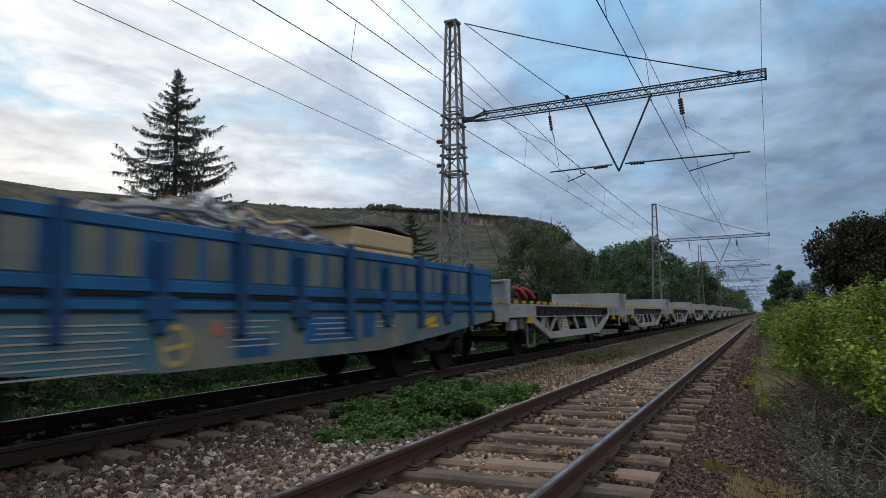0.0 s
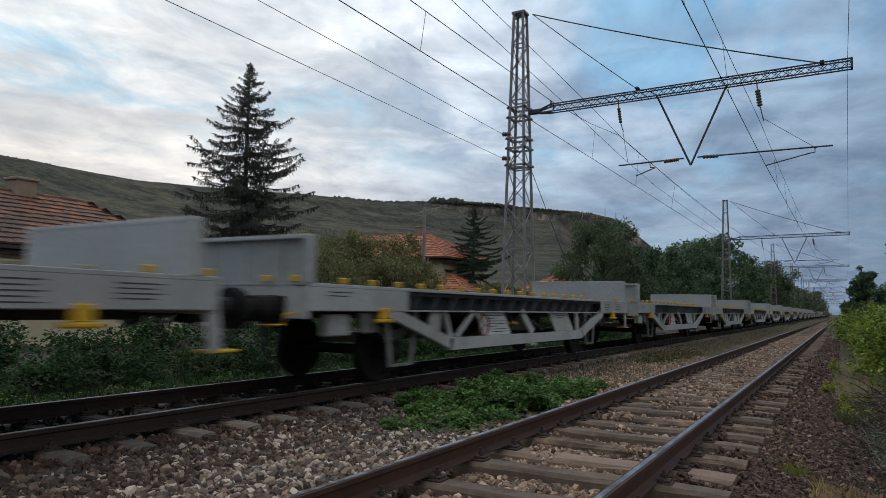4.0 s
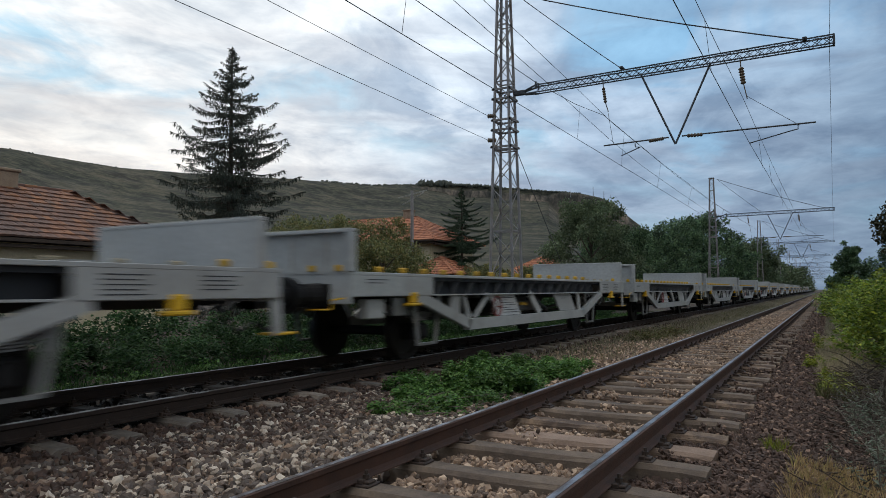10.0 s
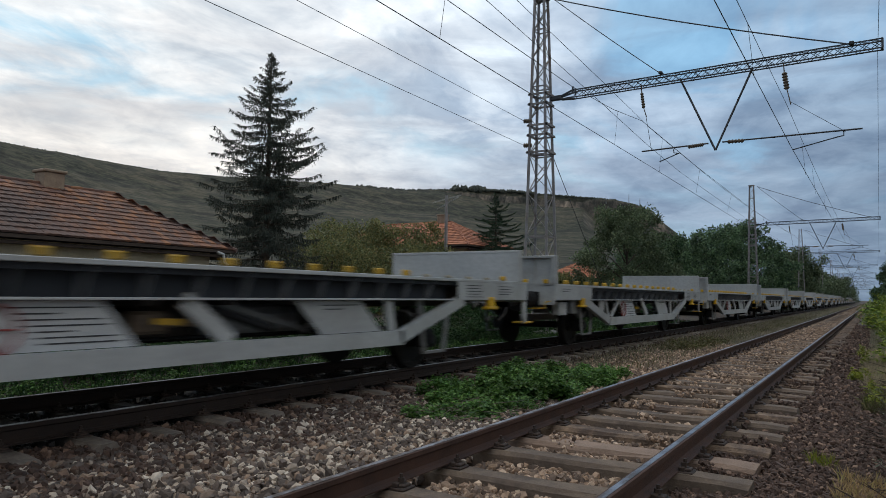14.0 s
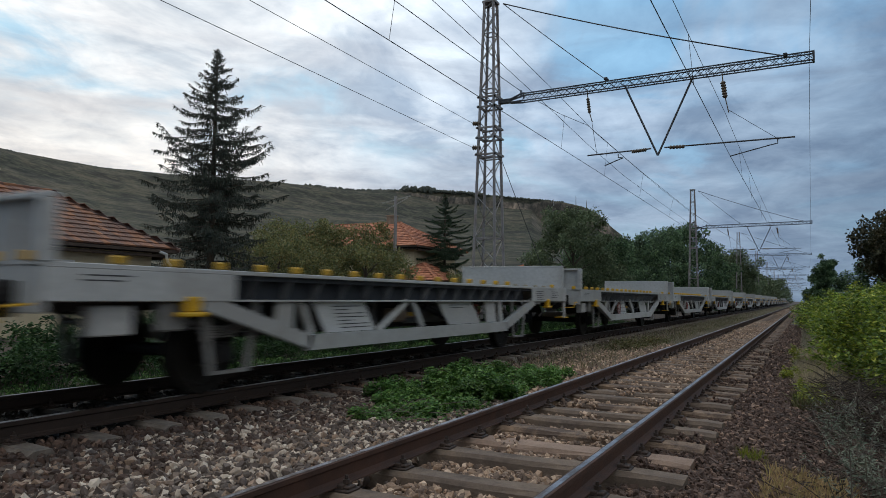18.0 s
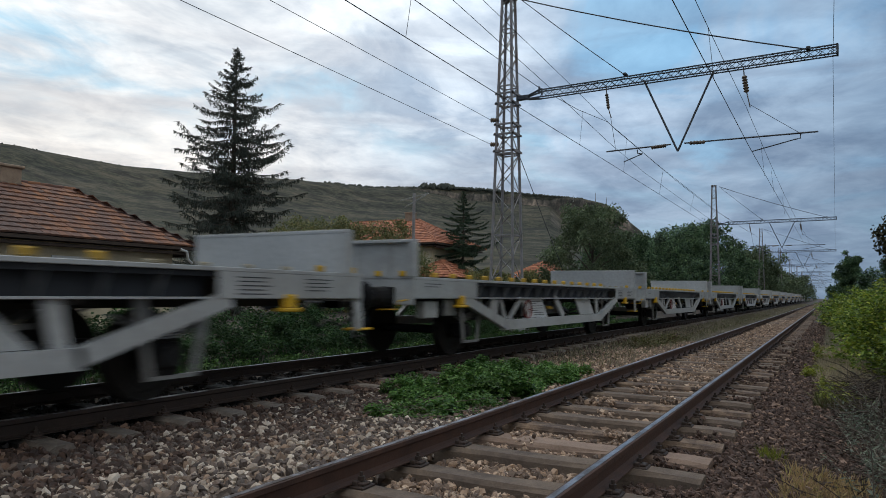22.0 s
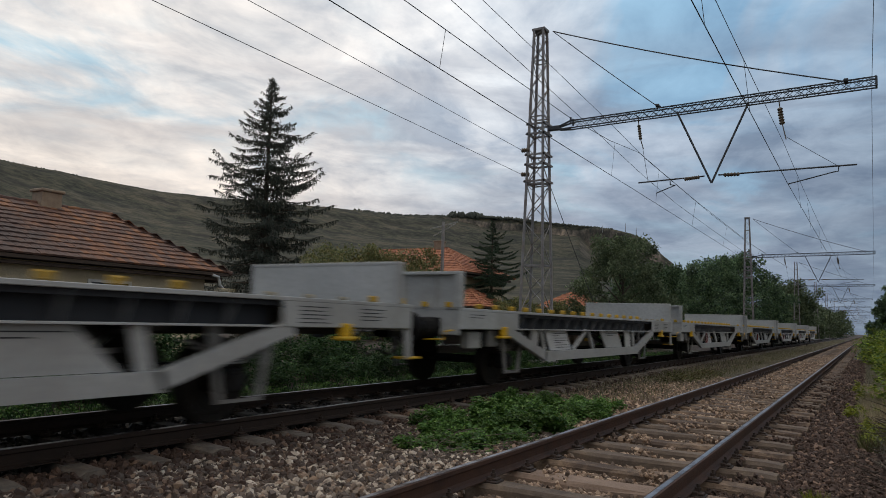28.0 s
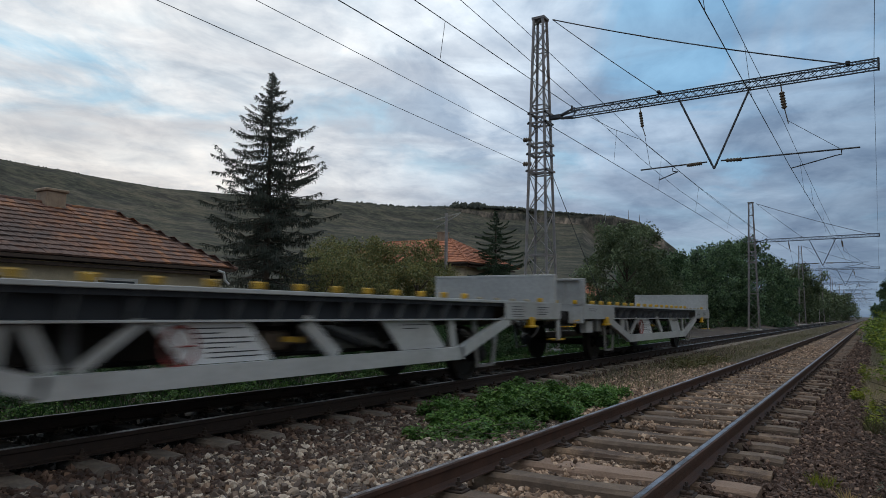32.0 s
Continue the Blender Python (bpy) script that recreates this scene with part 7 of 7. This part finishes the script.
def build_brush():
    """Dry fallen twigs on the right bank, a heap of them below the thicket, stems among the nettles."""
    rng = np.random.default_rng(71)

    def twigs(b, n, xs, ys, zs, lens, up, r):
        for k in range(n):
            x, y = rng.uniform(*xs), rng.uniform(*ys)
            z = float(ground_z(x, y)) + rng.uniform(*zs)
            a, ln = rng.uniform(0, 6.28), rng.uniform(*lens)
            d = np.array([math.cos(a), math.sin(a), rng.uniform(-0.15, up)]) * ln
            p = np.array([x, y, z])
            b.tube([p, p + d * 0.5 + rng.normal(size=3) * 0.06 * ln, p + d + rng.normal(size=3) * 0.05 * ln], [r, r * 0.7, r * 0.3], 4, False)
    b = Mesh()
    twigs(b, 800, (2.1, 3.4), (5.6, 13.0), (0.0, 0.12), (0.12, 0.5), 0.5, 0.006)
    twigs(b, 620, (2.35, 3.4), (8.8, 12.8), (0.0, 0.42), (0.2, 0.6), 0.6, 0.0075)
    tagged(part("brushwood", b, M_TWIG_DARK), "tangle of dark dry twigs on the bank", "brushwood", kind="stuff")
    b = Mesh()
    twigs(b, 22, (2.5, 3.5), (6.0, 9.0), (0.05, 0.35), (0.4, 1.0), 0.5, 0.007)
    tagged(part("pale_stems", b, M_TWIG), "long pale stems arching over the bank", "brushwood", kind="stuff")
    b = Mesh()
    twigs(b, 90, (-3.0, -1.5), (5.8, 8.0), (0.02, 0.12), (0.2, 0.7), 0.2, 0.0045)
    tagged(part("dry_stems", b, M_TWIG), "dry brown stems on the ballast", "brushwood", kind="stuff")


build_brush()

# telegraph pole, signal
pl = empty("utility_pole", "grey concrete utility pole with crossarms", "utility pole", at=(-20.8, 37.2, 0))
part("pole", Mesh().tube([(0, 0, -0.5), (0, 0, 7.45)], [0.13, 0.09], 8), M_GALV, pl)
part("crossarm", Mesh().beam((-1.0, 0, 7.05), (1.05, 0, 7.4), 0.06, 0.06).beam((-0.7, 0, 6.6), (0.9, 0, 7.3), 0.05, 0.05), M_CONC, pl)
sg = empty("signal", "railway signal showing red", "railway signal", at=(-6.4, 185.0, 0))
part("post", Mesh().tube([(0, 0, -0.4), (0, 0, 5.6)], 0.09, 8), M_GREYD, sg)
part("head", Mesh().box((-0.3, -0.1, 4.2), (0.3, 0.15, 5.7), 0.05), M_BLACK, sg)
lens = mat("lit red lens", (0.8, 0.1, 0.02), (0.9, 0.15, 0.03), 2.0, 0.4, fine=10, emit=(1.0, 0.16, 0.03, 8.0))
part("lens", Mesh().tube([(0, -0.1, 4.9), (0, -0.16, 4.9)], 0.24, 14), lens, sg, "glowing red lens")


# ---- motion ----
def motions():
    def gone(t):
        return 17.503 * t + 0.00307 * t * t
    times = [float(t) for t in range(0, 33)]
    for k, wagon in enumerate(WAGONS):
        y0 = 15.48 + PITCH * k
        walk(wagon, [(t, pose(NEAR_X, y0 - gone(t), 0)) for t in times])
    walk(MACHINE, [(t, pose(NEAR_X, 15.48 - gone(t), 0)) for t in times])
    for thing in (BLUE_WAGON, FOAM_BLOCKS, SCRAP_HEAP):
        walk(thing, [(t, pose(NEAR_X, 14.4 - gone(t), 0)) for t in times])


motions()
